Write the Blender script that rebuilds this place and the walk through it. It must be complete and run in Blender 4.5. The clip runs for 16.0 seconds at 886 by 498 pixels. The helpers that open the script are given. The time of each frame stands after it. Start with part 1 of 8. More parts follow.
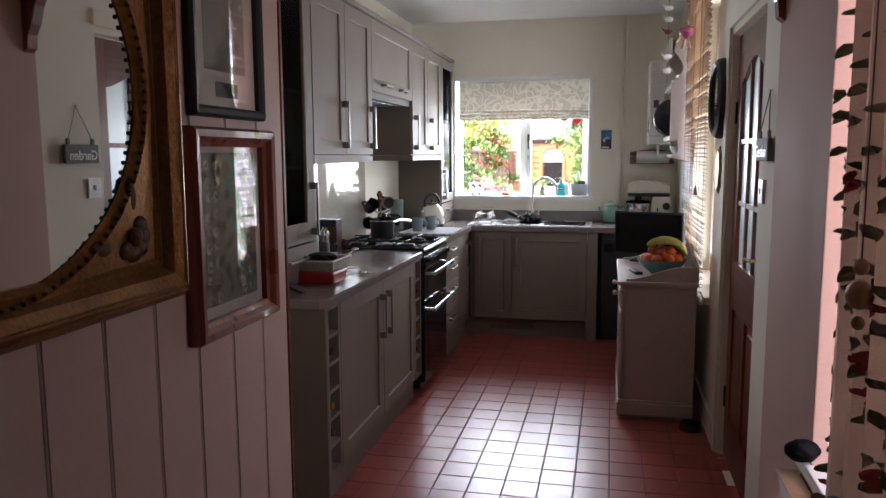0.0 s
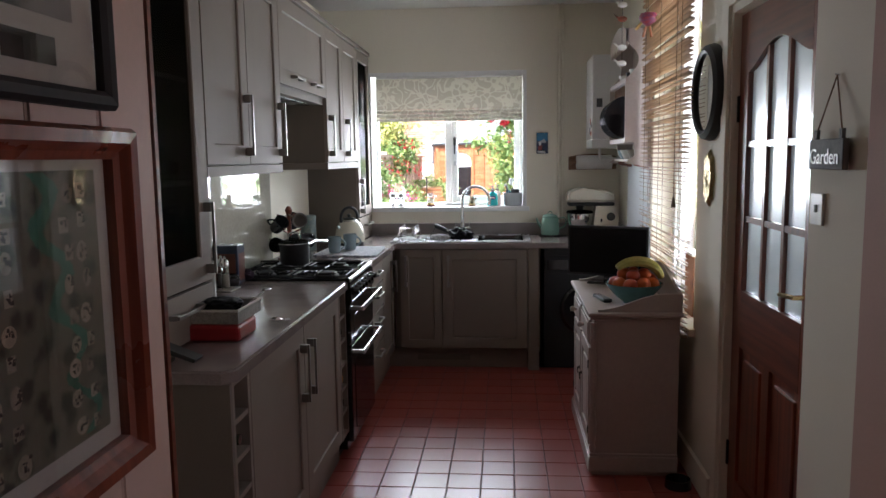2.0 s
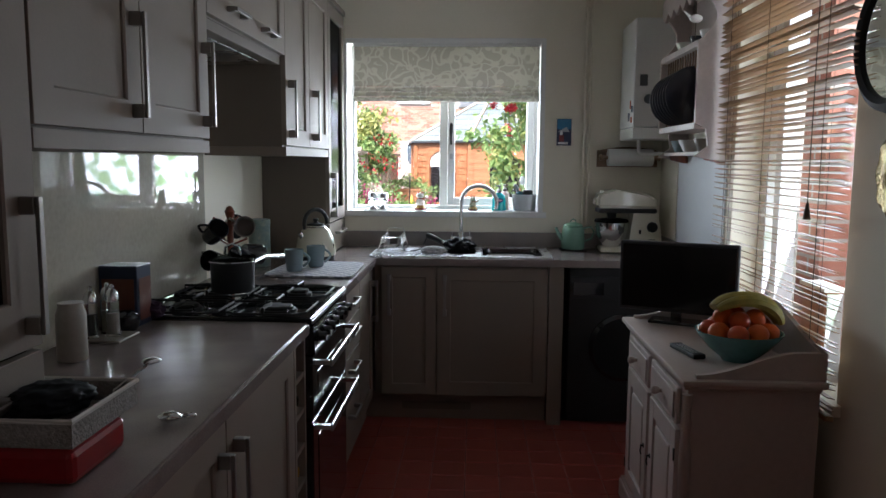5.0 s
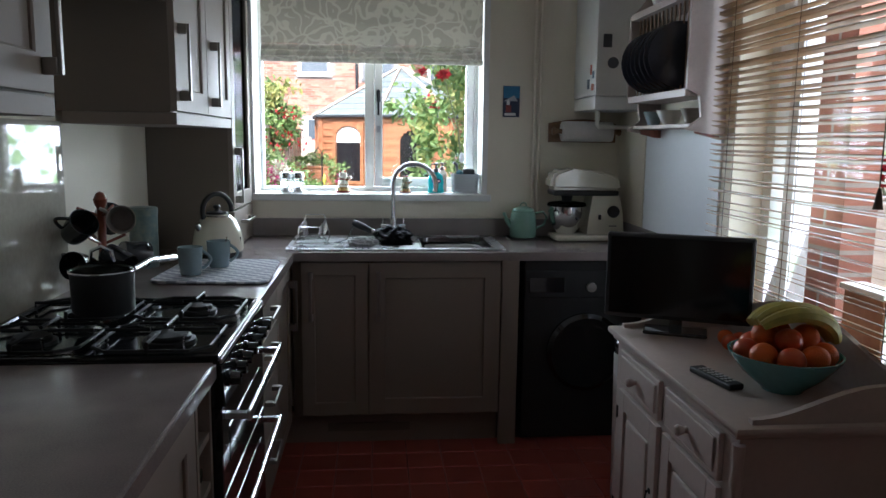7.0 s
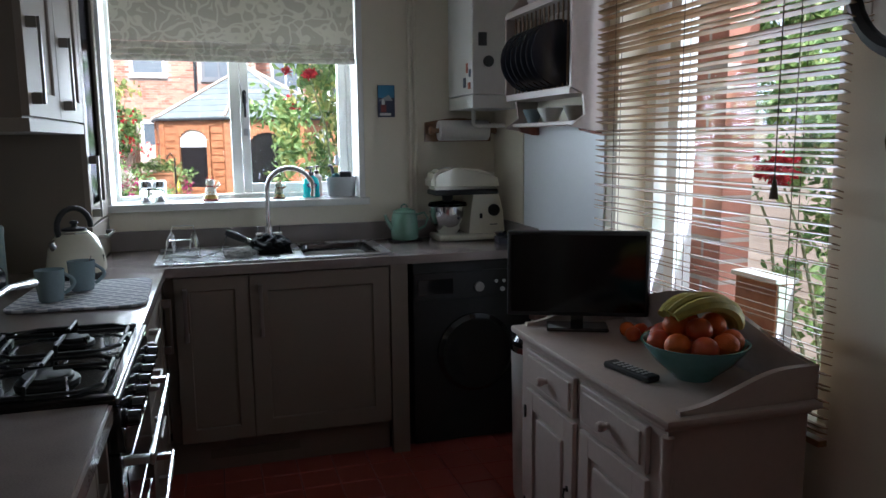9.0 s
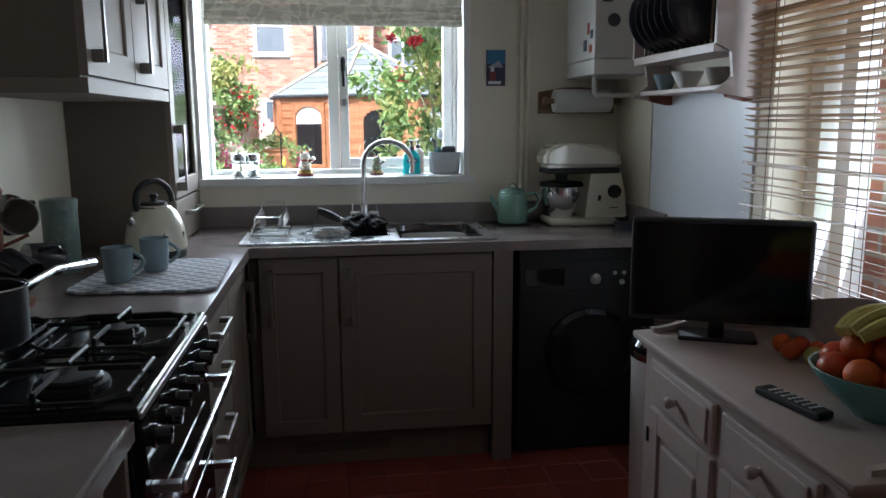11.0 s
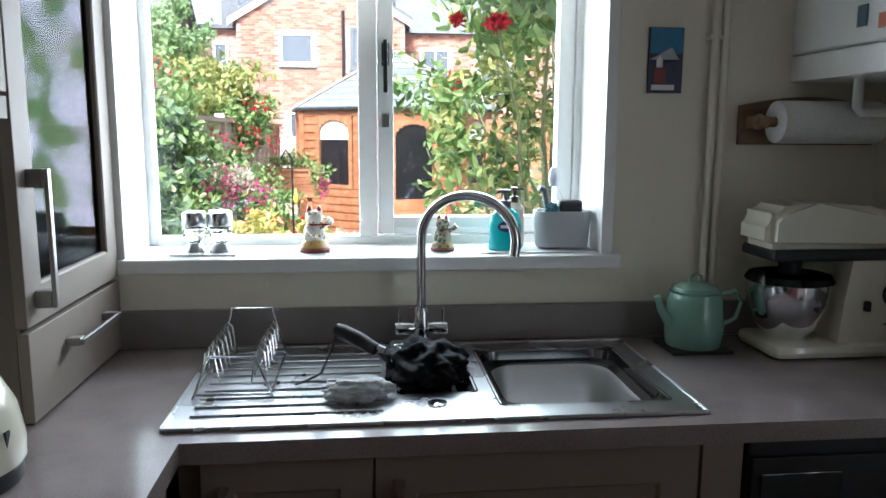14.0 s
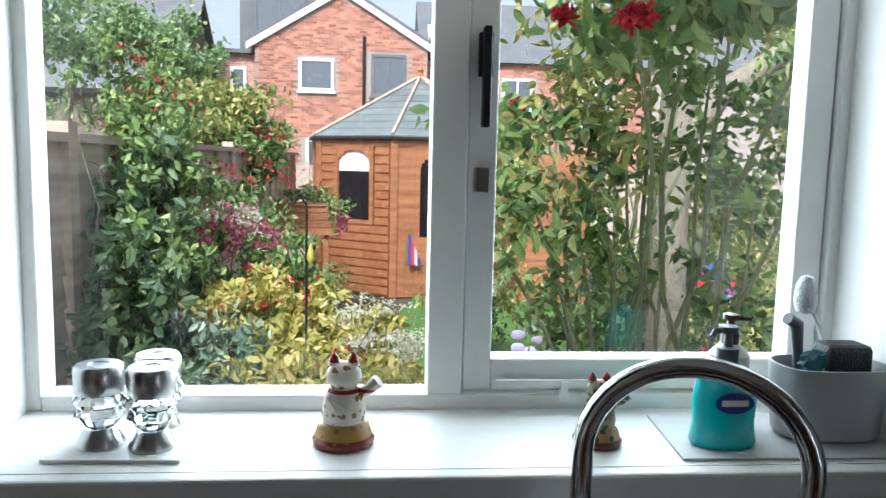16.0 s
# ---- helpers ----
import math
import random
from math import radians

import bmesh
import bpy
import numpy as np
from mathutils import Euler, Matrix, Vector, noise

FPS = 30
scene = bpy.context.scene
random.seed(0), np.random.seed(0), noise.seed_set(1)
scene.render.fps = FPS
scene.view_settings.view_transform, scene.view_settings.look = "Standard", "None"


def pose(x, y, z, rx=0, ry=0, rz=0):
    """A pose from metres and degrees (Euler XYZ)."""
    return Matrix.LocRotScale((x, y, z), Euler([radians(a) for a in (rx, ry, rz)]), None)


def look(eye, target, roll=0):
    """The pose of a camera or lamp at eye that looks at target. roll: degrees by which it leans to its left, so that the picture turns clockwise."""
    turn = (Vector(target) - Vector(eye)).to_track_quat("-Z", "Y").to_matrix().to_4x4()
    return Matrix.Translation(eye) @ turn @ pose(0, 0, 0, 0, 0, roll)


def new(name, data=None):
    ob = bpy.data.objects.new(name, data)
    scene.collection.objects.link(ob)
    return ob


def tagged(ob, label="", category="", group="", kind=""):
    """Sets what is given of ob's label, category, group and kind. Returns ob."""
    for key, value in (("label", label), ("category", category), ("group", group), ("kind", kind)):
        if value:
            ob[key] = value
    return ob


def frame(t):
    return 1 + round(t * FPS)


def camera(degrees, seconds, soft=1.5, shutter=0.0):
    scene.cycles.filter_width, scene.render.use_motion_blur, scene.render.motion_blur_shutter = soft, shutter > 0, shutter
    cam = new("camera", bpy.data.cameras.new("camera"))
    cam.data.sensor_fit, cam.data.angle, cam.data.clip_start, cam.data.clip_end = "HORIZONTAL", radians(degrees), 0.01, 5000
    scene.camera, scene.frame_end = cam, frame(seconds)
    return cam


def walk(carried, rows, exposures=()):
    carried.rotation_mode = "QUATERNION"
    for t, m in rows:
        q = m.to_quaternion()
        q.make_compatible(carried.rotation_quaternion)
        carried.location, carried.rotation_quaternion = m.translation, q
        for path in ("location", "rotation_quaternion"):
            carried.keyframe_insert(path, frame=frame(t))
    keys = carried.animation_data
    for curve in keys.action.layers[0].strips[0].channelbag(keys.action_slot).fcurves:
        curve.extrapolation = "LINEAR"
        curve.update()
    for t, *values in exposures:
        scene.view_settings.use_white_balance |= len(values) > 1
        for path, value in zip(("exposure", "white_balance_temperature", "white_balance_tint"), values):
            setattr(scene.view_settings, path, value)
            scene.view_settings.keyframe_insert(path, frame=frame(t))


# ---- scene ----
cam = camera(61.2, 16.0)
METRES, EYE, TILT, LEAN, TURN = 8.0, 1.5, 0.0, 0.0, 12.5
PATH = [
    (0, (-0.046, 0.019, 1.482), (-0.477, 1.956, 1.233), -0.3),
    (0.5, (-0.135, 0.201, 1.475), (-0.461, 2.157, 1.215), -0.3),
    (1, (-0.215, 0.417, 1.47), (-0.466, 2.385, 1.216), -0.4),
    (1.5, (-0.302, 0.609, 1.484), (-0.503, 2.583, 1.238), -0.6),
    (2, (-0.373, 0.792, 1.498), (-0.536, 2.771, 1.258), -0.8),
    (2.5, (-0.389, 1.011, 1.446), (-0.516, 2.995, 1.231), -0.5),
    (3, (-0.397, 1.226, 1.477), (-0.5, 3.21, 1.249), -0.3),
    (3.5, (-0.456, 1.457, 1.465), (-0.551, 3.442, 1.243), 0.1),
    (4, (-0.507, 1.66, 1.453), (-0.604, 3.645, 1.234), 0.3),
    (6.5, (-0.749, 2.528, 1.399), (-0.69, 4.508, 1.12), 0.9),
    (7, (-0.78, 2.692, 1.41), (-0.6, 4.662, 1.119), 0.7),
    (7.5, (-0.821, 2.78, 1.404), (-0.482, 4.73, 1.114), -0.0),
    (8, (-0.892, 2.813, 1.429), (-0.38, 4.724, 1.137), -0.7),
    (8.2, (-0.916, 2.797, 1.431), (-0.329, 4.687, 1.14), -0.9),
    (10.5, (-0.919, 3.032, 1.362), (-0.522, 4.968, 1.056), 0.5),
    (11, (-0.804, 3.169, 1.373), (-0.53, 5.121, 1.034), -0.3),
    (11.5, (-0.821, 3.371, 1.363), (-0.59, 5.324, 1.0), -0.5),
    (12, (-0.857, 3.621, 1.358), (-0.639, 5.574, 0.986), -0.6),
    (12.5, (-0.823, 3.895, 1.357), (-0.603, 5.849, 0.993), -1.0),
    (13, (-0.822, 4.174, 1.378), (-0.587, 6.128, 1.023), -0.6),
    (13.5, (-0.831, 4.463, 1.413), (-0.617, 6.425, 1.086), -0.2),
    (14, (-0.823, 4.744, 1.424), (-0.614, 6.709, 1.119), 0.3),
    (14.5, (-0.829, 5.01, 1.449), (-0.629, 6.98, 1.162), 0.4),
    (15, (-0.888, 5.283, 1.467), (-0.712, 7.257, 1.196), 0.8),
    (15.5, (-0.922, 5.528, 1.468), (-0.756, 7.505, 1.217), 1.1),
    (16, (-0.907, 5.731, 1.482), (-0.735, 7.71, 1.25), 1.3),
]
walk(cam, [(t, look(eye, target, roll)) for t, eye, target, roll in PATH], exposures=((0.0, 2.7, 6050.0, 22.0), (0.5, 2.65, 6050.0, 22.0), (1.5, 2.45, 6050.0, 20.0), (3.0, 1.95, 6050.0, 17.0), (4.0, 1.8, 5950.0, 16.0), (8.0, 1.65, 5600.0, 13.0), (10.5, 1.55, 5650.0, 13.0), (12.5, 1.9, 5700.0, 15.0), (14.5, 1.5, 5650.0, 11.0), (16.0, 0.72, 5750.0, 10.0)))

# ---- world, sun, window lights ----
world = bpy.data.worlds.new("overcast_sky")
scene.world = world
world.use_nodes = True
wn, wl = world.node_tree.nodes, world.node_tree.links
SUN_UP, SUN_TURN = 48.0, 200.0
sky = wn.new("ShaderNodeTexSky")
sky.sky_type, sky.sun_disc = "NISHITA", False
sky.sun_elevation, sky.sun_rotation = radians(SUN_UP), radians(SUN_TURN)
sky.air_density, sky.dust_density = 1.0, 4.0
soft_sky = wn.new("ShaderNodeHueSaturation")
soft_sky.inputs["Saturation"].default_value = 0.35
wl.new(sky.outputs[0], soft_sky.inputs["Color"])
wl.new(soft_sky.outputs[0], wn["Background"].inputs["Color"])
wn["Background"].inputs["Strength"].default_value = 0.15
sun = new("sun", bpy.data.lights.new("sun", "SUN"))
sun.data.energy, sun.data.angle, sun.data.color = 3.7, radians(14), (1.0, 0.96, 0.92)
sun.matrix_world = look((0, 0, 0), (-math.sin(radians(SUN_TURN)) * math.cos(radians(SUN_UP)), -math.cos(radians(SUN_TURN)) * math.cos(radians(SUN_UP)), -math.sin(radians(SUN_UP))))


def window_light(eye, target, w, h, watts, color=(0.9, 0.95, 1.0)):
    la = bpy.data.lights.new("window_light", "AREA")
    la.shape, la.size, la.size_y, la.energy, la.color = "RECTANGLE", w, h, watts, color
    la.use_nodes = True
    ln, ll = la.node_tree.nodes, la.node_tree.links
    # Green and white noise in the lamp's colour paints a garden into its reflections.
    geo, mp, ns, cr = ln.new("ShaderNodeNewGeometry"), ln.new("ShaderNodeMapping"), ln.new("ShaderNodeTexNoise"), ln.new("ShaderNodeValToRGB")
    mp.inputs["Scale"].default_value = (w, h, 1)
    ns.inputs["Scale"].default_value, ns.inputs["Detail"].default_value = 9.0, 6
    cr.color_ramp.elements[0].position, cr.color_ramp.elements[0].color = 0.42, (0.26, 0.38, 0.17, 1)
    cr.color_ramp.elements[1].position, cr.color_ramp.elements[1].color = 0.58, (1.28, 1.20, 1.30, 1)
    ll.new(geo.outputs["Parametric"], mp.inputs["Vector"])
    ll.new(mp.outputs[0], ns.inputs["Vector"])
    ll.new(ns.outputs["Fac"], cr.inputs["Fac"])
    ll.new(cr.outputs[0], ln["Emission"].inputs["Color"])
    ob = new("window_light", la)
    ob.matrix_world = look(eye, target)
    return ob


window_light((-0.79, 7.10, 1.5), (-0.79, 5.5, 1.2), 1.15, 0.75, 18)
window_light((0.78, 4.8, 1.6), (-0.4, 4.9, 1.9), 1.0, 1.6, 7.0)
window_light((0.95, 1.50, 1.50), (-0.9, 2.45, 0.9), 0.9, 1.4, 1.3, (1.0, 0.66, 0.54))


# ---- materials ----
def mat(name, color, rough=0.5, metal=0.0, vary=0.12, scale=6.0, grain=60.0, bump=0.0, coat=0.0, spec=0.5, each=0.0, island=0.0, tint=None):
    """A surface with stains at a large scale and grain at a small one. each, island: how much pieces differ in value."""
    m = bpy.data.materials.new(name)
    m.use_nodes = True
    n, l = m.node_tree.nodes, m.node_tree.links
    b = n["Principled BSDF"]
    b.inputs["Metallic"].default_value = metal
    b.inputs["Coat Weight"].default_value = coat
    b.inputs["Specular IOR Level"].default_value = spec
    co = n.new("ShaderNodeTexCoord")
    big, small = n.new("ShaderNodeTexNoise"), n.new("ShaderNodeTexNoise")
    big.inputs["Scale"].default_value, small.inputs["Scale"].default_value = scale, grain
    big.inputs["Detail"].default_value = 5
    for t in (big, small):
        l.new(co.outputs["Object"], t.inputs["Vector"])
    mix = n.new("ShaderNodeMix")
    mix.data_type, mix.blend_type = "RGBA", "MIX"
    c2 = tint or tuple(c * (1 - 2.2 * vary) for c in color)
    mix.inputs["A"].default_value = (*color, 1)
    mix.inputs["B"].default_value = (*c2, 1)
    ad = n.new("ShaderNodeMath")
    ad.operation = "MULTIPLY"
    l.new(big.outputs["Fac"], ad.inputs[0])
    l.new(small.outputs["Fac"], ad.inputs[1])
    ml = n.new("ShaderNodeMath")
    ml.operation, ml.inputs[1].default_value = "MULTIPLY", 1.8
    l.new(ad.outputs[0], ml.inputs[0])
    l.new(ml.outputs[0], mix.inputs["Factor"])
    out = mix.outputs["Result"]
    if each or island:
        hs = n.new("ShaderNodeHueSaturation")
        mr = n.new("ShaderNodeMapRange")
        k = each or island
        mr.inputs["To Min"].default_value, mr.inputs["To Max"].default_value = 1 - k, 1 + k
        if each:
            l.new(n.new("ShaderNodeObjectInfo").outputs["Random"], mr.inputs["Value"])
        else:
            l.new(n.new("ShaderNodeNewGeometry").outputs["Random Per Island"], mr.inputs["Value"])
        l.new(mr.outputs[0], hs.inputs["Value"])
        l.new(out, hs.inputs["Color"])
        out = hs.outputs[0]
    l.new(out, b.inputs["Base Color"])
    rr = n.new("ShaderNodeMapRange")
    rr.inputs["To Min"].default_value, rr.inputs["To Max"].default_value = rough * 0.85, min(1, rough * 1.2)
    l.new(big.outputs["Fac"], rr.inputs["Value"])
    l.new(rr.outputs[0], b.inputs["Roughness"])
    if bump:
        bu = n.new("ShaderNodeBump")
        bu.inputs["Strength"].default_value, bu.inputs["Distance"].default_value = bump, 0.004
        l.new(small.outputs["Fac"], bu.inputs["Height"])
        l.new(bu.outputs[0], b.inputs["Normal"])
    return m


def wood_mat(name, c1, c2, rough=0.35, axis="Z", coat=0.2, scale=1.0):
    m = mat(name, c1, rough, coat=coat)
    n, l = m.node_tree.nodes, m.node_tree.links
    co, mp, wv = n.new("ShaderNodeTexCoord"), n.new("ShaderNodeMapping"), n.new("ShaderNodeTexNoise")
    s = {"X": (2, 40, 40), "Y": (40, 2, 40), "Z": (40, 40, 2)}[axis]
    mp.inputs["Scale"].default_value = tuple(v * scale for v in s)
    wv.inputs["Scale"].default_value, wv.inputs["Detail"].default_value = 1.0, 6
    cr = n.new("ShaderNodeValToRGB")
    cr.color_ramp.elements[0].position, cr.color_ramp.elements[0].color = 0.32, (*c2, 1)
    cr.color_ramp.elements[1].position, cr.color_ramp.elements[1].color = 0.68, (*c1, 1)
    l.new(co.outputs["Object"], mp.inputs["Vector"])
    l.new(mp.outputs[0], wv.inputs["Vector"])
    l.new(wv.outputs["Fac"], cr.inputs["Fac"])
    l.new(cr.outputs[0], n["Principled BSDF"].inputs["Base Color"])
    return m


def glass_mat(name, color=(1, 1, 1), rough=0.0, gloss=0.08):
    """A thin pane: it lets light straight through, with a weak mirror image on it."""
    m = bpy.data.materials.new(name)
    m.use_nodes = True
    n, l = m.node_tree.nodes, m.node_tree.links
    n.clear()
    out, mx, tr, gl = n.new("ShaderNodeOutputMaterial"), n.new("ShaderNodeMixShader"), n.new("ShaderNodeBsdfTransparent"), n.new("ShaderNodeBsdfGlossy")
    tr.inputs["Color"].default_value = (*color, 1)
    gl.inputs["Roughness"].default_value = rough
    mx.inputs["Fac"].default_value = gloss
    l.new(tr.outputs[0], mx.inputs[1])
    l.new(gl.outputs[0], mx.inputs[2])
    l.new(mx.outputs[0], out.inputs["Surface"])
    return m


def refract_mat(name, color, rough=0.0, ior=1.45):
    m = bpy.data.materials.new(name)
    m.use_nodes = True
    b = m.node_tree.nodes["Principled BSDF"]
    b.inputs["Base Color"].default_value = (*color, 1)
    b.inputs["Transmission Weight"].default_value = 1.0
    b.inputs["Roughness"].default_value, b.inputs["IOR"].default_value = rough, ior
    return m


def leaf_mat(name, c1, c2, c3=None):
    """Leaves that differ one by one and let some light through."""
    m = bpy.data.materials.new(name)
    m.use_nodes = True
    n, l = m.node_tree.nodes, m.node_tree.links
    b = n["Principled BSDF"]
    cr, ge = n.new("ShaderNodeValToRGB"), n.new("ShaderNodeNewGeometry")
    cr.color_ramp.elements[0].color, cr.color_ramp.elements[1].color = (*c1, 1), (*c2, 1)
    if c3:
        e = cr.color_ramp.elements.new(0.82)
        e.color = (*c2, 1)
        cr.color_ramp.elements[2].color = (*c3, 1)
    l.new(ge.outputs["Random Per Island"], cr.inputs["Fac"])
    l.new(cr.outputs[0], b.inputs["Base Color"])
    b.inputs["Roughness"].default_value = 0.55
    tl, mx, out = n.new("ShaderNodeBsdfTranslucent"), n.new("ShaderNodeMixShader"), n["Material Output"]
    l.new(cr.outputs[0], tl.inputs["Color"])
    mx.inputs["Fac"].default_value = 0.35
    l.new(b.outputs[0], mx.inputs[1])
    l.new(tl.outputs[0], mx.inputs[2])
    l.new(mx.outputs[0], out.inputs["Surface"])
    return m


def brick_mat(name, c1, c2, mortar, scale=1.0, axis="XZ"):
    m = mat(name, c1, 0.85)
    n, l = m.node_tree.nodes, m.node_tree.links
    co, sp, cb, br = n.new("ShaderNodeTexCoord"), n.new("ShaderNodeSeparateXYZ"), n.new("ShaderNodeCombineXYZ"), n.new("ShaderNodeTexBrick")
    l.new(co.outputs["Object"], sp.inputs[0])
    l.new(sp.outputs[axis[0]], cb.inputs["X"])
    l.new(sp.outputs["Z"], cb.inputs["Y"])
    l.new(cb.outputs[0], br.inputs["Vector"])
    br.inputs["Color1"].default_value, br.inputs["Color2"].default_value, br.inputs["Mortar"].default_value = (*c1, 1), (*c2, 1), (*mortar, 1)
    br.inputs["Scale"].default_value = scale
    br.inputs["Brick Width"].default_value, br.inputs["Row Height"].default_value, br.inputs["Mortar Size"].default_value = 0.225, 0.075, 0.008
    br.inputs["Bias"].default_value = 0.0
    ns = n.new("ShaderNodeTexNoise")
    ns.inputs["Scale"].default_value, ns.inputs["Detail"].default_value = 7.0, 6
    l.new(co.outputs["Object"], ns.inputs["Vector"])
    mx = n.new("ShaderNodeMix")
    mx.data_type, mx.blend_type = "RGBA", "OVERLAY"
    mx.inputs["Factor"].default_value = 0.6
    l.new(br.outputs["Color"], mx.inputs["A"])
    l.new(ns.outputs["Fac"], mx.inputs["B"])
    l.new(mx.outputs["Result"], n["Principled BSDF"].inputs["Base Color"])
    return m


M = {}
M["cream"] = mat("cream_wall_paint", (0.82, 0.77, 0.645), 0.75, vary=0.04, scale=1.5, grain=180, bump=0.08)
M["ceil"] = mat("white_ceiling_paint", (0.80, 0.79, 0.76), 0.8, vary=0.03, scale=2, grain=120, bump=0.05)
M["clad"] = mat("off_white_cladding_paint", (0.62, 0.455, 0.39), 0.5, vary=0.05, scale=2.5, grain=90, bump=0.05)
M["pink"] = mat("pale_pink_wall_paint", (0.56, 0.36, 0.30), 0.75, vary=0.05, scale=2, grain=140, bump=0.06)
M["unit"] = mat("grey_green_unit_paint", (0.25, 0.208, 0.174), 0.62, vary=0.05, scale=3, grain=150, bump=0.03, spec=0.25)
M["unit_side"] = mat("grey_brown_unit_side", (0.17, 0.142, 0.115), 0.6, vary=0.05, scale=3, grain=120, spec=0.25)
# Near-black: the shade deep inside the wine racks is put into this colour.
M["shaded_in"] = mat("shaded_unit_inside", (0.05, 0.045, 0.04), 0.7)
M["worktop"] = mat("taupe_speckled_worktop", (0.31, 0.258, 0.243), 0.17, vary=0.22, scale=9, grain=300, coat=0.0, spec=0.4)
M["uplift"] = mat("taupe_uplift", (0.27, 0.235, 0.225), 0.35, vary=0.16, scale=9, grain=420)
M["tile"] = mat("red_quarry_tile", (0.37, 0.075, 0.058), 0.29, vary=0.06, scale=5, grain=70, bump=0.03, each=0.10, spec=0.6)
M["grout"] = mat("dark_grey_grout", (0.11, 0.08, 0.08), 0.9, vary=0.15, scale=3)
M["white"] = mat("white_gloss_paint", (0.80, 0.80, 0.78), 0.35, vary=0.03, scale=4)
M["sideboard"] = mat("greige_painted_wood", (0.50, 0.415, 0.375), 0.42, vary=0.08, scale=4, grain=60, bump=0.05)
M["chrome"] = mat("polished_chrome", (0.75, 0.76, 0.78), 0.10, metal=1.0, vary=0.02)
M["handle"] = mat("dark_brushed_nickel", (0.33, 0.31, 0.29), 0.42, metal=1.0, vary=0.08, grain=300)
# The dark reflection around the sink bowls is put into this steel's colour.
M["dark_reflection_steel"] = mat("steel_with_dark_reflection", (0.20, 0.20, 0.21), 0.12, metal=1.0, vary=0.05)
M["bowl_steel"] = mat("satin_steel", (0.60, 0.60, 0.59), 0.42, metal=0.85, vary=0.05, grain=300)
M["steel"] = mat("brushed_steel", (0.58, 0.59, 0.60), 0.27, metal=1.0, vary=0.05, grain=300)
M["black"] = mat("black_enamel", (0.012, 0.012, 0.014), 0.12, vary=0.1, coat=0.4)
M["matt_black"] = mat("matt_black", (0.016, 0.016, 0.018), 0.55, vary=0.2, bump=0.1)
M["iron"] = mat("black_cast_iron", (0.012, 0.012, 0.012), 0.5, vary=0.2, bump=0.2, spec=0.35)
M["glass"] = glass_mat("window_glass", (0.97, 0.98, 0.98), 0.0, 0.025)
M["dark_glass"] = glass_mat("cabinet_glass", (0.36, 0.37, 0.37), 0.01, 0.028)
M["mahogany"] = wood_mat("red_brown_mahogany", (0.27, 0.070, 0.034), (0.12, 0.028, 0.015), 0.3, "Z", 0.35)
M["mahogany_h"] = wood_mat("red_brown_mahogany_rail", (0.22, 0.060, 0.030), (0.10, 0.024, 0.013), 0.3, "Y", 0.35)
M["frame_red"] = wood_mat("red_brown_picture_frame", (0.30, 0.070, 0.035), (0.15, 0.030, 0.016), 0.28, "Z", 0.4)
M["gold"] = mat("worn_gilt", (0.42, 0.21, 0.07), 0.36, metal=0.75, vary=0.3, scale=14, grain=90, bump=0.5)
M["gold_dark"] = mat("dark_gilt_ornament", (0.13, 0.055, 0.025), 0.45, metal=0.5, vary=0.3, scale=20, grain=90, bump=0.5)
M["mirror"] = mat("mirror_silver", (0.86, 0.87, 0.86), 0.015, metal=1.0, vary=0.0)
M["mount"] = mat("off_white_mount_card", (0.62, 0.60, 0.56), 0.8, vary=0.03)
M["slat"] = wood_mat("honey_wood_slat", (0.36, 0.215, 0.10), (0.24, 0.13, 0.06), 0.4, "Y", 0.1)
M["cord"] = mat("brown_cord", (0.10, 0.07, 0.05), 0.8)


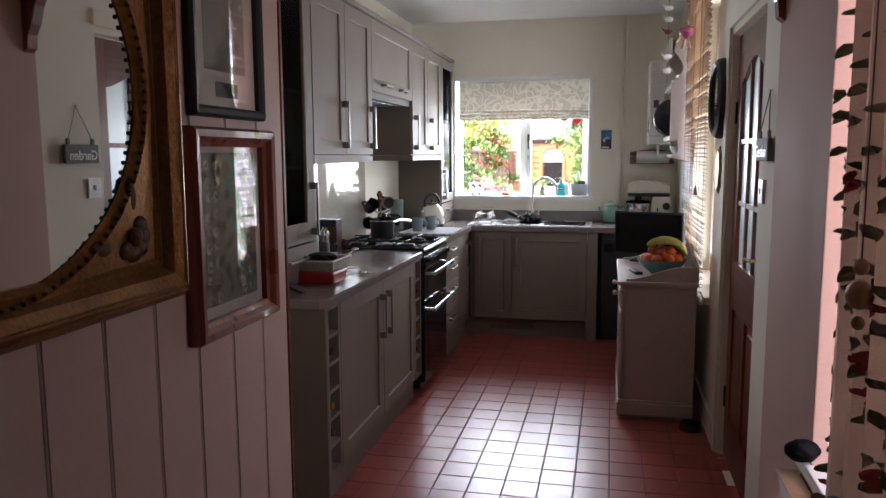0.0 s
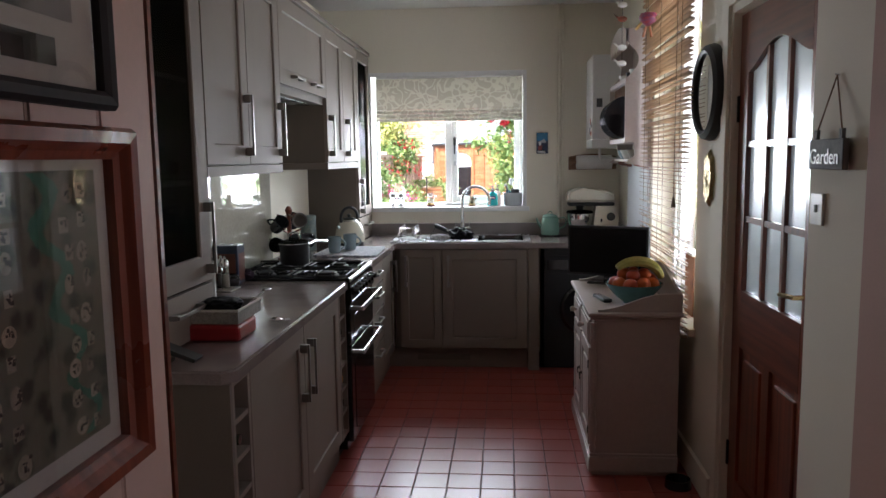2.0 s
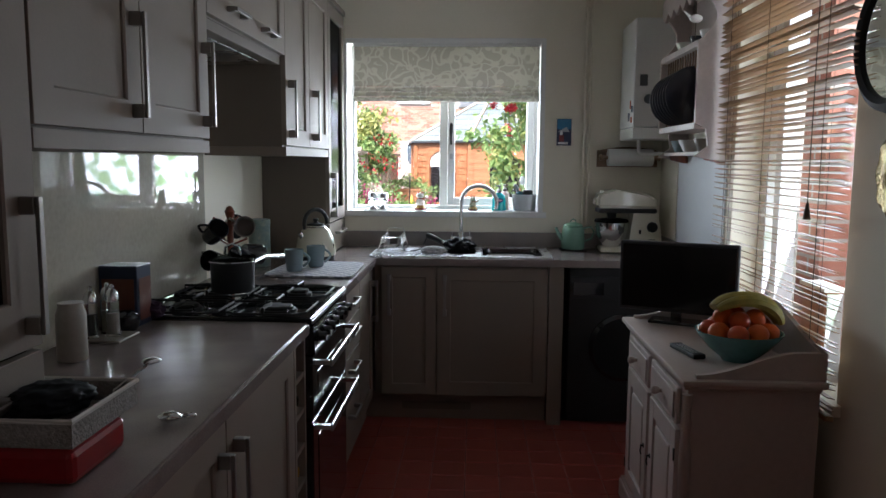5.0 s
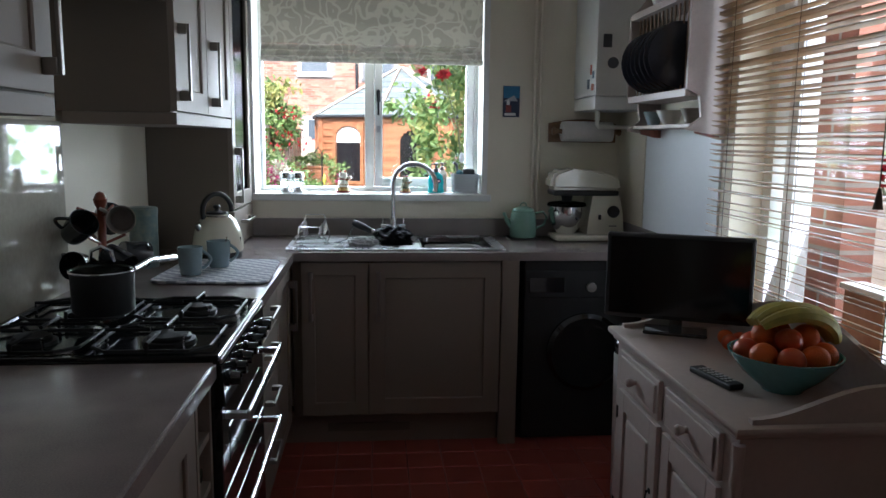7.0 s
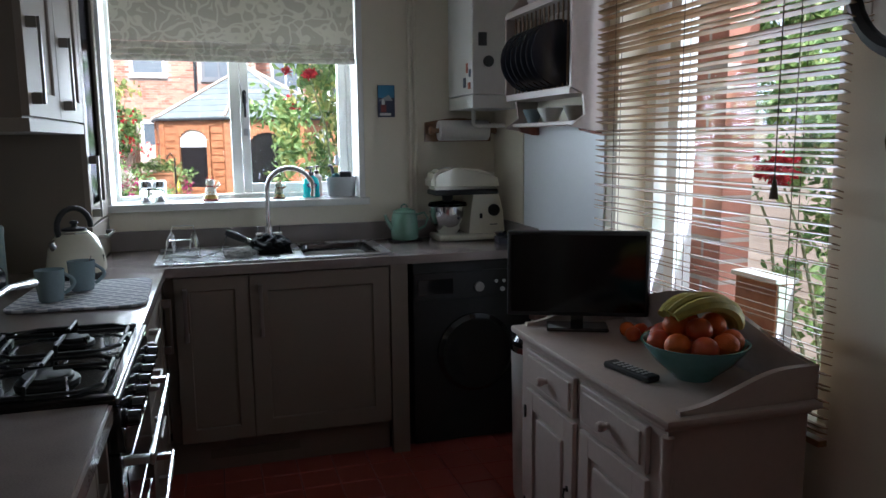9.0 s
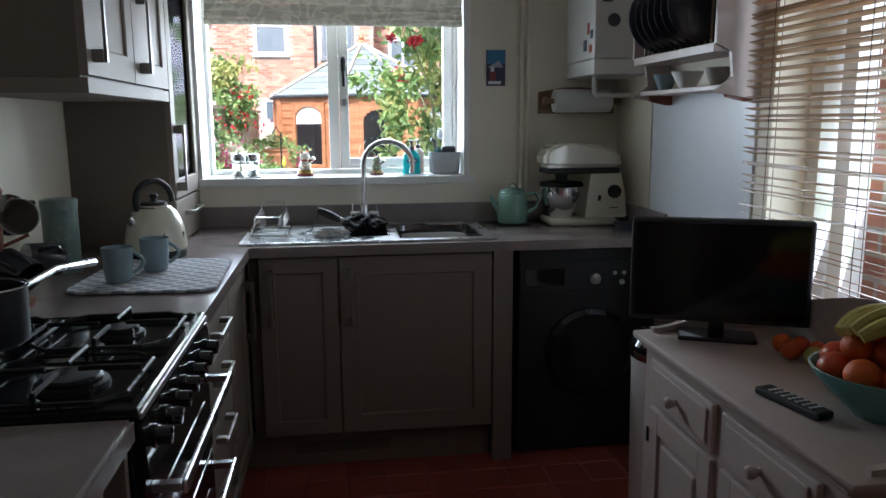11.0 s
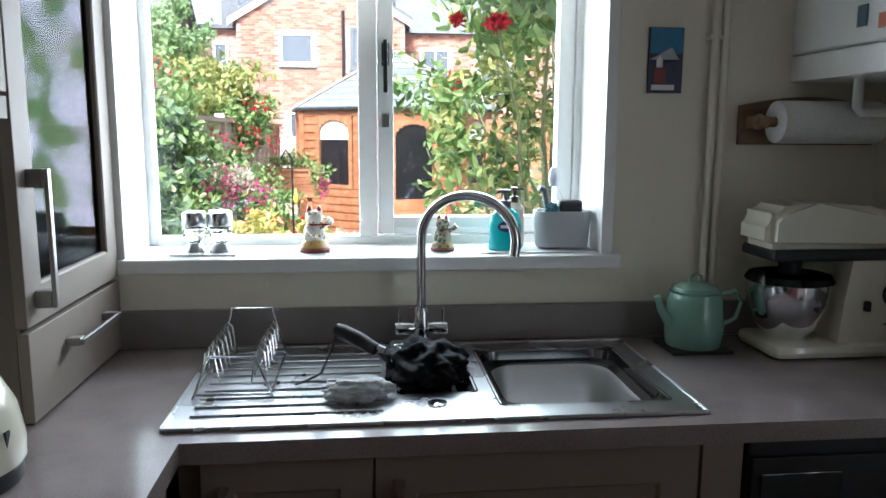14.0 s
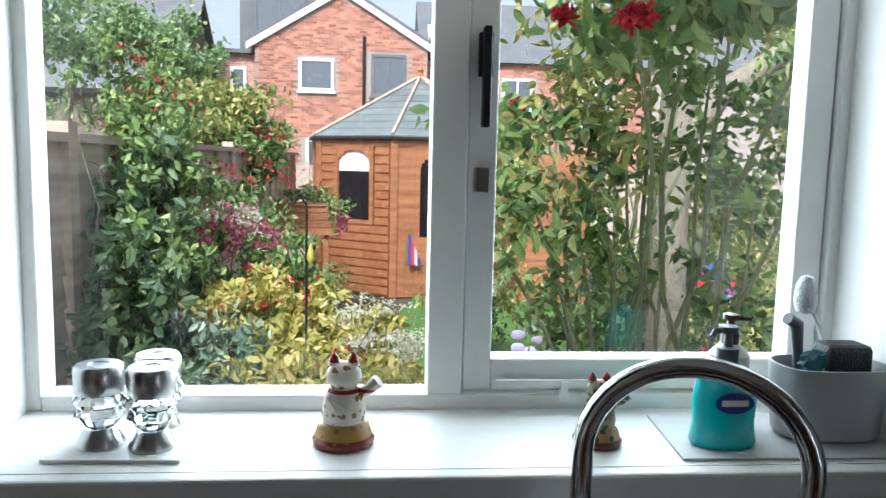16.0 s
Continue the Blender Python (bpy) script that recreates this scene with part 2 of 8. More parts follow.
# ---- building helpers ----
class Geo:
    """A mesh under construction, in world metres."""

    def __init__(self):
        self.bm = bmesh.new()

    def box(self, x0, x1, y0, y1, z0, z1, bevel=0.0):
        x0, x1, y0, y1, z0, z1 = min(x0, x1), max(x0, x1), min(y0, y1), max(y0, y1), min(z0, z1), max(z0, z1)
        v = [self.bm.verts.new(p) for p in ((x0, y0, z0), (x1, y0, z0), (x1, y1, z0), (x0, y1, z0), (x0, y0, z1), (x1, y0, z1), (x1, y1, z1), (x0, y1, z1))]
        f = [self.bm.faces.new([v[i] for i in q]) for q in ((0, 3, 2, 1), (4, 5, 6, 7), (0, 1, 5, 4), (1, 2, 6, 5), (2, 3, 7, 6), (3, 0, 4, 7))]
        if bevel:
            es = list({e for q in f for e in q.edges})
            bmesh.ops.bevel(self.bm, geom=es, offset=bevel, segments=2, affect="EDGES", profile=0.5)
        return self

    def face_box(self, side, plane, u0, u1, v0, v1, d0, d1, bevel=0.0):
        """A box on an upright plane: u along it, v up, d out of it. side x+: it looks to +x; x-: to -x; y-: to -y."""
        if side == "x+":
            return self.box(plane + d0, plane + d1, u0, u1, v0, v1, bevel)
        if side == "x-":
            return self.box(plane - d1, plane - d0, u0, u1, v0, v1, bevel)
        return self.box(u0, u1, plane - d1, plane - d0, v0, v1, bevel)

    def ring(self, side, plane, u0, u1, v0, v1, w, d0, d1):
        """A rectangular frame on an upright plane, w wide, from depth d0 to d1, with a small chamfer inside."""
        def at(u, v, d):
            return {"x+": (plane + d, u, v), "x-": (plane - d, u, v), "y-": (u, plane - d, v)}[side]
        loops = []
        for e, d in ((0, d0), (0, d1 - 0.001), (0.001, d1), (w - 0.004, d1), (w, d1 - 0.004), (w, d0)):
            loops.append([self.bm.verts.new(at(u, v, d)) for u, v in ((u0 + e, v0 + e), (u1 - e, v0 + e), (u1 - e, v1 - e), (u0 + e, v1 - e))])
        for a, b in zip(loops, loops[1:] + loops[:1]):
            for i in range(4):
                j = (i + 1) % 4
                self.bm.faces.new((a[i], a[j], b[j], b[i]))
        return self

    def lathe(self, c, prof, seg=24, axis="Z", squash=(1, 1)):
        """Turns (radius, height) pairs round an axis through c."""
        rings = []
        for r, h in prof:
            ring = []
            for i in range(seg):
                a = 2 * math.pi * i / seg
                p, q = r * math.cos(a) * squash[0], r * math.sin(a) * squash[1]
                o = {"Z": (p, q, h), "X": (h, p, q), "Y": (p, h, q)}[axis]
                ring.append(self.bm.verts.new((c[0] + o[0], c[1] + o[1], c[2] + o[2])))
            rings.append(ring)
        for a, b in zip(rings, rings[1:]):
            for i in range(seg):
                j = (i + 1) % seg
                self.bm.faces.new((a[i], a[j], b[j], b[i]) if axis != "Y" else (a[j], a[i], b[i], b[j]))
        for ring in (rings[0], rings[-1]):
            if (ring[0].co - ring[seg // 2].co).length > 1e-5:
                self.bm.faces.new(ring if ring is rings[-1] else ring[::-1])
        return self

    def tube(self, pts, r, seg=8, closed=False):
        """A round rod along points; r: one radius, or one for each point."""
        pts = [Vector(p) for p in pts]
        n = len(pts)
        rs = r if isinstance(r, (list, tuple)) else [r] * n
        rings, up = [], None
        for i, p in enumerate(pts):
            a = pts[(i - 1) % n] if closed or i else p
            b = pts[(i + 1) % n] if closed or i < n - 1 else p
            d = (b - a).normalized()
            if up is None:
                up = d.orthogonal().normalized()
            up = (up - d * up.dot(d))
            up = up.normalized() if up.length > 1e-6 else d.orthogonal().normalized()
            w = d.cross(up)
            rings.append([self.bm.verts.new(p + (up * math.cos(2 * math.pi * k / seg) + w * math.sin(2 * math.pi * k / seg)) * rs[i]) for k in range(seg)])
        pairs = list(zip(rings, rings[1:])) + ([(rings[-1], rings[0])] if closed else [])
        for a, b in pairs:
            for k in range(seg):
                j = (k + 1) % seg
                self.bm.faces.new((a[k], a[j], b[j], b[k]))
        if not closed:
            self.bm.faces.new(rings[0][::-1])
            self.bm.faces.new(rings[-1])
        return self

    def prism(self, poly, axis, a, b):
        """A polygon pushed along an axis from a to b. axis X: poly is (y, z); Y: (x, z); Z: (x, y)."""
        def at(p, h):
            return {"X": (h, p[0], p[1]), "Y": (p[0], h, p[1]), "Z": (p[0], p[1], h)}[axis]
        lo, hi = [self.bm.verts.new(at(p, a)) for p in poly], [self.bm.verts.new(at(p, b)) for p in poly]
        n = len(poly)
        self.bm.faces.new(lo)
        self.bm.faces.new(hi[::-1])
        for i in range(n):
            j = (i + 1) % n
            self.bm.faces.new((lo[j], lo[i], hi[i], hi[j]))
        return self

    def ball(self, c, r, sx=1, sy=1, sz=1, seg=16):
        m = Matrix.Translation(c) @ Matrix.Diagonal((r * sx, r * sy, r * sz, 1))
        bmesh.ops.create_uvsphere(self.bm, u_segments=seg, v_segments=max(6, seg // 2), radius=1, matrix=m)
        return self

    def turn(self, about, m):
        about = Vector(about)
        for v in self.bm.verts:
            v.co = about + m @ (v.co - about)
        return self


def part(name, geo, material, parent=None, label="", smooth=False, kind=""):
    """ONE mesh object out of geometry in world metres, under a thing or under a part of it."""
    base = Vector((0, 0, 0))
    p = parent
    while p is not None:
        base += p.location
        p = p.parent
    bmesh.ops.recalc_face_normals(geo.bm, faces=geo.bm.faces)
    me = bpy.data.meshes.new(name)
    geo.bm.to_mesh(me)
    geo.bm.free()
    me.transform(Matrix.Translation(-base))
    me.materials.append(M[material] if isinstance(material, str) else material)
    if smooth:
        me.shade_smooth()
        if smooth != "all":
            me.set_sharp_from_angle(angle=radians(38))
    ob = new(name, me)
    ob.parent = parent
    return tagged(ob, label, "", "", kind)


def thing(name, place, label, category, group="", kind=""):
    ob = new(name)
    ob.location = place
    ob.empty_display_size = 0.05
    return tagged(ob, label, category, group, kind)


def solid(name, geo, material, label, category, group="", kind="", smooth=False):
    ob = part(name, geo, material, None, label, smooth)
    return tagged(ob, "", category, group, kind)


def structure(name, geo, material, label, smooth=False):
    return tagged(part(name, geo, material, None, label, smooth), "", "", "", "structure")


def arc(cx, cz, r, a0, a1, n):
    return [(cx + r * math.cos(radians(a0 + (a1 - a0) * i / n)), cz + r * math.sin(radians(a0 + (a1 - a0) * i / n))) for i in range(n + 1)]


# ---- plan ----
LX, RX, BY, CEIL = -1.77, 0.50, 6.57, 2.62      # left, right and sink wall of the kitchen, ceiling
NX, NY = -0.92, 1.93                            # clad wall of the dining room, and its end
GROUND = -0.45
WX0, WX1, WZ0, WZ1 = -1.40, -0.215, 1.09, 2.13  # opening over the sink
SY0, SY1, SZ0, SZ1 = 4.28, 5.30, 0.70, 2.42     # opening behind the blind
DY0, DY1, DZ1 = 3.02, 3.80, 2.03                # garden door

# ---- structure ----
structure("wall_sink", Geo().box(LX - 0.3, WX0, BY, BY + 0.3, -0.5, CEIL + 0.1).box(WX1, RX + 0.3, BY, BY + 0.3, -0.5, CEIL + 0.1)
          .box(WX0, WX1, BY, BY + 0.3, -0.5, WZ0).box(WX0, WX1, BY, BY + 0.3, WZ1, CEIL + 0.1), "cream", "cream painted kitchen wall with the sink window")
structure("wall_units", Geo().box(LX - 0.2, LX, 2.4, BY, -0.2, CEIL + 0.1), "cream", "cream painted wall behind the long run of units")
structure("wall_garden_side", Geo().box(RX, RX + 0.25, SY1, BY, -0.5, CEIL + 0.1).box(RX, RX + 0.25, SY0, SY1, -0.5, SZ0).box(RX, RX + 0.25, SY0, SY1, SZ1, CEIL + 0.1)
          .box(RX, RX + 0.25, DY1 + 0.05, SY0, -0.5, CEIL + 0.1).box(RX, RX + 0.25, DY0 - 0.05, DY1 + 0.05, DZ1 + 0.05, CEIL + 0.1)
          .box(RX, RX + 0.25, 2.62, DY0 - 0.05, -0.5, CEIL + 0.1).box(RX, RX + 0.25, DY0 - 0.05, DY1 + 0.05, -0.5, 0.0), "cream", "cream painted wall with the blind and the garden door")
structure("wall_dining_pink", Geo().box(RX - 0.03, RX + 0.25, 2.1, 2.62, -0.2, CEIL + 0.1).box(RX, RX + 0.25, 1.1, 2.1, -0.2, 0.68)
          .box(RX, RX + 0.25, 1.1, 2.1, 2.2, CEIL + 0.1).box(RX, RX + 0.25, -3, 1.1, -0.2, CEIL + 0.1), "pink", "pale pink dining room wall beside the curtain")
clad = structure("wall_clad", Geo().box(NX - 0.12, NX - 0.004, -3, NY, 0.0, CEIL + 0.1), "clad", "off-white wall clad with upright boards")
structure("wall_dining_return", Geo().box(LX - 0.2, NX - 0.12, 1.75, 1.85, -0.2, CEIL + 0.1).box(NX - 0.24, NX - 0.12, -3, 1.75, -0.2, CEIL + 0.1).box(LX - 0.2, LX - 0.002, 1.85, 2.42, -0.2, CEIL + 0.1), "cream", "plain wall behind the clad wall")
structure("wall_dining_back", Geo().box(NX - 0.3, RX + 0.3, -3.2, -3, -0.2, CEIL + 0.1), "pink", "plain pink wall at the far end of the dining room")
structure("ceiling", Geo().box(LX - 0.3, RX + 0.3, -3.2, BY + 0.3, CEIL, CEIL + 0.15), "ceil", "white painted kitchen ceiling")
structure("floor_kitchen_bed", Geo().box(LX, RX + 0.25, NY, BY, -0.12, -0.006), "grout", "dark grout bed under the quarry tiles")
structure("floor_dining", Geo().box(NX - 0.2, RX + 0.25, -3.0, NY, -0.12, 0.0), wood_mat("brown_floorboards", (0.20, 0.12, 0.07), (0.13, 0.07, 0.04), 0.4, "Y"), "brown wooden dining room floor")
structure("beam", Geo().box(NX - 0.12, RX, 2.45, 2.63, 2.16, CEIL), "pink", "painted beam between dining room and kitchen")
structure("baseboard", Geo().box(RX - 0.018, RX, DY1 + 0.12, 6.0, 0.002, 0.13, 0.003).box(RX - 0.018, RX, 2.62, DY0 - 0.06, 0.002, 0.13, 0.003), "cream", "cream painted skirting board")

# ---- kitchen units ----
def shaker_door(root, side, plane, u0, u1, v0, v1, handle=None, glass=False, name="door", rail=0.075, label=""):
    """A framed door or drawer front with a sunk panel. handle: (u, v0, v1) upright or (u0, u1, v, 'h') level."""
    g = 0.0025
    u0, u1, v0, v1 = u0 + g, u1 - g, v0 + g, v1 - g
    geo = Geo()
    if v1 - v0 > 0.26:
        geo.ring(side, plane, u0, u1, v0, v1, rail, 0, 0.020)
    else:
        geo.face_box(side, plane, u0, u1, v0, v1, 0, 0.020, 0.0015)
    d = part(name, geo, "unit", root, label)
    if v1 - v0 > 0.26 and not glass:
        part("panel", Geo().face_box(side, plane, u0 + rail - 0.004, u1 - rail + 0.004, v0 + rail - 0.004, v1 - rail + 0.004, 0.002, 0.011), "unit", d)
    if glass:
        p = part("pane", Geo().face_box(side, plane, u0 + rail, u1 - rail, v0 + rail, v1 - rail, 0.004, 0.008), "dark_glass", d, "dark cabinet glass")
    if handle:
        bar_handle(d, side, plane + (0.02 if side == "x+" else -0.02), handle)
    return d


def bar_handle(parent, side, plane, h):
    geo = Geo()
    if len(h) == 4:
        a, b, v, _ = h
        geo.face_box(side, plane, a, b, v - 0.006, v + 0.006, 0.028, 0.036, 0.0015)
        for c in (a, b - 0.024):
            geo.face_box(side, plane, c, c + 0.024, v - 0.008, v + 0.008, 0, 0.0279, 0.002)
    else:
        u, a, b = h
        geo.face_box(side, plane, u - 0.007, u + 0.007, a, b, 0.028, 0.036, 0.0015)
        for c in (a, b - 0.032):
            geo.face_box(side, plane, u - 0.010, u + 0.010, c, c + 0.032, 0, 0.0279, 0.002)
    return part("handle", geo, "handle", parent, "dull nickel bar handle with square ends")


UF, WT, WB = -1.17, 0.91, 0.872      # carcass front of the long run, worktop top and underside
BF = 6.01                            # carcass front of the sink run


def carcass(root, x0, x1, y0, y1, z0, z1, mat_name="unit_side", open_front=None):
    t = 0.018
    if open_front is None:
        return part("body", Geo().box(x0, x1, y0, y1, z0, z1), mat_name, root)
    for q in ((y0, y0 + t), (y1 - t, y1)):
        part("side", Geo().box(x0, x1, q[0], q[1], z0, z1), mat_name, root)
    for q in ((z0, z0 + t), (z1 - t, z1)):
        part("board", Geo().box(x0, x1, y0 + t, y1 - t, q[0], q[1]), mat_name, root)
    part("back", Geo().box(x0, x0 + 0.01, y0 + t, y1 - t, z0 + t, z1 - t), mat_name, root)


def wine_rack(y0, y1, rows, label):
    root = thing("wine_rack", (UF, y0, 0), label, "wine rack", "wine racks")
    part("back_panel", Geo().box(LX + 0.03, LX + 0.26, y0, y1, 0.15, WB), "shaded_in", root)
    part("frame", Geo().box(LX + 0.26, UF + 0.02, y0, y0 + 0.018, 0.15, WB).box(LX + 0.26, UF + 0.02, y1 - 0.018, y1, 0.15, WB), "unit", root)
    h = (WB - 0.17) / rows
    for i in range(rows + 1):
        z = 0.15 + i * (WB - 0.15 - 0.018) / rows
        part("shelf", Geo().box(LX + 0.26, UF + 0.018, y0 + 0.018, y1 - 0.018, z, z + 0.016), "unit", root)
    for i in (1, 2, 4):
        if i < rows:
            z = 0.15 + i * (WB - 0.168) / rows + 0.016
            b = Geo().lathe((UF - 0.27, (y0 + y1) / 2, z + 0.038), [(0.036, 0.0), (0.037, 0.01), (0.037, 0.17), (0.015, 0.21), (0.014, 0.262), (0.016, 0.264), (0.016, 0.28)], 14, "X")
            solid("wine_bottle", b, mat("bottle_%d" % i, ((0.25, 0.03, 0.02), (0.05, 0.07, 0.04), (0.45, 0.25, 0.05))[i % 3], 0.15), "dark wine bottle lying in the wine rack", "bottle", "bottles in the rack", smooth=True)
    return root


wine_rack(2.81, 2.96, 6, "grey-green open wine rack at the end of the base units")
r = thing("base_cabinet", (UF, 2.96, 0), "grey-green double base cabinet under the worktop", "kitchen cabinet")
carcass(r, LX + 0.03, UF, 2.962, 4.208, 0.15, WB - 0.002)
shaker_door(r, "x+", UF, 2.965, 3.585, 0.155, 0.865, (3.535, 0.575, 0.80))
shaker_door(r, "x+", UF, 3.585, 4.205, 0.155, 0.865, (3.635, 0.575, 0.80))
wine_rack(4.21, 4.355, 6, "narrow grey-green wine rack beside the cooker")
r = thing("drawer_cabinet", (UF, 4.99, 0), "grey-green four-drawer cabinet beside the cooker", "kitchen cabinet")
carcass(r, LX + 0.03, UF, 4.992, 5.498, 0.15, WB - 0.002)
for a, b in ((0.735, 0.865), (0.575, 0.732), (0.37, 0.572), (0.155, 0.367)):
    shaker_door(r, "x+", UF, 4.995, 5.495, a, b, (5.15, 5.34, b - 0.055, "h"), name="drawer")
r = thing("corner_cabinet", (UF, 5.5, 0), "grey-green corner base cabinet", "kitchen cabinet")
carcass(r, LX + 0.03, UF, 5.5, 5.985, 0.15, WB - 0.002)
shaker_door(r, "x+", UF, 5.50, 5.94, 0.155, 0.865, (5.89, 0.58, 0.80), rail=0.06)
r = thing("sink_cabinet", (-1.1, BF, 0), "grey-green two-door cabinet under the sink", "kitchen cabinet")
carcass(r, -1.148, -0.212, BF, BY - 0.06, 0.15, 0.72)
part("top_rail", Geo().box(-1.148, -0.212, BF, BF + 0.018, 0.72, WB - 0.002), "unit_side", r)
shaker_door(r, "y-", BF, -1.11, -0.81, 0.155, 0.865, (-1.065, 0.60, 0.82), rail=0.06)
shaker_door(r, "y-", BF, -0.81, -0.212, 0.155, 0.865, (-0.765, 0.60, 0.82))
r = thing("filler_unit", (-0.17, BF, 0), "grey-green filler panel beside the washing machine", "panel")
part("front_filler", Geo().box(-0.208, -0.13, BF - 0.02, BF + 0.02, 0.0, WB - 0.003, 0.001), "unit", r)
part("side_board", Geo().box(-0.15, -0.132, BF + 0.021, BY - 0.02, 0, WB - 0.003), "unit", r)
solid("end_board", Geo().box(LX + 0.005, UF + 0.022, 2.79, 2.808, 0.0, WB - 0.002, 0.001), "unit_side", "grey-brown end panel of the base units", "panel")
structure("plinth", Geo().box(UF - 0.05, UF - 0.032, 2.82, 4.35, 0.001, 0.148).box(UF - 0.05, UF - 0.032, 5.0, 6.06, 0.001, 0.148).box(-1.2, -0.21, BF + 0.05, BF + 0.068, 0.001, 0.148), "unit", "grey-green plinth below the base units")
solid("vent_grille", Geo().box(-1.0, -0.62, BF + 0.043, BF + 0.0497, 0.055, 0.095), "unit_side", "slim grille in the plinth", "grille")

# worktops: long run (two pieces either side of the cooker) and sink run with the bowl cut out
SX0, SX1, SKY0, SKY1 = -1.175, -0.19, 6.02, 6.51
w1 = Geo().prism([(LX + 0.001, 2.785), (-1.17, 2.785), (-1.135, 2.82), (-1.135, 4.352), (LX + 0.001, 4.352)], "Z", WB, WT)
bmesh.ops.bevel(w1.bm, geom=[e for e in w1.bm.edges if abs(e.verts[0].co.z - WT) < 1e-5 and abs(e.verts[1].co.z - WT) < 1e-5], offset=0.006, segments=3, affect="EDGES")
solid("worktop", w1, "worktop", "glossy taupe speckled worktop over the long run", "worktop", smooth=True)
HX0, HX1, HY0, HY1 = SX0 + 0.02, SX1 - 0.02, SKY0 + 0.02, SKY1 - 0.02
w2 = Geo().prism([(LX + 0.001, 4.992), (-1.135, 4.992), (-1.135, 5.968), (RX - 0.001, 5.968), (RX - 0.001, BY - 0.021), (HX0, BY - 0.021), (HX0, HY1), (HX1, HY1), (HX1, HY0), (HX0, HY0), (HX0, BY - 0.0211), (LX + 0.001, BY - 0.0211)], "Z", WB, WT)
solid("worktop", w2, "worktop", "taupe speckled worktop around the sink", "worktop")
structure("uplift", Geo().box(LX + 0.3, RX, BY - 0.02, BY - 0.001, WT + 0.0005, 1.0, 0.002).box(RX - 0.02, RX - 0.001, 5.975, BY - 0.021, WT + 0.0005, 1.0, 0.004), "uplift", "taupe stone uplift behind the worktop")
solid("splashback", Geo().box(LX + 0.001, LX + 0.008, 3.36, 5.17, WT + 0.001, 1.45, 0.001), mat("cream_back_painted_glass", (0.52, 0.49, 0.41), 0.02, spec=0.20, coat=0.0), "glossy cream glass splashback behind the hob", "splashback")

# wall units
WF = -1.42


def wall_unit(label, y0, y1, z0, z1, doors, pelmet=True):
    root = thing("wall_cabinet", (WF, y0, z0), label, "kitchen cabinet")
    carcass(root, LX + 0.002, WF, y0 + 0.001, y1 - 0.001, z0, z1)
    if pelmet:
        part("pelmet", Geo().box(LX + 0.02, WF + 0.018, y0 + 0.001, y1 - 0.001, z0 - 0.038, z0 - 0.001, 0.001), "unit", root)
    for a, b, h in doors:
        shaker_door(root, "x+", WF, a, b, z0 + 0.003, z1 - 0.003, h)
    return root


wall_unit("grey-green two-door wall cabinet", 3.34, 4.24, 1.482, 2.27, [(3.34, 3.79, (3.745, 1.52, 1.76)), (3.79, 4.24, (4.195, 1.52, 1.76))])
r = wall_unit("grey-green lift-up wall cabinet over the hob", 4.24, 5.15, 1.85, 2.27, [], False)
d = shaker_door(r, "x+", WF, 4.24, 5.15, 1.853, 2.267)
bar_handle(d, "x+", WF + 0.02, (4.42, 4.58, 1.90, "h"))
bar_handle(d, "x+", WF + 0.02, (4.80, 4.96, 1.90, "h"))
r = thing("extractor", (-1.6, 4.7, 1.8), "slim grey extractor under the wall cabinet", "extractor")
part("body", Geo().box(LX + 0.01, WF + 0.0, 4.25, 5.14, 1.815, 1.849, 0.002), "unit_side", r)
part("grille", Geo().box(LX + 0.08, WF - 0.05, 4.4, 5.0, 1.811, 1.8145), "steel", r)
wall_unit("grey-green wall cabinet with two narrow doors", 5.15, 6.06, 1.482, 2.27, [(5.15, 5.60, (5.20, 1.52, 1.76)), (5.60, 6.06, (5.67, 1.52, 1.76))])


def dresser_unit(label, y0, y1, hu, rail=0.07):
    """Tall glazed cabinet that stands on the worktop, with a drawer at its foot."""
    root = thing("dresser_cabinet", (WF, y0, WT), label, "kitchen cabinet")
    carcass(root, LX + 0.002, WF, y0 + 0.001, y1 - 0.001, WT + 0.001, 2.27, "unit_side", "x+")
    shaker_door(root, "x+", WF, y0, y1, 1.085, 2.267, (hu, 1.115, 1.36), glass=True, rail=rail)
    shaker_door(root, "x+", WF, y0, y1, WT + 0.004, 1.08, ((y0 + y1) / 2 - 0.09, (y0 + y1) / 2 + 0.14, 1.02, "h"), name="drawer")
    for z in (1.09, 1.42, 1.76):
        part("shelf", Geo().box(LX + 0.012, WF - 0.01, y0 + 0.02, y1 - 0.02, z, z + 0.016), "unit_side", root)
    for z in (1.106, 1.436, 1.776):
        for k, w in enumerate((0.3, 0.7)):
            cy = y0 + w * (y1 - y0)
            pr = [(0.02, 0), (0.035, 0.012), (0.04, 0.07), (0.036, 0.075), (0.032, 0.07), (0.028, 0.015), (0, 0.012)]
            solid("cup", Geo().lathe((-1.58, cy, z + 0.001), pr, 14), "white" if k else "chrome", "small cup on the dresser shelf", "cup", "cups behind glass", smooth=True)
    return root


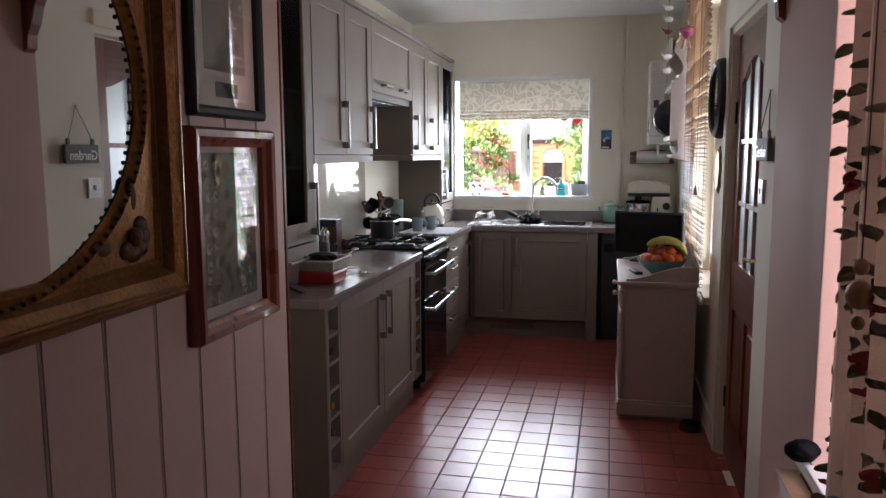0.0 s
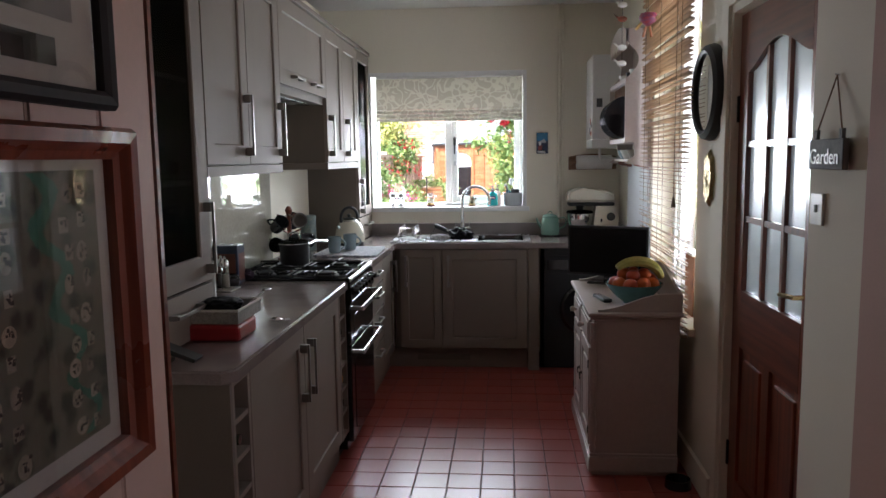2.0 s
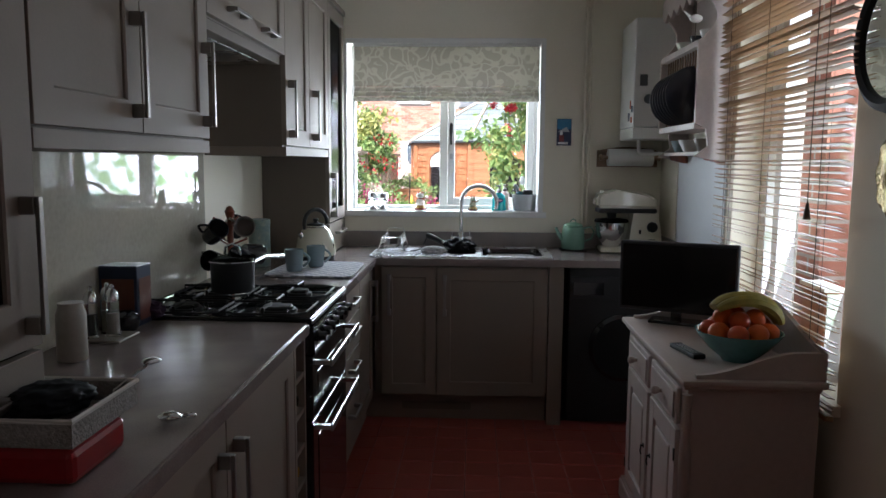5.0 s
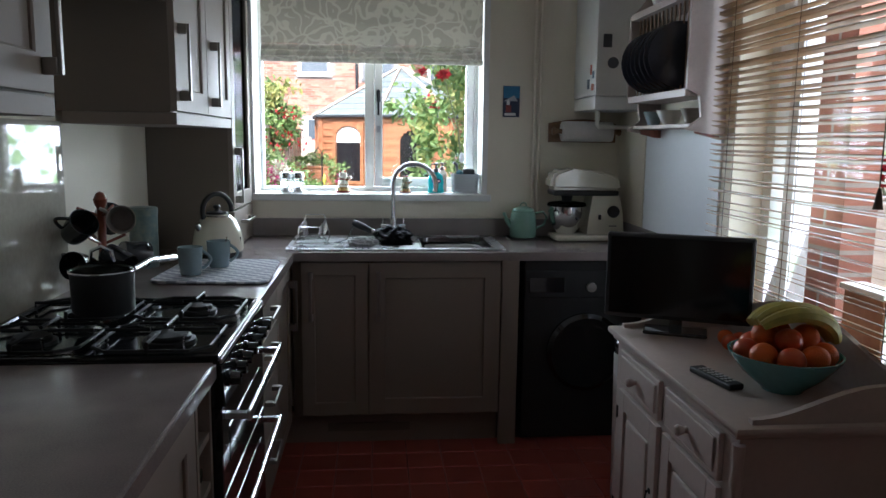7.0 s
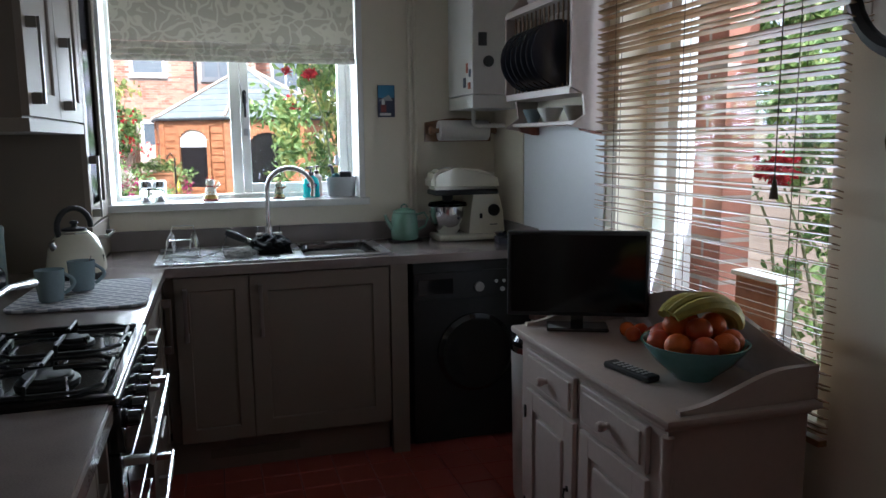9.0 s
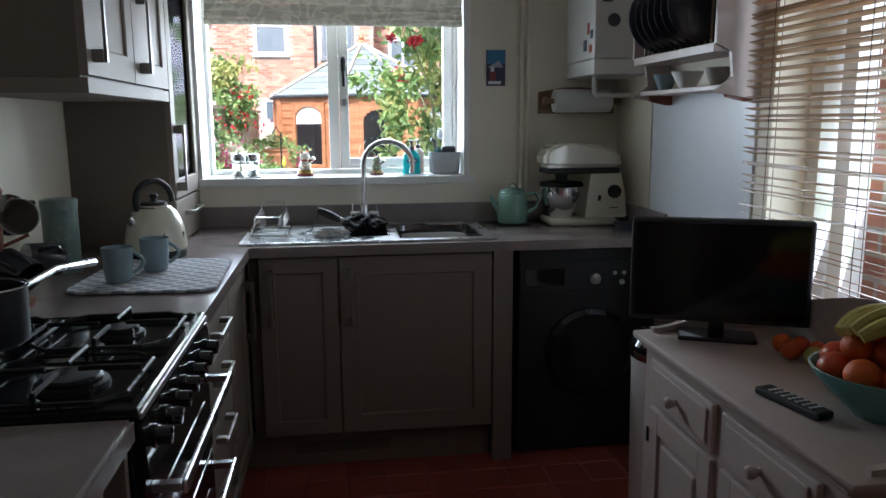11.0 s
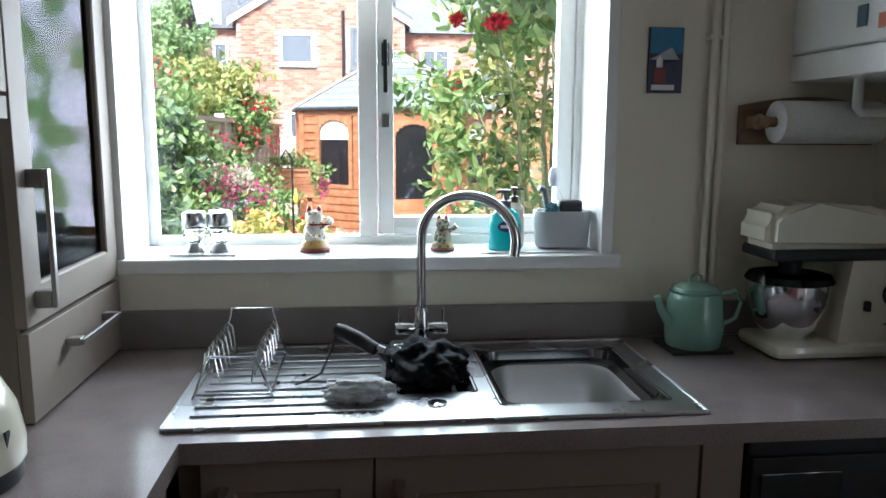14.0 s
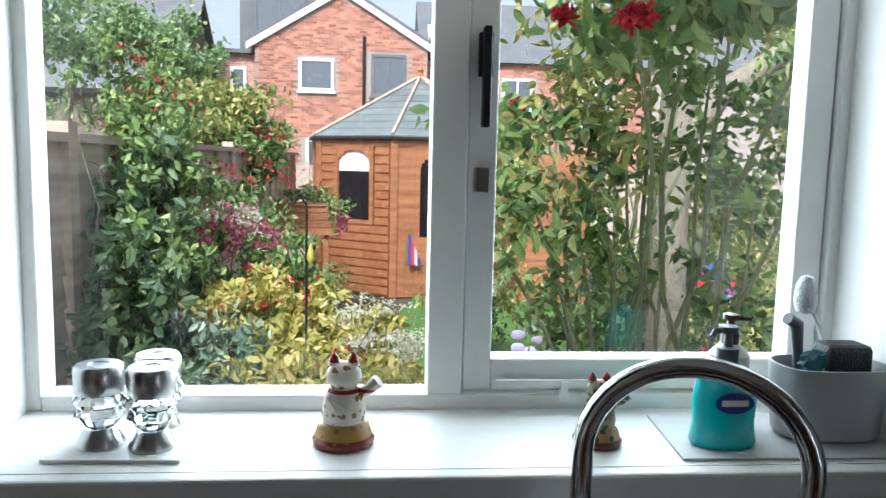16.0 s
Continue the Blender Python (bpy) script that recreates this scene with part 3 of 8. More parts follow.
dresser_unit("grey-green glazed dresser cabinet with a drawer, standing on the worktop", 2.79, 3.335, 3.29, 0.09)
dresser_unit("grey-green glazed dresser cabinet with a drawer beside the window", 6.062, 6.555, 6.11)
structure("cornice", Geo().box(LX, WF + 0.03, 2.79, 6.56, 2.272, 2.30, 0.003), "unit", "grey-green cornice board along the wall units")
for k, (y, z, rr) in enumerate(((4.35, 2.41, 0.085), (4.72, 2.40, 0.075), (5.1, 2.40, 0.08))):
    solid("wall_plate", Geo().lathe((LX + 0.12, y, 2.301 + rr), [(0, 0), (rr * 0.6, 0.003), (rr, 0.018), (rr * 0.98, 0.022), (rr * 0.6, 0.008), (0, 0.006)], 24, "X"),
          "mount", "cream decorative plate standing on the wall units", "plate", "plates on the units", smooth=True)

# ---- window over the sink ----
w = structure("window_sill", Geo().box(-1.435, -0.18, 6.545, BY, 1.09, 1.125, 0.004).box(WX0, WX1, BY, 6.80, 1.09, 1.1245), "white", "white painted window board over the sink")
GY = 6.83
wf = thing("window_sink", (-0.8, GY, 1.12), "white double casement window over the sink", "window", kind="structure")
for nm, x0, x1, z0, z1 in (("side_jamb", WX0, -1.37, 1.125, 2.13), ("side_jamb", -0.245, WX1, 1.125, 2.13), ("bottom_rail", -1.37, -0.245, 1.105, 1.147), ("top_rail", -1.37, -0.245, 2.09, 2.13), ("mullion", -0.835, -0.785, 1.147, 2.09)):
    part(nm, Geo().box(x0, x1, 6.775 if nm == "mullion" else 6.78, 6.832, z0, z1, 0.003), "white", wf)
cas = part("casement", Geo().box(-0.783, -0.741, 6.79, 6.834, 1.15, 2.088, 0.003).box(-0.29, -0.247, 6.79, 6.834, 1.15, 2.088, 0.003)
           .box(-0.741, -0.29, 6.79, 6.834, 1.15, 1.197, 0.003).box(-0.741, -0.29, 6.79, 6.834, 2.045, 2.088, 0.003), "white", wf, "white painted opening casement")
for a, b, c, nm in ((-1.37, -0.835, 1.147, wf), (-0.741, -0.29, 1.197, cas)):
    p = part("pane", Geo().box(a, b, 6.822, 6.827, c, 2.06), "glass", nm, "clear window glass")
    p.visible_shadow = False
part("catch", Geo().box(-0.772, -0.752, 6.776, 6.79, 1.60, 1.66, 0.002).box(-0.768, -0.757, 6.755, 6.775, 1.53, 1.665, 0.002), "iron", cas, "black window catch")
part("catch_plate", Geo().box(-0.772, -0.752, 6.783, 6.79, 1.44, 1.475, 0.001), "steel", cas)
part("stay", Geo().box(-0.735, -0.50, 6.772, 6.778, 1.160, 1.170, 0.001).box(-0.64, -0.63, 6.768, 6.778, 1.140, 1.168), "white", cas, "white painted window stay")
part("reveal_frame", Geo().box(WX0 + 0.0, WX0 + 0.012, BY + 0.002, 6.78, 1.125, WZ1).box(WX1 - 0.012, WX1, BY + 0.002, 6.78, 1.125, WZ1), "white", wf)
structure("window_architrave", Geo().box(-1.415, -1.385, BY - 0.012, BY + 0.0, 1.125, 2.15, 0.002).box(-0.23, -0.20, BY - 0.012, BY, 1.125, 2.15, 0.002).box(-1.385, -0.23, BY - 0.012, BY, 2.12, 2.15, 0.002), "white", "white trim around the window")

# roman blind with a leafy pattern
bl = bpy.data.materials.new("patterned_taupe_linen")
bl.use_nodes = True
n, l = bl.node_tree.nodes, bl.node_tree.links
co, ns, wv, vo = n.new("ShaderNodeTexCoord"), n.new("ShaderNodeTexNoise"), n.new("ShaderNodeTexVoronoi"), n.new("ShaderNodeTexWave")
cr, mx = n.new("ShaderNodeValToRGB"), n.new("ShaderNodeMix")
ns.inputs["Scale"].default_value = 6
mx.data_type, mx.blend_type = "RGBA", "LINEAR_LIGHT"
mx.inputs["Factor"].default_value = 0.13
l.new(co.outputs["Object"], mx.inputs["A"])
l.new(co.outputs["Object"], ns.inputs["Vector"])
l.new(ns.outputs["Color"], mx.inputs["B"])
l.new(mx.outputs["Result"], wv.inputs["Vector"])
wv.inputs["Scale"].default_value, wv.feature = 13, "DISTANCE_TO_EDGE"
cr.color_ramp.elements[0].position, cr.color_ramp.elements[0].color = 0.06, (0.52, 0.50, 0.44, 1)
cr.color_ramp.elements[1].position, cr.color_ramp.elements[1].color = 0.12, (0.40, 0.375, 0.33, 1)
e = cr.color_ramp.elements.new(0.36)
e.color = (0.40, 0.375, 0.33, 1)
e = cr.color_ramp.elements.new(0.42)
e.color = (0.52, 0.50, 0.44, 1)
l.new(wv.outputs["Distance"], cr.inputs["Fac"])
b = n["Principled BSDF"]
b.inputs["Roughness"].default_value = 0.9
l.new(cr.outputs[0], b.inputs["Base Color"])
tl, ms = n.new("ShaderNodeBsdfTranslucent"), n.new("ShaderNodeMixShader")
l.new(cr.outputs[0], tl.inputs["Color"])
ms.inputs["Fac"].default_value = 0.45
l.new(b.outputs[0], ms.inputs[1])
l.new(tl.outputs[0], ms.inputs[2])
l.new(ms.outputs[0], n["Material Output"].inputs["Surface"])
M["linen"] = bl
rb = thing("roman_blind", (-0.79, 6.6, 2.1), "taupe linen roman blind with pale leaf pattern, half raised", "blind")
part("fabric", Geo().box(-1.345, -0.235, 6.588, 6.594, 1.8725, 2.105), "linen", rb)
for k in range(3):
    z = 1.782 + 0.030 * k
    fold = [(6.594, z)] + [(6.587 - 0.013 * math.sin(math.pi * j / 8), z + 0.029 * j / 8) for j in range(9)] + [(6.594, z + 0.029)]
    part("fold", Geo().prism(fold, "X", -1.347 + 0.002 * k, -0.233 - 0.002 * k), "linen", rb, smooth=True)
part("head_rail", Geo().box(-1.35, -0.23, 6.585, 6.62, 2.105, 2.125), "white", rb)

# ---- side window, slatted blind and garden door ----
sw = thing("window_side", (RX + 0.15, 4.8, SZ0), "white framed side window behind the slatted blind", "window", kind="structure")
part("frame", Geo().box(RX + 0.12, RX + 0.19, SY0, SY0 + 0.06, SZ0, SZ1).box(RX + 0.12, RX + 0.19, SY1 - 0.06, SY1, SZ0, SZ1).box(RX + 0.12, RX + 0.19, SY0 + 0.06, SY1 - 0.06, SZ0, SZ0 + 0.06)
     .box(RX + 0.12, RX + 0.19, SY0 + 0.06, SY1 - 0.06, SZ1 - 0.06, SZ1).box(RX + 0.12, RX + 0.19, 5.10, 5.16, SZ0 + 0.06, SZ1 - 0.06), "white", sw)
p = part("pane", Geo().box(RX + 0.153, RX + 0.157, SY0 + 0.06, SY1 - 0.06, SZ0 + 0.06, SZ1 - 0.06), "glass", sw, "clear window glass")
p.visible_shadow = False
structure("sill_side", Geo().box(RX - 0.03, RX + 0.119, SY0 - 0.03, SY1 + 0.03, SZ0 - 0.035, SZ0 + 0.001, 0.004), "cream", "cream painted sill below the slatted blind")
vb = thing("venetian_blind", (RX - 0.03, 4.8, SZ0), "honey wooden venetian blind, lowered with open slats, beside the sideboard", "blind")
NS, BX = 84, RX - 0.060
me = None
for i in range(NS):
    z = 0.700 + i * 0.0212
    if me is None:
        g = Geo().box(-0.0125, 0.0125, SY0 - 0.085, SY1 + 0.03, -0.0012, 0.0012)
        bmesh.ops.recalc_face_normals(g.bm, faces=g.bm.faces)
        me = bpy.data.meshes.new("slat")
        g.bm.to_mesh(me)
        g.bm.free()
        me.transform(Matrix.Rotation(radians(15), 4, "Y"))
        me.materials.append(M["slat"])
    s = new("slat", me)
    s.parent = vb
    s.location = (BX - vb.location.x, -vb.location.y, z - vb.location.z)
    s.rotation_euler = (radians(random.uniform(-0.12, 0.12)), radians(random.uniform(-3, 3)), 0)
part("bottom_rail", Geo().box(BX - 0.013, BX + 0.013, SY0 - 0.085, SY1 + 0.03, 0.672, 0.688, 0.002), "slat", vb)
part("head_rail", Geo().box(BX - 0.02, BX + 0.02, SY0 - 0.085, SY1 + 0.03, 2.47, 2.52, 0.002), "slat", vb)
for y in (SY0 + 0.05, 4.8, SY1 - 0.1):
    part("ladder_cord", Geo().tube([(BX - 0.012, y, 0.68), (BX - 0.012, y, 2.47)], 0.0012, 5).tube([(BX + 0.012, y, 0.68), (BX + 0.012, y, 2.47)], 0.0012, 5), "cord", vb)
part("pull_cord", Geo().tube([(BX - 0.022, SY0 + 0.10, 2.47), (BX - 0.022, SY0 + 0.10, 1.30)], 0.0016, 5).lathe((BX - 0.022, SY0 + 0.10, 1.255), [(0.004, 0.05), (0.012, 0.0), (0.0, 0.0)], 12), "cord", vb, "brown pull cord with a wooden knob")

dr = thing("door_garden", (RX + 0.03, 3.4, 0), "red-brown mahogany door with nine frosted panes, closed", "door", kind="structure")
DX0, DX1 = RX + 0.03, RX + 0.07
dg = Geo()
dg.box(DX0, DX1, DY0, DY0 + 0.10, 0.01, DZ1 - 0.01, 0.002).box(DX0, DX1, DY1 - 0.10, DY1, 0.01, DZ1 - 0.01, 0.002)
part("stile", dg, "mahogany", dr)
part("rail", Geo().box(DX0, DX1, DY0 + 0.10, DY1 - 0.10, 0.01, 0.22).box(DX0 - 0.001, DX1, DY0 + 0.10, DY1 - 0.10, 0.76, 0.98), "mahogany_h", dr)
ym = (DY0 + DY1) / 2
arch = [(DY0 + 0.10, DZ1 - 0.01), (DY1 - 0.10, DZ1 - 0.01)] + [(DY1 - 0.10 - (DY1 - DY0 - 0.2) * i / 16, 1.80 + 0.085 * math.sin(math.pi * i / 16) ** 1.5) for i in range(17)]
part("arched_head", Geo().prism(arch, "X", DX0, DX1), "mahogany_h", dr)
gb = Geo()
for k in (1, 2):
    y = DY0 + 0.10 + (DY1 - DY0 - 0.2) * k / 3
    gb.box(DX0 + 0.004, DX1 - 0.004, y - 0.011, y + 0.011, 0.98, 1.89)
for z in (1.255, 1.535):
    gb.box(DX0 + 0.006, DX1 - 0.006, DY0 + 0.10, DY1 - 0.10, z - 0.011, z + 0.011)
part("glazing_bar", gb, "mahogany", dr)
fr = refract_mat("frosted_glass", (0.80, 0.84, 0.86), 0.45)
bf = fr.node_tree.nodes["Principled BSDF"]
tls, mxs = fr.node_tree.nodes.new("ShaderNodeBsdfTranslucent"), fr.node_tree.nodes.new("ShaderNodeMixShader")
tls.inputs["Color"].default_value = (0.50, 0.56, 0.56, 1)
mxs.inputs["Fac"].default_value = 0.6
gls = fr.node_tree.nodes.new("ShaderNodeBsdfGlossy")
gls.inputs["Roughness"].default_value = 0.3
fr.node_tree.links.new(gls.outputs[0], mxs.inputs[1])
fr.node_tree.links.new(tls.outputs[0], mxs.inputs[2])
fr.node_tree.links.new(mxs.outputs[0], fr.node_tree.nodes["Material Output"].inputs["Surface"])
for k in range(3):
    for z0, z1 in ((0.98, 1.245), (1.265, 1.525), (1.545, 1.885)):
        y0 = DY0 + 0.10 + (DY1 - DY0 - 0.2) * k / 3
        part("pane", Geo().box(DX0 + 0.018, DX0 + 0.022, y0 + 0.011 * (k > 0), y0 + (DY1 - DY0 - 0.2) / 3 - 0.011 * (k < 2), z0, z1), fr, dr, "frosted glass pane")
for a, b in ((DY0 + 0.10, ym - 0.035), (ym + 0.035, DY1 - 0.10)):
    part("panel", Geo().box(DX0 + 0.012, DX1 - 0.012, a, b, 0.22, 0.76).box(DX0 + 0.004, DX1 - 0.013, a + 0.035, b - 0.035, 0.26, 0.72, 0.006), "mahogany", dr)
part("muntin", Geo().box(DX0, DX1, ym - 0.035, ym + 0.035, 0.22, 0.76), "mahogany", dr)
hz = 1.05
part("handle", Geo().box(DX0 - 0.006, DX0, DY0 + 0.035, DY0 + 0.065, hz - 0.08, hz + 0.08, 0.002).tube([(DX0 - 0.005, DY0 + 0.05, hz + 0.02), (DX0 - 0.045, DY0 + 0.05, hz + 0.02), (DX0 - 0.05, DY0 + 0.075, hz + 0.02), (DX0 - 0.048, DY0 + 0.15, hz + 0.012)], 0.008, 8), mat("polished_brass", (0.65, 0.5, 0.28), 0.2, metal=1), dr, "polished brass lever handle", True)
part("hinge", Geo().box(DX0 - 0.008, DX0, DY1 - 0.012, DY1 + 0.004, 0.25, 0.35).box(DX0 - 0.008, DX0, DY1 - 0.012, DY1 + 0.004, 1.62, 1.72), "iron", dr)
structure("door_frame", Geo().box(RX, RX + 0.09, DY1 + 0.001, DY1 + 0.05, 0.001, DZ1 + 0.05).box(RX, RX + 0.09, DY0 - 0.05, DY0 - 0.001, 0.001, DZ1 + 0.05).box(RX, RX + 0.09, DY0 - 0.001, DY1 + 0.001, DZ1, DZ1 + 0.05)
          .box(RX - 0.015, RX, DY1 + 0.02, DY1 + 0.09, 0.001, DZ1 + 0.10, 0.003).box(RX - 0.015, RX, DY0 - 0.02, DY1 + 0.02, DZ1 + 0.03, DZ1 + 0.10, 0.003), "cream", "cream painted door frame and architrave")

# ---- cooker ----
ck = thing("cooker", (-1.44, 4.67, 0), "black gas cooker with double oven and steel handles between the worktops", "cooker")
CX0, CX1, CY0, CY1 = -1.755, -1.13, 4.362, 4.984
part("body", Geo().box(CX0, CX1 - 0.03, CY0, CY1, 0.05, 0.90), "black", ck)
part("leg", Geo().box(CX0 + 0.05, CX1 - 0.08, CY0 + 0.03, CY1 - 0.03, 0.001, 0.05), "matt_black", ck)
hob = part("hob", Geo().box(CX0, CX1, CY0, CY1, 0.900, 0.912, 0.003), "black", ck, "glossy black enamel hob")
g = Geo()
loops = []
for e, z in ((0.0, 0.9121), (0.0, 0.920), (0.003, 0.922), (0.016, 0.922), (0.024, 0.9125)):
    loops.append([g.bm.verts.new(p) for p in ((CX0 + e, CY0 + e, z), (CX1 - e, CY0 + e, z), (CX1 - e, CY1 - e, z), (CX0 + e, CY1 - e, z))])
for p_, q_ in zip(loops, loops[1:]):
    for i in range(4):
        g.bm.faces.new((p_[i], p_[(i + 1) % 4], q_[(i + 1) % 4], q_[i]))
part("rim", g, "black", hob)
part("front_strip", Geo().box(CX1 + 0.0002, CX1 + 0.006, CY0, CY1, 0.902, 0.914, 0.002), "handle", ck, "polished steel front strip")
part("control_panel", Geo().prism([(CX1 - 0.03, 0.80), (CX1 + 0.012, 0.80), (CX1 + 0.004, 0.895), (CX1 - 0.03, 0.895)], "Y", CY0, CY1), "black", ck)
for k in range(7):
    y = CY0 + 0.06 + k * (CY1 - CY0 - 0.12) / 6
    part("knob", Geo().lathe((CX1 + 0.006, y, 0.85), [(0.021, 0.0), (0.021, 0.006), (0.017, 0.008), (0.016, 0.030), (0.0, 0.031)], 16, "X").box(CX1 + 0.037, CX1 + 0.0385, y - 0.002, y + 0.002, 0.852, 0.866), "black", ck, smooth=True)
for a, b, nm in ((0.585, 0.795, "grill_door"), (0.09, 0.575, "oven_door")):
    d = part(nm, Geo().box(CX1 - 0.03, CX1 + 0.002, CY0 + 0.003, CY1 - 0.003, a, b, 0.003), "black", ck)
    hz = b - 0.028
    part("handle", Geo().box(CX1 + 0.052, CX1 + 0.062, CY0 + 0.03, CY1 - 0.03, hz - 0.013, hz + 0.013, 0.004).box(CX1 + 0.002, CX1 + 0.0525, CY0 + 0.03, CY0 + 0.05, hz - 0.008, hz + 0.008, 0.002).box(CX1 + 0.002, CX1 + 0.0525, CY1 - 0.05, CY1 - 0.03, hz - 0.008, hz + 0.008, 0.002), "steel", d, "brushed steel bar handle")
    part("pane", Geo().box(CX1 + 0.0022, CX1 + 0.004, CY0 + 0.08, CY1 - 0.08, a + 0.05, b - 0.07, 0.0), "black", d)
BURN = ((-1.60, 4.52, 0.045), (-1.60, 4.84, 0.036), (-1.28, 4.52, 0.052), (-1.28, 4.84, 0.036))
for bx, by, br in BURN:
    part("burner", Geo().lathe((bx, by, 0.912), [(br + 0.012, 0.0), (br + 0.010, 0.008), (br, 0.010), (br, 0.016), (br * 0.9, 0.021), (0, 0.022)], 24), "iron", ck, "black gas burner", True)
    part("spark_pin", Geo().lathe((bx + br * 0.85, by - br * 0.85, 0.912), [(0.004, 0), (0.004, 0.022), (0, 0.023)], 8), "chrome", ck)
for gx in (CX0 + 0.165, CX1 - 0.165):
    for gy in ((CY0 + CY1) / 2 - 0.155, (CY0 + CY1) / 2 + 0.155):
        g = Geo()
        z, h = 0.944, 0.133
        loop = [(gx - h, gy - h + 0.04, z), (gx - h + 0.04, gy - h, z), (gx + h - 0.04, gy - h, z), (gx + h, gy - h + 0.04, z), (gx + h, gy + h - 0.04, z), (gx + h - 0.04, gy + h, z), (gx - h + 0.04, gy + h, z), (gx - h, gy + h - 0.04, z)]
        g.tube([(p[0], p[1], 0.927) for p in loop], 0.0045, 6, True)
        for a in (0, 90, 180, 270):
            ca, sa = math.cos(radians(a)), math.sin(radians(a))
            g.tube([(gx + ca * h, gy + sa * h, 0.915), (gx + ca * h, gy + sa * h, z), (gx + ca * 0.028, gy + sa * 0.028, z)], 0.005, 6)
        part("pan_support", g, "iron", ck, "cast iron pan support")

# pot on the hob, mug tree, tin, kettle, mugs and mat
pt = thing("saucepan", (-1.49, 4.69, 0.949), "black saucepan with glass lid on the hob", "saucepan")
part("pan", Geo().lathe((-1.49, 4.69, 0.950), [(0.0, 0.0), (0.072, 0.0), (0.077, 0.008), (0.079, 0.105), (0.082, 0.108), (0.076, 0.106), (0.074, 0.01), (0, 0.006)], 32), "matt_black", pt, smooth=True)
part("lid", Geo().lathe((-1.49, 4.69, 1.0585), [(0.081, 0.0), (0.079, 0.004), (0.06, 0.018), (0.02, 0.026), (0.0, 0.027)], 32), "dark_glass", pt, "domed glass lid", True)
part("lid_rim", Geo().tube([(-1.49 + 0.080 * math.cos(a / 24 * 6.2832), 4.69 + 0.080 * math.sin(a / 24 * 6.2832), 1.060) for a in range(24)], 0.003, 6, True), "chrome", pt)
part("lid_handle", Geo().tube([(-1.52, 4.69, 1.082), (-1.515, 4.69, 1.11), (-1.49, 4.69, 1.122), (-1.465, 4.69, 1.11), (-1.46, 4.69, 1.082)], 0.005, 8), "chrome", pt, "", True)
part("handle", Geo().tube([(-1.460, 4.764, 1.035), (-1.444, 4.95, 1.045), (-1.428, 5.16, 1.02)], [0.006, 0.008, 0.011], 8), "steel", pt, "long steel handle", True)


def mug(place, label, color="mug_blue", r=0.041, h=0.10, ang=0.0, lean=None, group=""):
    root = thing("mug", place, label, "mug", group)
    x, y, z = place
    g = Geo().lathe(place, [(0.0, 0.001), (r * 0.82, 0.001), (r * 0.86, 0.006), (r, h * 0.55), (r * 1.06, h), (r * 1.0, h), (r * 0.93, h * 0.55), (r * 0.8, 0.01), (0, 0.008)], 28)
    part("bowl", g, color, root, smooth=True)
    ca, sa = math.cos(ang), math.sin(ang)
    pts = [(x + ca * (r * 0.95 + 0.030 * math.sin(math.pi * k / 8)), y + sa * (r * 0.95 + 0.030 * math.sin(math.pi * k / 8)), z + h * (0.20 + 0.65 * k / 8)) for k in range(9)]
    part("handle", Geo().tube(pts, 0.0055, 8), color, root, smooth=True)
    if lean:
        root.rotation_euler = [radians(a) for a in lean]
    return root


M["mug_blue"] = mat("blue_grey_stoneware", (0.25, 0.33, 0.36), 0.25, vary=0.1, scale=20, grain=200, coat=0.3)
M["mug_dark"] = mat("dark_stoneware", (0.03, 0.032, 0.038), 0.25, vary=0.15, coat=0.3)
M["mug_pale"] = mat("pale_stoneware", (0.35, 0.31, 0.27), 0.4, vary=0.15, coat=0.2)
mug((-1.432, 5.38, 0.922), "blue-grey stoneware mug on the drying mat", ang=0.3, group="mugs on the mat")
m2 = mug((-1.366, 5.54, 0.922), "blue-grey stoneware mug with a spoon on the drying mat", ang=0.2, group="mugs on the mat")
part("spoon", Geo().tube([(-1.366, 5.54, 0.935), (-1.335, 5.55, 1.035)], 0.0025, 6), "chrome", m2)
mt = bpy.data.materials.new("drying_mat_cloth")
mt.use_nodes = True
n, l = mt.node_tree.nodes, mt.node_tree.links
co, mp, vo, cr = n.new("ShaderNodeTexCoord"), n.new("ShaderNodeMapping"), n.new("ShaderNodeTexVoronoi"), n.new("ShaderNodeValToRGB")
mp.inputs["Scale"].default_value = (21, 30, 30)
mp.inputs["Rotation"].default_value = (0, 0, 0.9)
vo.inputs["Scale"].default_value, vo.inputs["Randomness"].default_value = 1.0, 0.12
vo.voronoi_dimensions = "2D"
l.new(co.outputs["Object"], mp.inputs["Vector"])
l.new(mp.outputs[0], vo.inputs["Vector"])
l.new(vo.outputs["Distance"], cr.inputs["Fac"])
cr.color_ramp.elements[0].position, cr.color_ramp.elements[0].color = 0.36, (0.30, 0.32, 0.37, 1)
cr.color_ramp.elements[1].position, cr.color_ramp.elements[1].color = 0.42, (0.62, 0.62, 0.64, 1)
l.new(cr.outputs[0], n["Principled BSDF"].inputs["Base Color"])
n["Principled BSDF"].inputs["Roughness"].default_value = 0.95
mtg = Geo()
cs = [(-1.144, 5.238), (-1.161, 5.735), (-1.535, 5.755), (-1.555, 5.265)]
poly = []
for i, c in enumerate(cs):
    p, q = Vector(cs[i - 1]), Vector(cs[(i + 1) % 4])
    c = Vector(c)
    poly += [tuple(c + (p - c).normalized() * 0.05), tuple(c + ((p - c).normalized() + (q - c).normalized()) * 0.014), tuple(c + (q - c).normalized() * 0.05)]
mtg.prism(poly, "Z", 0.912, 0.920)
bmesh.ops.bevel(mtg.bm, geom=[e for e in mtg.bm.edges if abs(e.verts[0].co.z - e.verts[1].co.z) < 1e-6], offset=0.003, segments=2, affect="EDGES")
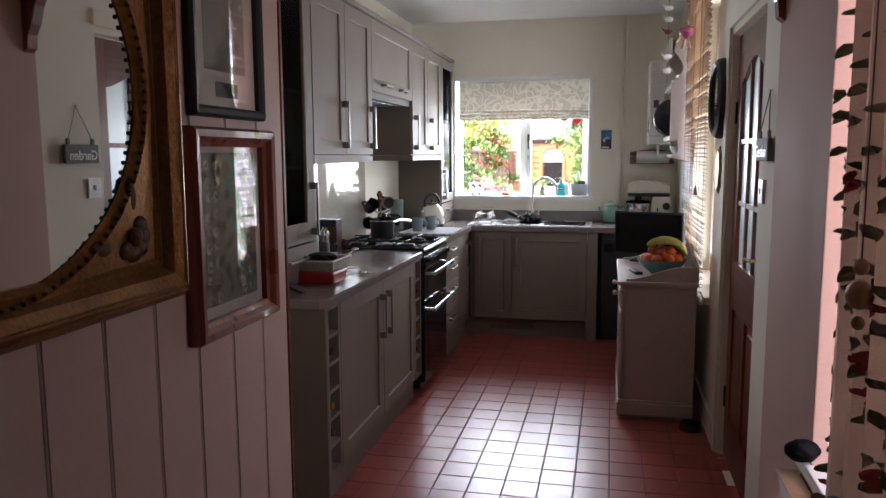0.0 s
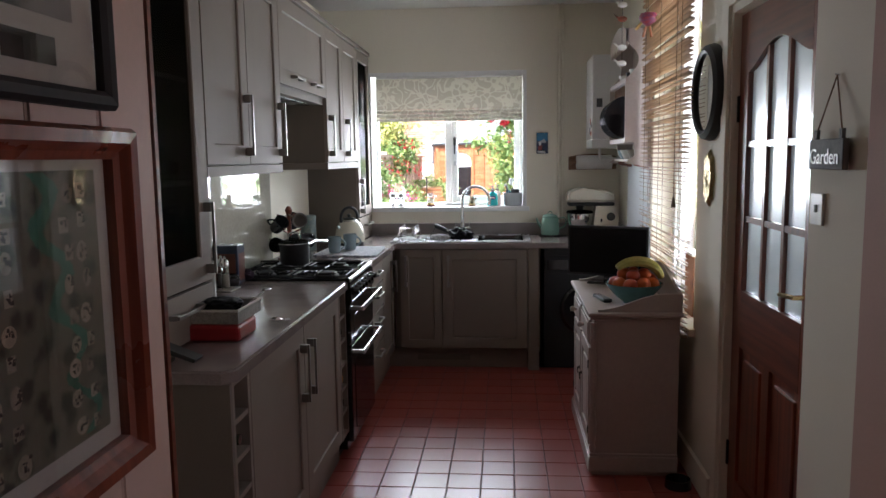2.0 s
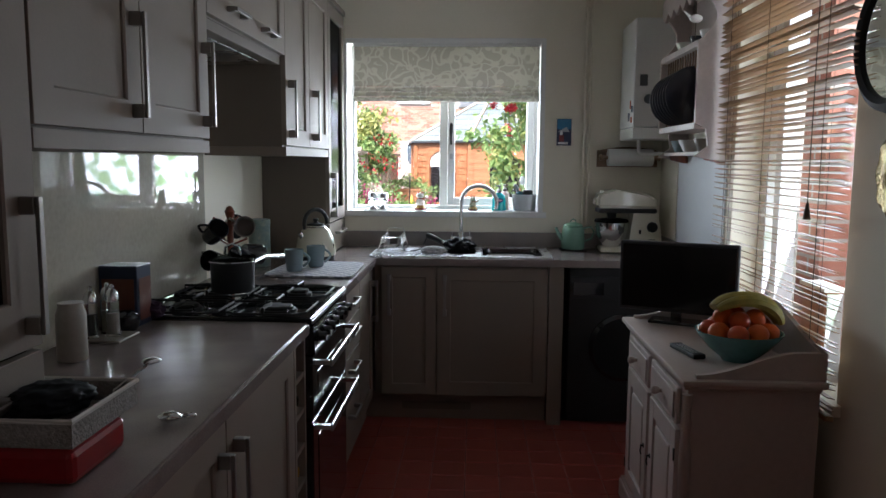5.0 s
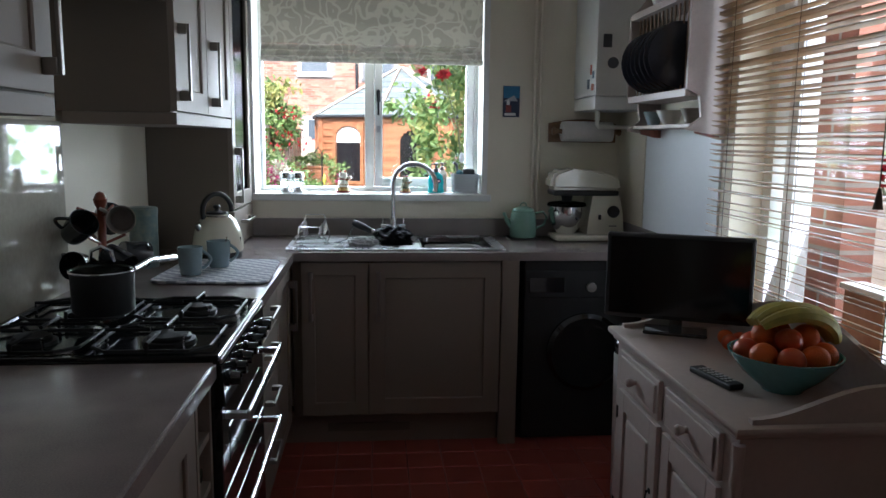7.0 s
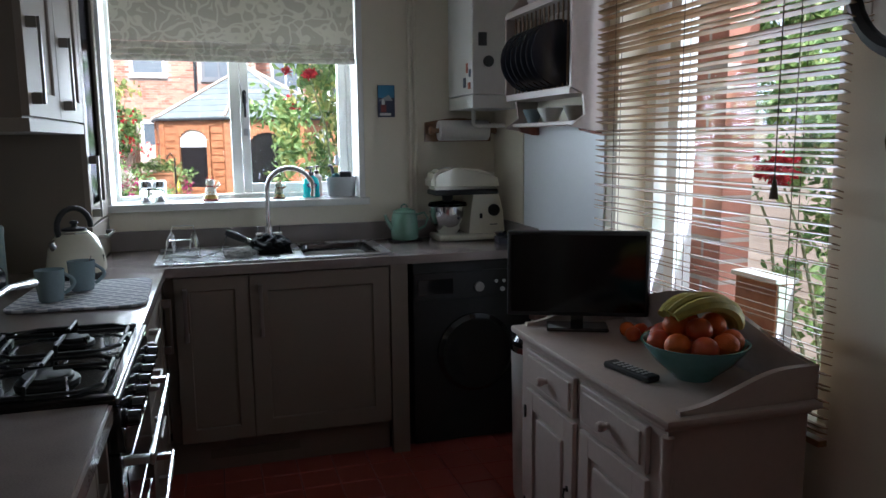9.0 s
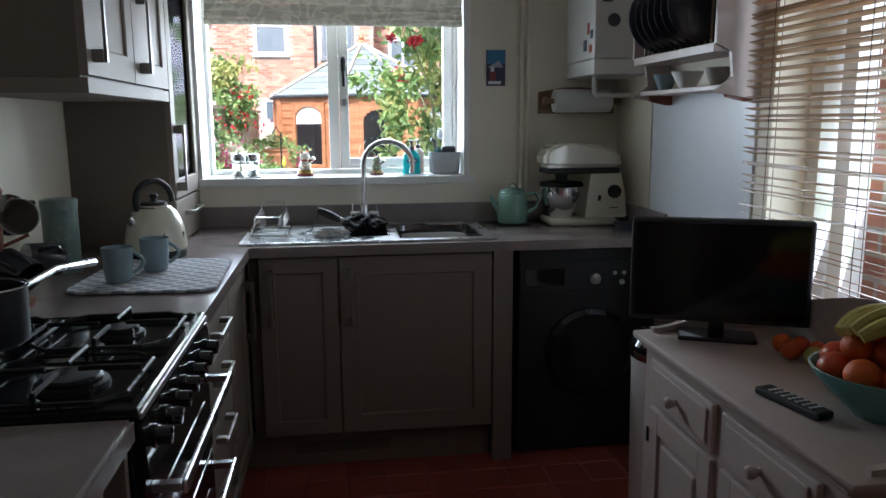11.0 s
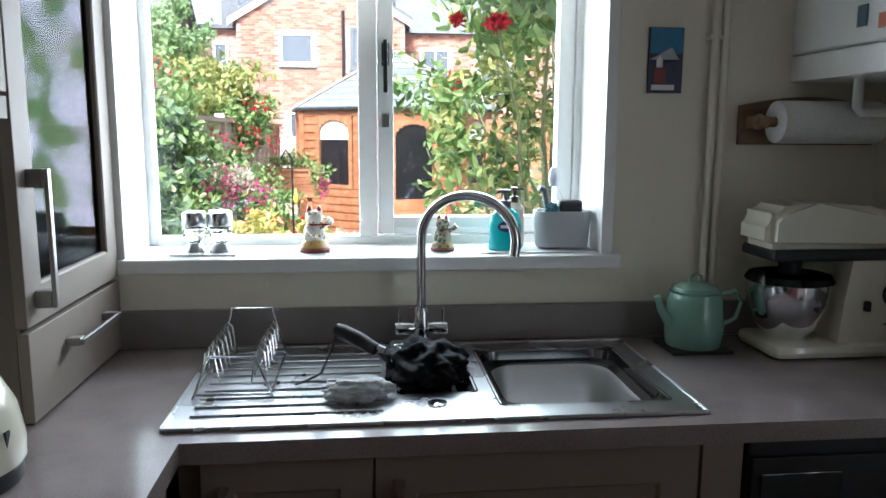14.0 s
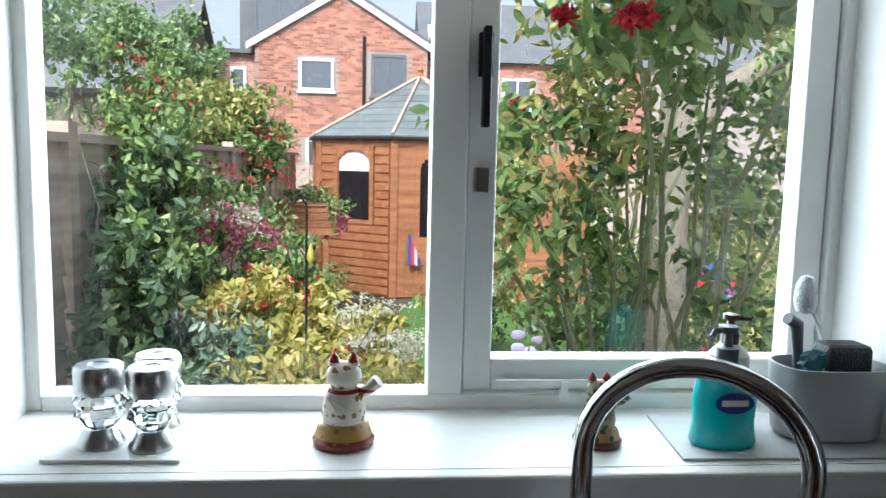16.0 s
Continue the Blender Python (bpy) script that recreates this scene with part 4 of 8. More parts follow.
solid("drying_mat", mtg, mt, "pale padded drying mat with grey oval pattern on the worktop", "mat")
TX, TY = -1.655, 5.17
tr = thing("mug_tree", (TX, TY, 0.911), "dark wooden mug tree loaded with mugs", "mug tree")
part("stand", Geo().lathe((TX, TY, 0.911), [(0.075, 0.0), (0.075, 0.014), (0.015, 0.02), (0.012, 0.10), (0.014, 0.22), (0.011, 0.265), (0.018, 0.278), (0.022, 0.295), (0.012, 0.315), (0.0, 0.32)], 20), "mahogany", tr, smooth=True)
for k in range(6):
    a, z = k * 1.047 + 0.3, 1.06 + 0.09 * (k % 2)
    part("peg", Geo().tube([(TX, TY, z), (TX + 0.07 * math.cos(a), TY + 0.07 * math.sin(a), z + 0.03)], 0.005, 6), "mahogany", tr)
for c, axis, col in (((-1.685, 5.06, 1.125), (0.55, -0.45, 0.45), "mug_dark"), ((-1.575, 5.12, 1.145), (0.25, -0.95, 0.12), "mug_pale"), ((-1.70, 5.10, 1.00), (-0.2, -0.9, 0.2), "mug_dark"),
                     ((-1.585, 5.09, 1.02), (0.75, -0.35, -0.45), "mug_dark"), ((-1.66, 5.26, 1.13), (-0.3, 0.8, 0.3), "mug_dark"), ((-1.58, 5.24, 1.02), (0.6, 0.6, -0.2), "mug_dark")):
    axis = Vector(axis).normalized()
    q = mug((0, 0, 0), "dark stoneware mug hanging on the mug tree" if col == "mug_dark" else "pale brown stoneware mug hanging on the mug tree", col, 0.042, 0.088, 2.6, None, "mugs on the tree")
    q.location = Vector(c) - axis * 0.045
    q.rotation_euler = axis.to_track_quat("Z", "Y").to_euler()
solid("storage_tin", Geo().lathe((-1.66, 5.62, 0.911), [(0.0, 0), (0.052, 0), (0.052, 0.20), (0.054, 0.201), (0.054, 0.225), (0.05, 0.229), (0.0, 0.23)], 28), mat("blue_green_tin", (0.07, 0.15, 0.19), 0.3, vary=0.3, scale=18, tint=(0.30, 0.32, 0.24)), "tall blue-green patterned storage tin on the worktop", "tin", smooth=True)

KX, KY = -1.430, 5.845
kt = thing("kettle", (KX, KY, 0.911), "cream dome kettle with black arched handle on the worktop", "kettle")
M["kettle"] = mat("cream_enamel", (0.72, 0.68, 0.55), 0.16, vary=0.03, coat=0.6)
part("base", Geo().lathe((KX, KY, 0.911), [(0.095, 0), (0.098, 0.006), (0.096, 0.022), (0.088, 0.028), (0, 0.028)], 32), "matt_black", kt, smooth=True)
part("body", Geo().lathe((KX, KY, 0.940), [(0.0, 0), (0.1, 0), (0.104, 0.008), (0.103, 0.035), (0.094, 0.085), (0.073, 0.128), (0.048, 0.15), (0.045, 0.152), (0, 0.152)], 36), "kettle", kt, smooth=True)
part("lid", Geo().lathe((KX, KY, 1.0925), [(0.045, 0), (0.042, 0.008), (0.012, 0.014), (0.009, 0.02), (0.016, 0.028), (0.012, 0.036), (0, 0.038)], 24), "matt_black", kt, smooth=True)
part("band", Geo().lathe((KX, KY, 1.066), [(0.0705, 0.0), (0.0525, 0.021), (0.050, 0.021), (0.068, 0.0)], 32), "chrome", kt, smooth=True)
part("handle", Geo().tube([(KX - 0.05 * math.cos(radians(a)), KY - 0.045 * math.cos(radians(a)), 1.105 + 0.070 * math.sin(radians(a))) for a in range(-25, 206, 21)], 0.0105, 10), "matt_black", kt, smooth=True)
part("spout", Geo().tube([(KX - 0.052, KY - 0.052, 1.025), (KX - 0.068, KY - 0.062, 1.058)], [0.018, 0.014], 12), "chrome", kt, smooth=True)
part("gauge", Geo().box(KX + 0.092, KX + 0.098, KY - 0.03, KY - 0.018, 0.96, 1.0), "matt_black", kt)

# ---- sink, tap, dish rack, umbrella, cloth ----
sk = thing("sink", (-0.68, 6.26, 0.91), "stainless steel bowl-and-a-half sink set in the worktop", "sink")
Z0, Z1 = 0.9105, 0.915
B1 = (-0.565, -0.235, 6.085, 6.445)
B2 = (-0.755, -0.605, 6.165, 6.445)
rim = Geo()
for a, b, c, d in ((SX0, B2[0], SKY0, SKY1), (B2[0], B2[1], SKY0, B2[2]), (B2[0], B2[1], B2[3], SKY1), (B2[1], B1[0], SKY0, SKY1), (B1[0], B1[1], SKY0, B1[2]), (B1[0], B1[1], B1[3], SKY1), (B1[1], SX1, SKY0, SKY1)):
    rim.box(a, b, c, d, Z0, Z1)
rim.box(SX0 - 0.002, SX1 + 0.002, SKY0 - 0.004, SKY0, Z0, Z1 + 0.003, 0.001).box(SX0 - 0.002, SX1 + 0.002, SKY1, SKY1 + 0.004, Z0, Z1 + 0.003, 0.001).box(SX0 - 0.004, SX0, SKY0, SKY1, Z0, Z1 + 0.003).box(SX1, SX1 + 0.004, SKY0, SKY1, Z0, Z1 + 0.003)
part("rim", rim, "steel", sk)
for (a, b, c, d), dep in ((B1, 0.17), (B2, 0.11)):
    g = Geo()
    def ring(x0, x1, y0, y1, rr, z):
        v = []
        for cx, cy, s in ((x1 - rr, y1 - rr, 0), (x0 + rr, y1 - rr, 90), (x0 + rr, y0 + rr, 180), (x1 - rr, y0 + rr, 270)):
            for k in range(7):
                an = radians(s + 15 * k)
                v.append(g.bm.verts.new((cx + rr * math.cos(an), cy + rr * math.sin(an), z)))
        return v
    rings = [ring(a - 0.006, b + 0.006, c - 0.006, d + 0.006, 0.012, Z1 + 0.0006), ring(a + 0.004, b - 0.004, c + 0.004, d - 0.004, 0.05, Z1 - 0.002), ring(a + 0.006, b - 0.006, c + 0.006, d - 0.006, 0.055, Z1 - 0.022), ring(a + 0.026, b - 0.026, c + 0.026, d - 0.026, 0.062, Z1 - 0.030)]
    for r0, r1 in zip(rings, rings[1:]):
        for i in range(len(r0)):
            j = (i + 1) % len(r0)
            g.bm.faces.new((r0[i], r0[j], r1[j], r1[i]))
    part("bowl_rim", g, "dark_reflection_steel", sk, "shining steel rim of the bowl, dark reflection in its colour", smooth=True)
    g = Geo()
    rings = [ring(a + 0.026, b - 0.026, c + 0.026, d - 0.026, 0.062, Z1 - 0.0301), ring(a + 0.032, b - 0.032, c + 0.032, d - 0.032, 0.060, Z1 - 0.04), ring(a + 0.036, b - 0.036, c + 0.036, d - 0.036, 0.055, 0.90 - dep * 0.8), ring(a + 0.06, b - 0.06, c + 0.06, d - 0.06, 0.014, 0.90 - dep)]
    for r0, r1 in zip(rings, rings[1:]):
        for i in range(len(r0)):
            j = (i + 1) % len(r0)
            g.bm.faces.new((r0[i], r0[j], r1[j], r1[i]))
    g.bm.faces.new(rings[-1])
    part("bowl", g, "bowl_steel", sk, smooth=True)
    part("waste", Geo().lathe(((a + b) / 2, (c + d) / 2, 0.901 - dep), [(0.035, 0), (0.033, 0.003), (0.012, 0.001), (0, 0.001)], 20), "chrome", sk, smooth=True)
part("overflow_cap", Geo().lathe((-0.688, 6.103, Z1), [(0.02, 0), (0.019, 0.003), (0, 0.004)], 20), "chrome", sk, smooth=True)
for k in range(9):
    y = 6.075 + k * 0.045
    part("drainer_rib", Geo().box(-1.14, -0.79, y - 0.004, y + 0.004, Z1, Z1 + 0.004, 0.0015), "steel", sk)
tp = thing("tap", (-0.69, 6.475, 0.915), "polished chrome mixer tap with swan neck spout over the sink", "tap")
TX, TY = -0.690, 6.475
part("column", Geo().lathe((TX, TY, 0.915), [(0.028, 0), (0.028, 0.01), (0.020, 0.014), (0.019, 0.085), (0.014, 0.10), (0, 0.10)], 24), "chrome", tp, smooth=True)
DX, DY = 0.104, -0.040
sp = [(TX, TY, 1.0), (TX, TY, 1.10)] + [(TX + DX - DX * math.cos(radians(a)), TY + DY - DY * math.cos(radians(a)), 1.182 + 0.102 * math.sin(radians(a))) for a in range(0, 190, 10)]
sp.append((TX + 2 * DX - 0.003, TY + 2 * DY, 1.150))
part("spout", Geo().tube(sp, 0.0115, 14), "chrome", tp, smooth=True)
part("cross_bar", Geo().lathe((TX - 0.062, TY, 0.965), [(0.0, 0), (0.014, 0), (0.015, 0.003), (0.015, 0.036), (0.012, 0.04), (0.012, 0.084), (0.015, 0.088), (0.015, 0.121), (0.014, 0.124), (0, 0.124)], 16, "X"), "chrome", tp, smooth=True)
for s in (-0.052, 0.052):
    part("lever", Geo().tube([(TX + s, TY, 0.975), (TX + s, TY - 0.004, 1.013)], 0.0032, 8), "chrome", tp, smooth=True)
dk = thing("dish_rack", (-1.08, 6.3, 0.915), "small chrome wire dish rack on the drainer", "dish rack")
wr, x0, x1, y0, y1, zb = 0.0028, -1.15, -1.005, 6.16, 6.44, 0.925
part("base_wire", Geo().tube([(x0, y0, zb), (x1, y0, zb), (x1, y1, zb), (x0, y1, zb)], wr, 6, True).tube([(x0 + 0.02, y0, zb + 0.055), (x0 + 0.02, y1, zb + 0.055)], wr, 6).tube([(x1 - 0.02, y0, zb + 0.055), (x1 - 0.02, y1, zb + 0.055)], wr, 6), "chrome", dk)
for yy in (y0, y1):
    part("foot", Geo().tube([(x0, yy, zb), (x0 - 0.004, yy, 0.9175)], wr, 6).tube([(x1, yy, zb), (x1 + 0.004, yy, 0.9175)], wr, 6), "chrome", dk)
for yy, hh in ((y0, 0.075), (y1, 0.105)):
    part("end_hoop", Geo().tube([(x0, yy, zb), (x0 + 0.028, yy, zb + hh), (x1 - 0.028, yy, zb + hh), (x1, yy, zb)], wr, 6), "chrome", dk)
for k in range(6):
    yy = y0 + 0.035 + k * 0.042
    pts = [(x0 + 0.012, yy, zb + 0.03), (x0 + 0.016, yy + 0.004, zb + 0.072), (x0 + 0.024, yy + 0.006, zb + 0.080), (x0 + 0.032, yy + 0.004, zb + 0.072), (x0 + 0.042, yy, zb + 0.012), (x1 - 0.042, yy, zb + 0.012),
           (x1 - 0.032, yy + 0.004, zb + 0.072), (x1 - 0.024, yy + 0.006, zb + 0.080), (x1 - 0.016, yy + 0.004, zb + 0.072), (x1 - 0.012, yy, zb + 0.03)]
    part("plate_wire", Geo().tube(pts, wr * 0.85, 6), "chrome", dk)


def crumple(name, c, size, seedv, material, label, category, amp=0.35, sub=5, flat=1.0):
    """A heap of folded cloth."""
    g = Geo()
    bmesh.ops.create_icosphere(g.bm, subdivisions=sub, radius=1.0)
    for v in g.bm.verts:
        p = v.co.copy()
        k = noise.ridged_multi_fractal(p * 1.3 + Vector((seedv, 0, 0)), 1.0, 2.0, 4, 1.0, 2.0, noise_basis="PERLIN_ORIGINAL")
        k += 0.35 * abs(noise.noise(p * 4.1 + Vector((0, seedv, 0)))) - 0.25 * abs(noise.noise(p * 7.3 + Vector((0, 0, seedv))))
        q = p * (1 - amp + amp * 0.5 * k)
        v.co = Vector((c[0] + q.x * size[0], c[1] + q.y * size[1], c[2] + max(-1, q.z * flat) * size[2]))
    return solid(name, g, material, label, category, smooth="all")


um = thing("umbrella", (-0.72, 6.28, 0.915), "wet folded black umbrella lying in the small sink bowl", "umbrella")
g = Geo()
bmesh.ops.create_icosphere(g.bm, subdivisions=5, radius=1.0)
for v in g.bm.verts:
    p = v.co.copy()
    k = noise.ridged_multi_fractal(p * 1.6 + Vector((3.1, 0, 0)), 1.0, 2.0, 4, 1.0, 2.0, noise_basis="PERLIN_ORIGINAL")
    k += 0.5 * abs(math.sin(5.0 * math.atan2(p.y, p.x) + 2.0 * p.z)) * (1 - abs(p.z)) - 0.3 * abs(noise.noise(p * 5.2))
    q = p * (0.58 + 0.24 * k)
    v.co = Vector((-0.70 + q.x * 0.10, 6.285 + q.y * 0.12, 0.935 + q.z * 0.065))
M["nylon"] = mat("wet_black_nylon", (0.007, 0.007, 0.009), 0.6, vary=0.2, bump=0.2, grain=40, spec=0.08)
part("canopy", g, "nylon", um, smooth="all")
part("shaft", Geo().tube([(-0.78, 6.30, 0.965), (-0.845, 6.33, 0.985)], 0.007, 8), "chrome", um)
part("handle", Geo().tube([(-0.80, 6.305, 0.965), (-0.83, 6.325, 0.978), (-0.872, 6.345, 0.995), (-0.886, 6.352, 1.001)], [0.013, 0.017, 0.0175, 0.013], 14), "matt_black", um, "black rubber handle", True)
part("wrist_strap", Geo().tube([(-0.885, 6.35, 0.99), (-0.90, 6.31, 0.955), (-0.915, 6.26, 0.93), (-0.95, 6.23, 0.922), (-0.965, 6.22, 0.921)], 0.0028, 6), "matt_black", um)
for k in range(5):
    a = k * 1.25
    part("rib", Geo().tube([(-0.76, 6.30, 0.975), (-0.70 + 0.085 * math.cos(a), 6.285 + 0.095 * math.sin(a), 0.952 + 0.01 * (k % 2))], 0.002, 6), "steel", um)
crumple("dishcloth", (-0.835, 6.14, 0.934), (0.082, 0.046, 0.030), 7.7, mat("grey_cloth", (0.58, 0.59, 0.59), 0.95, vary=0.15, grain=200, bump=0.4), "crumpled wet grey dishcloth on the drainer", "cloth", 0.45)

# ---- things on the window board ----
SZ = 1.1252
tray = solid("coaster_tray", Geo().prism([(-1.294, 6.597), (-1.135, 6.592), (-1.125, 6.70), (-1.285, 6.705)], "Z", SZ, SZ + 0.004), "white", "thin white tray under the glass jars on the window board", "tray")
M["clear"] = refract_mat("clear_cut_glass", (0.95, 0.97, 0.97), 0.0, 1.48)
for k, (x, y) in enumerate(((-1.243, 6.648), (-1.178, 6.638), (-1.192, 6.712))):
    zz = SZ + (0.0042 if k < 2 else 0.0002)
    j = thing("glass_jar", (x, y, zz), "cut glass jar with metal lid on the window board", "jar", "jars on the window board")
    part("foot", Geo().lathe((x, y, zz), [(0.0, 0), (0.028, 0), (0.028, 0.004), (0.017, 0.022), (0, 0.022)], 24), "steel", j, "dull grey metal foot", True)
    g = Geo().lathe((x, y, zz + 0.0225), [(0.0, 0), (0.016, 0), (0.022, 0.006), (0.030, 0.017), (0.025, 0.026), (0.032, 0.034), (0.024, 0.043), (0, 0.043)], 12)
    part("bowl", g, "clear", j)
    part("lid", Geo().lathe((x, y, zz + 0.0658), [(0.0, 0), (0.0285, 0), (0.029, 0.001), (0.029, 0.030), (0.026, 0.034), (0.012, 0.0345), (0.011, 0.033), (0, 0.033)], 28), "steel", j, "brushed metal lid", True)


def lucky_cat(x, y, s, body, label):
    g = Geo()
    z = SZ + 0.001
    g.lathe((x, y, z), [(0, 0), (0.036 * s, 0), (0.037 * s, 0.006 * s), (0.034 * s, 0.009 * s), (0.03 * s, 0.022 * s), (0.025 * s, 0.026 * s), (0, 0.026 * s)], 24)
    g.lathe((x, y, z + 0.022 * s), [(0, 0), (0.024 * s, 0.002 * s), (0.026 * s, 0.015 * s), (0.022 * s, 0.035 * s), (0.016 * s, 0.046 * s), (0, 0.048 * s)], 20)
    g.ball((x, y - 0.002, z + 0.080 * s), 0.019 * s, 1.1, 0.95, 0.92, 16)
    for dx in (-0.011, 0.011):
        g.lathe((x + dx * s, y, z + 0.092 * s), [(0.008 * s, 0), (0.005 * s, 0.010 * s), (0.0, 0.016 * s)], 8)
    g.tube([(x + 0.018 * s, y - 0.004, z + 0.058 * s), (x + 0.030 * s, y - 0.008, z + 0.066 * s), (x + 0.040 * s, y - 0.01, z + 0.076 * s)], [0.007 * s, 0.007 * s, 0.009 * s], 8)
    g.tube([(x - 0.016 * s, y - 0.012 * s, z + 0.055 * s), (x - 0.006 * s, y - 0.026 * s, z + 0.045 * s), (x + 0.004 * s, y - 0.027 * s, z + 0.040 * s)], 0.006 * s, 8)
    m = bpy.data.materials.new(label[:12])
    m.use_nodes = True
    n, l = m.node_tree.nodes, m.node_tree.links
    co, sp, cr = n.new("ShaderNodeTexCoord"), n.new("ShaderNodeSeparateXYZ"), n.new("ShaderNodeValToRGB")
    l.new(co.outputs["Object"], sp.inputs[0])
    mr = n.new("ShaderNodeMapRange")
    mr.inputs["From Min"].default_value, mr.inputs["From Max"].default_value = z, z + 0.11 * s
    l.new(sp.outputs["Z"], mr.inputs["Value"])
    l.new(mr.outputs[0], cr.inputs["Fac"])
    cr.color_ramp.interpolation = "CONSTANT"
    ce = cr.color_ramp.elements
    ce[0].position, ce[0].color = 0.0, (0.22, 0.03, 0.03, 1)
    ce[1].position, ce[1].color = 0.09, (*body[0], 1)
    for pos, c in ((0.24, body[1]), (0.56, (0.30, 0.02, 0.02)), (0.60, body[1]), (0.87, (0.42, 0.03, 0.03))):
        e = ce.new(pos)
        e.color = (*c, 1)
    n["Principled BSDF"].inputs["Roughness"].default_value = 0.25
    vo, vr, mx = n.new("ShaderNodeTexVoronoi"), n.new("ShaderNodeValToRGB"), n.new("ShaderNodeMix")
    vo.inputs["Scale"].default_value = 85 / s
    vr.color_ramp.interpolation = "CONSTANT"
    vr.color_ramp.elements[0].color, vr.color_ramp.elements[1].color = (1, 1, 1, 1), (0, 0, 0, 1)
    vr.color_ramp.elements[1].position = 0.30 + (0.12 if s < 1 else 0)
    mx.data_type = "RGBA"
    mx.inputs["B"].default_value = (0.30, 0.17, 0.05, 1) if s > 1 else (0.05, 0.10, 0.06, 1)
    l.new(co.outputs["Object"], vo.inputs["Vector"])
    l.new(vo.outputs["Distance"], vr.inputs["Fac"])
    l.new(vr.outputs[0], mx.inputs["Factor"])
    l.new(cr.outputs[0], mx.inputs["A"])
    l.new(mx.outputs["Result"], n["Principled BSDF"].inputs["Base Color"])
    return solid("cat_figurine", g, m, label, "figurine", "cat figurines", smooth=True)


lucky_cat(-0.948, 6.655, 1.08, ((0.45, 0.28, 0.08), (0.76, 0.70, 0.60)), "cream and gold waving cat figurine on a red foot")
lucky_cat(-0.622, 6.645, 0.86, ((0.40, 0.26, 0.10), (0.34, 0.30, 0.20)), "small dark gold cat figurine on a red foot")
M["mat_grey"] = mat("pale_grey_silicone", (0.55, 0.55, 0.55), 0.6, vary=0.05)
solid("sink_mat", Geo().prism([(-0.532, 6.582), (-0.235, 6.578), (-0.235, 6.74), (-0.52, 6.742)], "Z", SZ, SZ + 0.003), "mat_grey", "thin pale grey mat under the soap bottles", "mat")
sb = thing("soap_bottle", (-0.462, 6.63, SZ + 0.0035), "turquoise liquid soap bottle with grey pump", "soap bottle")
zb = SZ + 0.0035
part("bottle", Geo().lathe((-0.462, 6.63, zb), [(0.0, 0), (0.041, 0), (0.044, 0.005), (0.040, 0.03), (0.042, 0.06), (0.036, 0.092), (0.014, 0.108), (0, 0.108)], 28, squash=(1.0, 0.62)), mat("turquoise_soap", (0.03, 0.62, 0.66), 0.12, coat=0.5, vary=0.1), sb, smooth=True)
part("label", Geo().lathe((-0.462, 6.6015, zb + 0.062), [(0.0, -0.0005), (0.025, -0.0005), (0.025, 0.0), (0.0, 0.0)], 24, "Y", squash=(1.0, 0.55)), mat("dark_blue_label", (0.02, 0.04, 0.25), 0.3), sb, "dark blue oval label")
part("label_bar", Geo().box(-0.479, -0.445, 6.5995, 6.6008, zb + 0.0585, zb + 0.066), "white", sb)
M["pump"] = mat("grey_plastic", (0.10, 0.11, 0.12), 0.4)
part("pump", Geo().lathe((-0.462, 6.63, zb + 0.1082), [(0.014, 0), (0.014, 0.018), (0.006, 0.02), (0.005, 0.036), (0.012, 0.037), (0.012, 0.046), (0, 0.048)], 18).tube([(-0.462, 6.63, zb + 0.150), (-0.485, 6.62, zb + 0.150), (-0.49, 6.618, zb + 0.143)], 0.0035, 6), "pump", sb, smooth=True)
s2 = thing("lotion_bottle", (-0.425, 6.70, SZ + 0.0035), "pale beige lotion bottle with brown pump", "bottle")
part("bottle", Geo().lathe((-0.425, 6.70, zb), [(0.0, 0), (0.026, 0), (0.027, 0.004), (0.027, 0.10), (0.013, 0.115), (0, 0.115)], 24), mat("pale_beige_plastic", (0.55, 0.45, 0.36), 0.3), s2, smooth=True)
part("pump", Geo().lathe((-0.425, 6.70, zb + 0.1152), [(0.012, 0), (0.012, 0.016), (0.005, 0.018), (0.005, 0.032), (0.011, 0.033), (0.011, 0.04), (0, 0.041)], 16).tube([(-0.425, 6.70, zb + 0.150), (-0.40, 6.692, zb + 0.150)], 0.0032, 6), mat("dark_brown_plastic", (0.07, 0.03, 0.02), 0.3), s2, smooth=True)
cd = thing("sink_caddy", (-0.305, 6.66, SZ + 0.0035), "grey plastic sink caddy holding brushes, pads and cloth", "caddy")
g = Geo()
rings = []
for hw, dw, z in ((0.062, 0.036, 0.0), (0.068, 0.041, 0.005), (0.075, 0.047, 0.098), (0.072, 0.044, 0.098), (0.064, 0.037, 0.012)):
    v = []
    for k in range(28):
        a = 2 * math.pi * k / 28
        c, s = math.cos(a), math.sin(a)
        v.append(g.bm.verts.new((-0.305 + hw * abs(c) ** 0.6 * (1 if c > 0 else -1), 6.66 + dw * abs(s) ** 0.7 * (1 if s > 0 else -1), zb + z)))
    rings.append(v)
for a, b in zip(rings, rings[1:]):
    for i in range(28):
        g.bm.faces.new((a[i], a[(i + 1) % 28], b[(i + 1) % 28], b[i]))
g.bm.faces.new(rings[0])
g.bm.faces.new(rings[-1])
part("tub", g, mat("pale_grey_plastic", (0.42, 0.44, 0.45), 0.4, vary=0.04), cd, smooth=True)
part("scourer", Geo().box(-0.318, -0.255, 6.640, 6.685, zb + 0.03, zb + 0.125, 0.008), mat("steel_wool", (0.05, 0.05, 0.055), 0.5, metal=0.6, vary=0.4, grain=300, bump=0.8), cd, "grey steel wool pad")
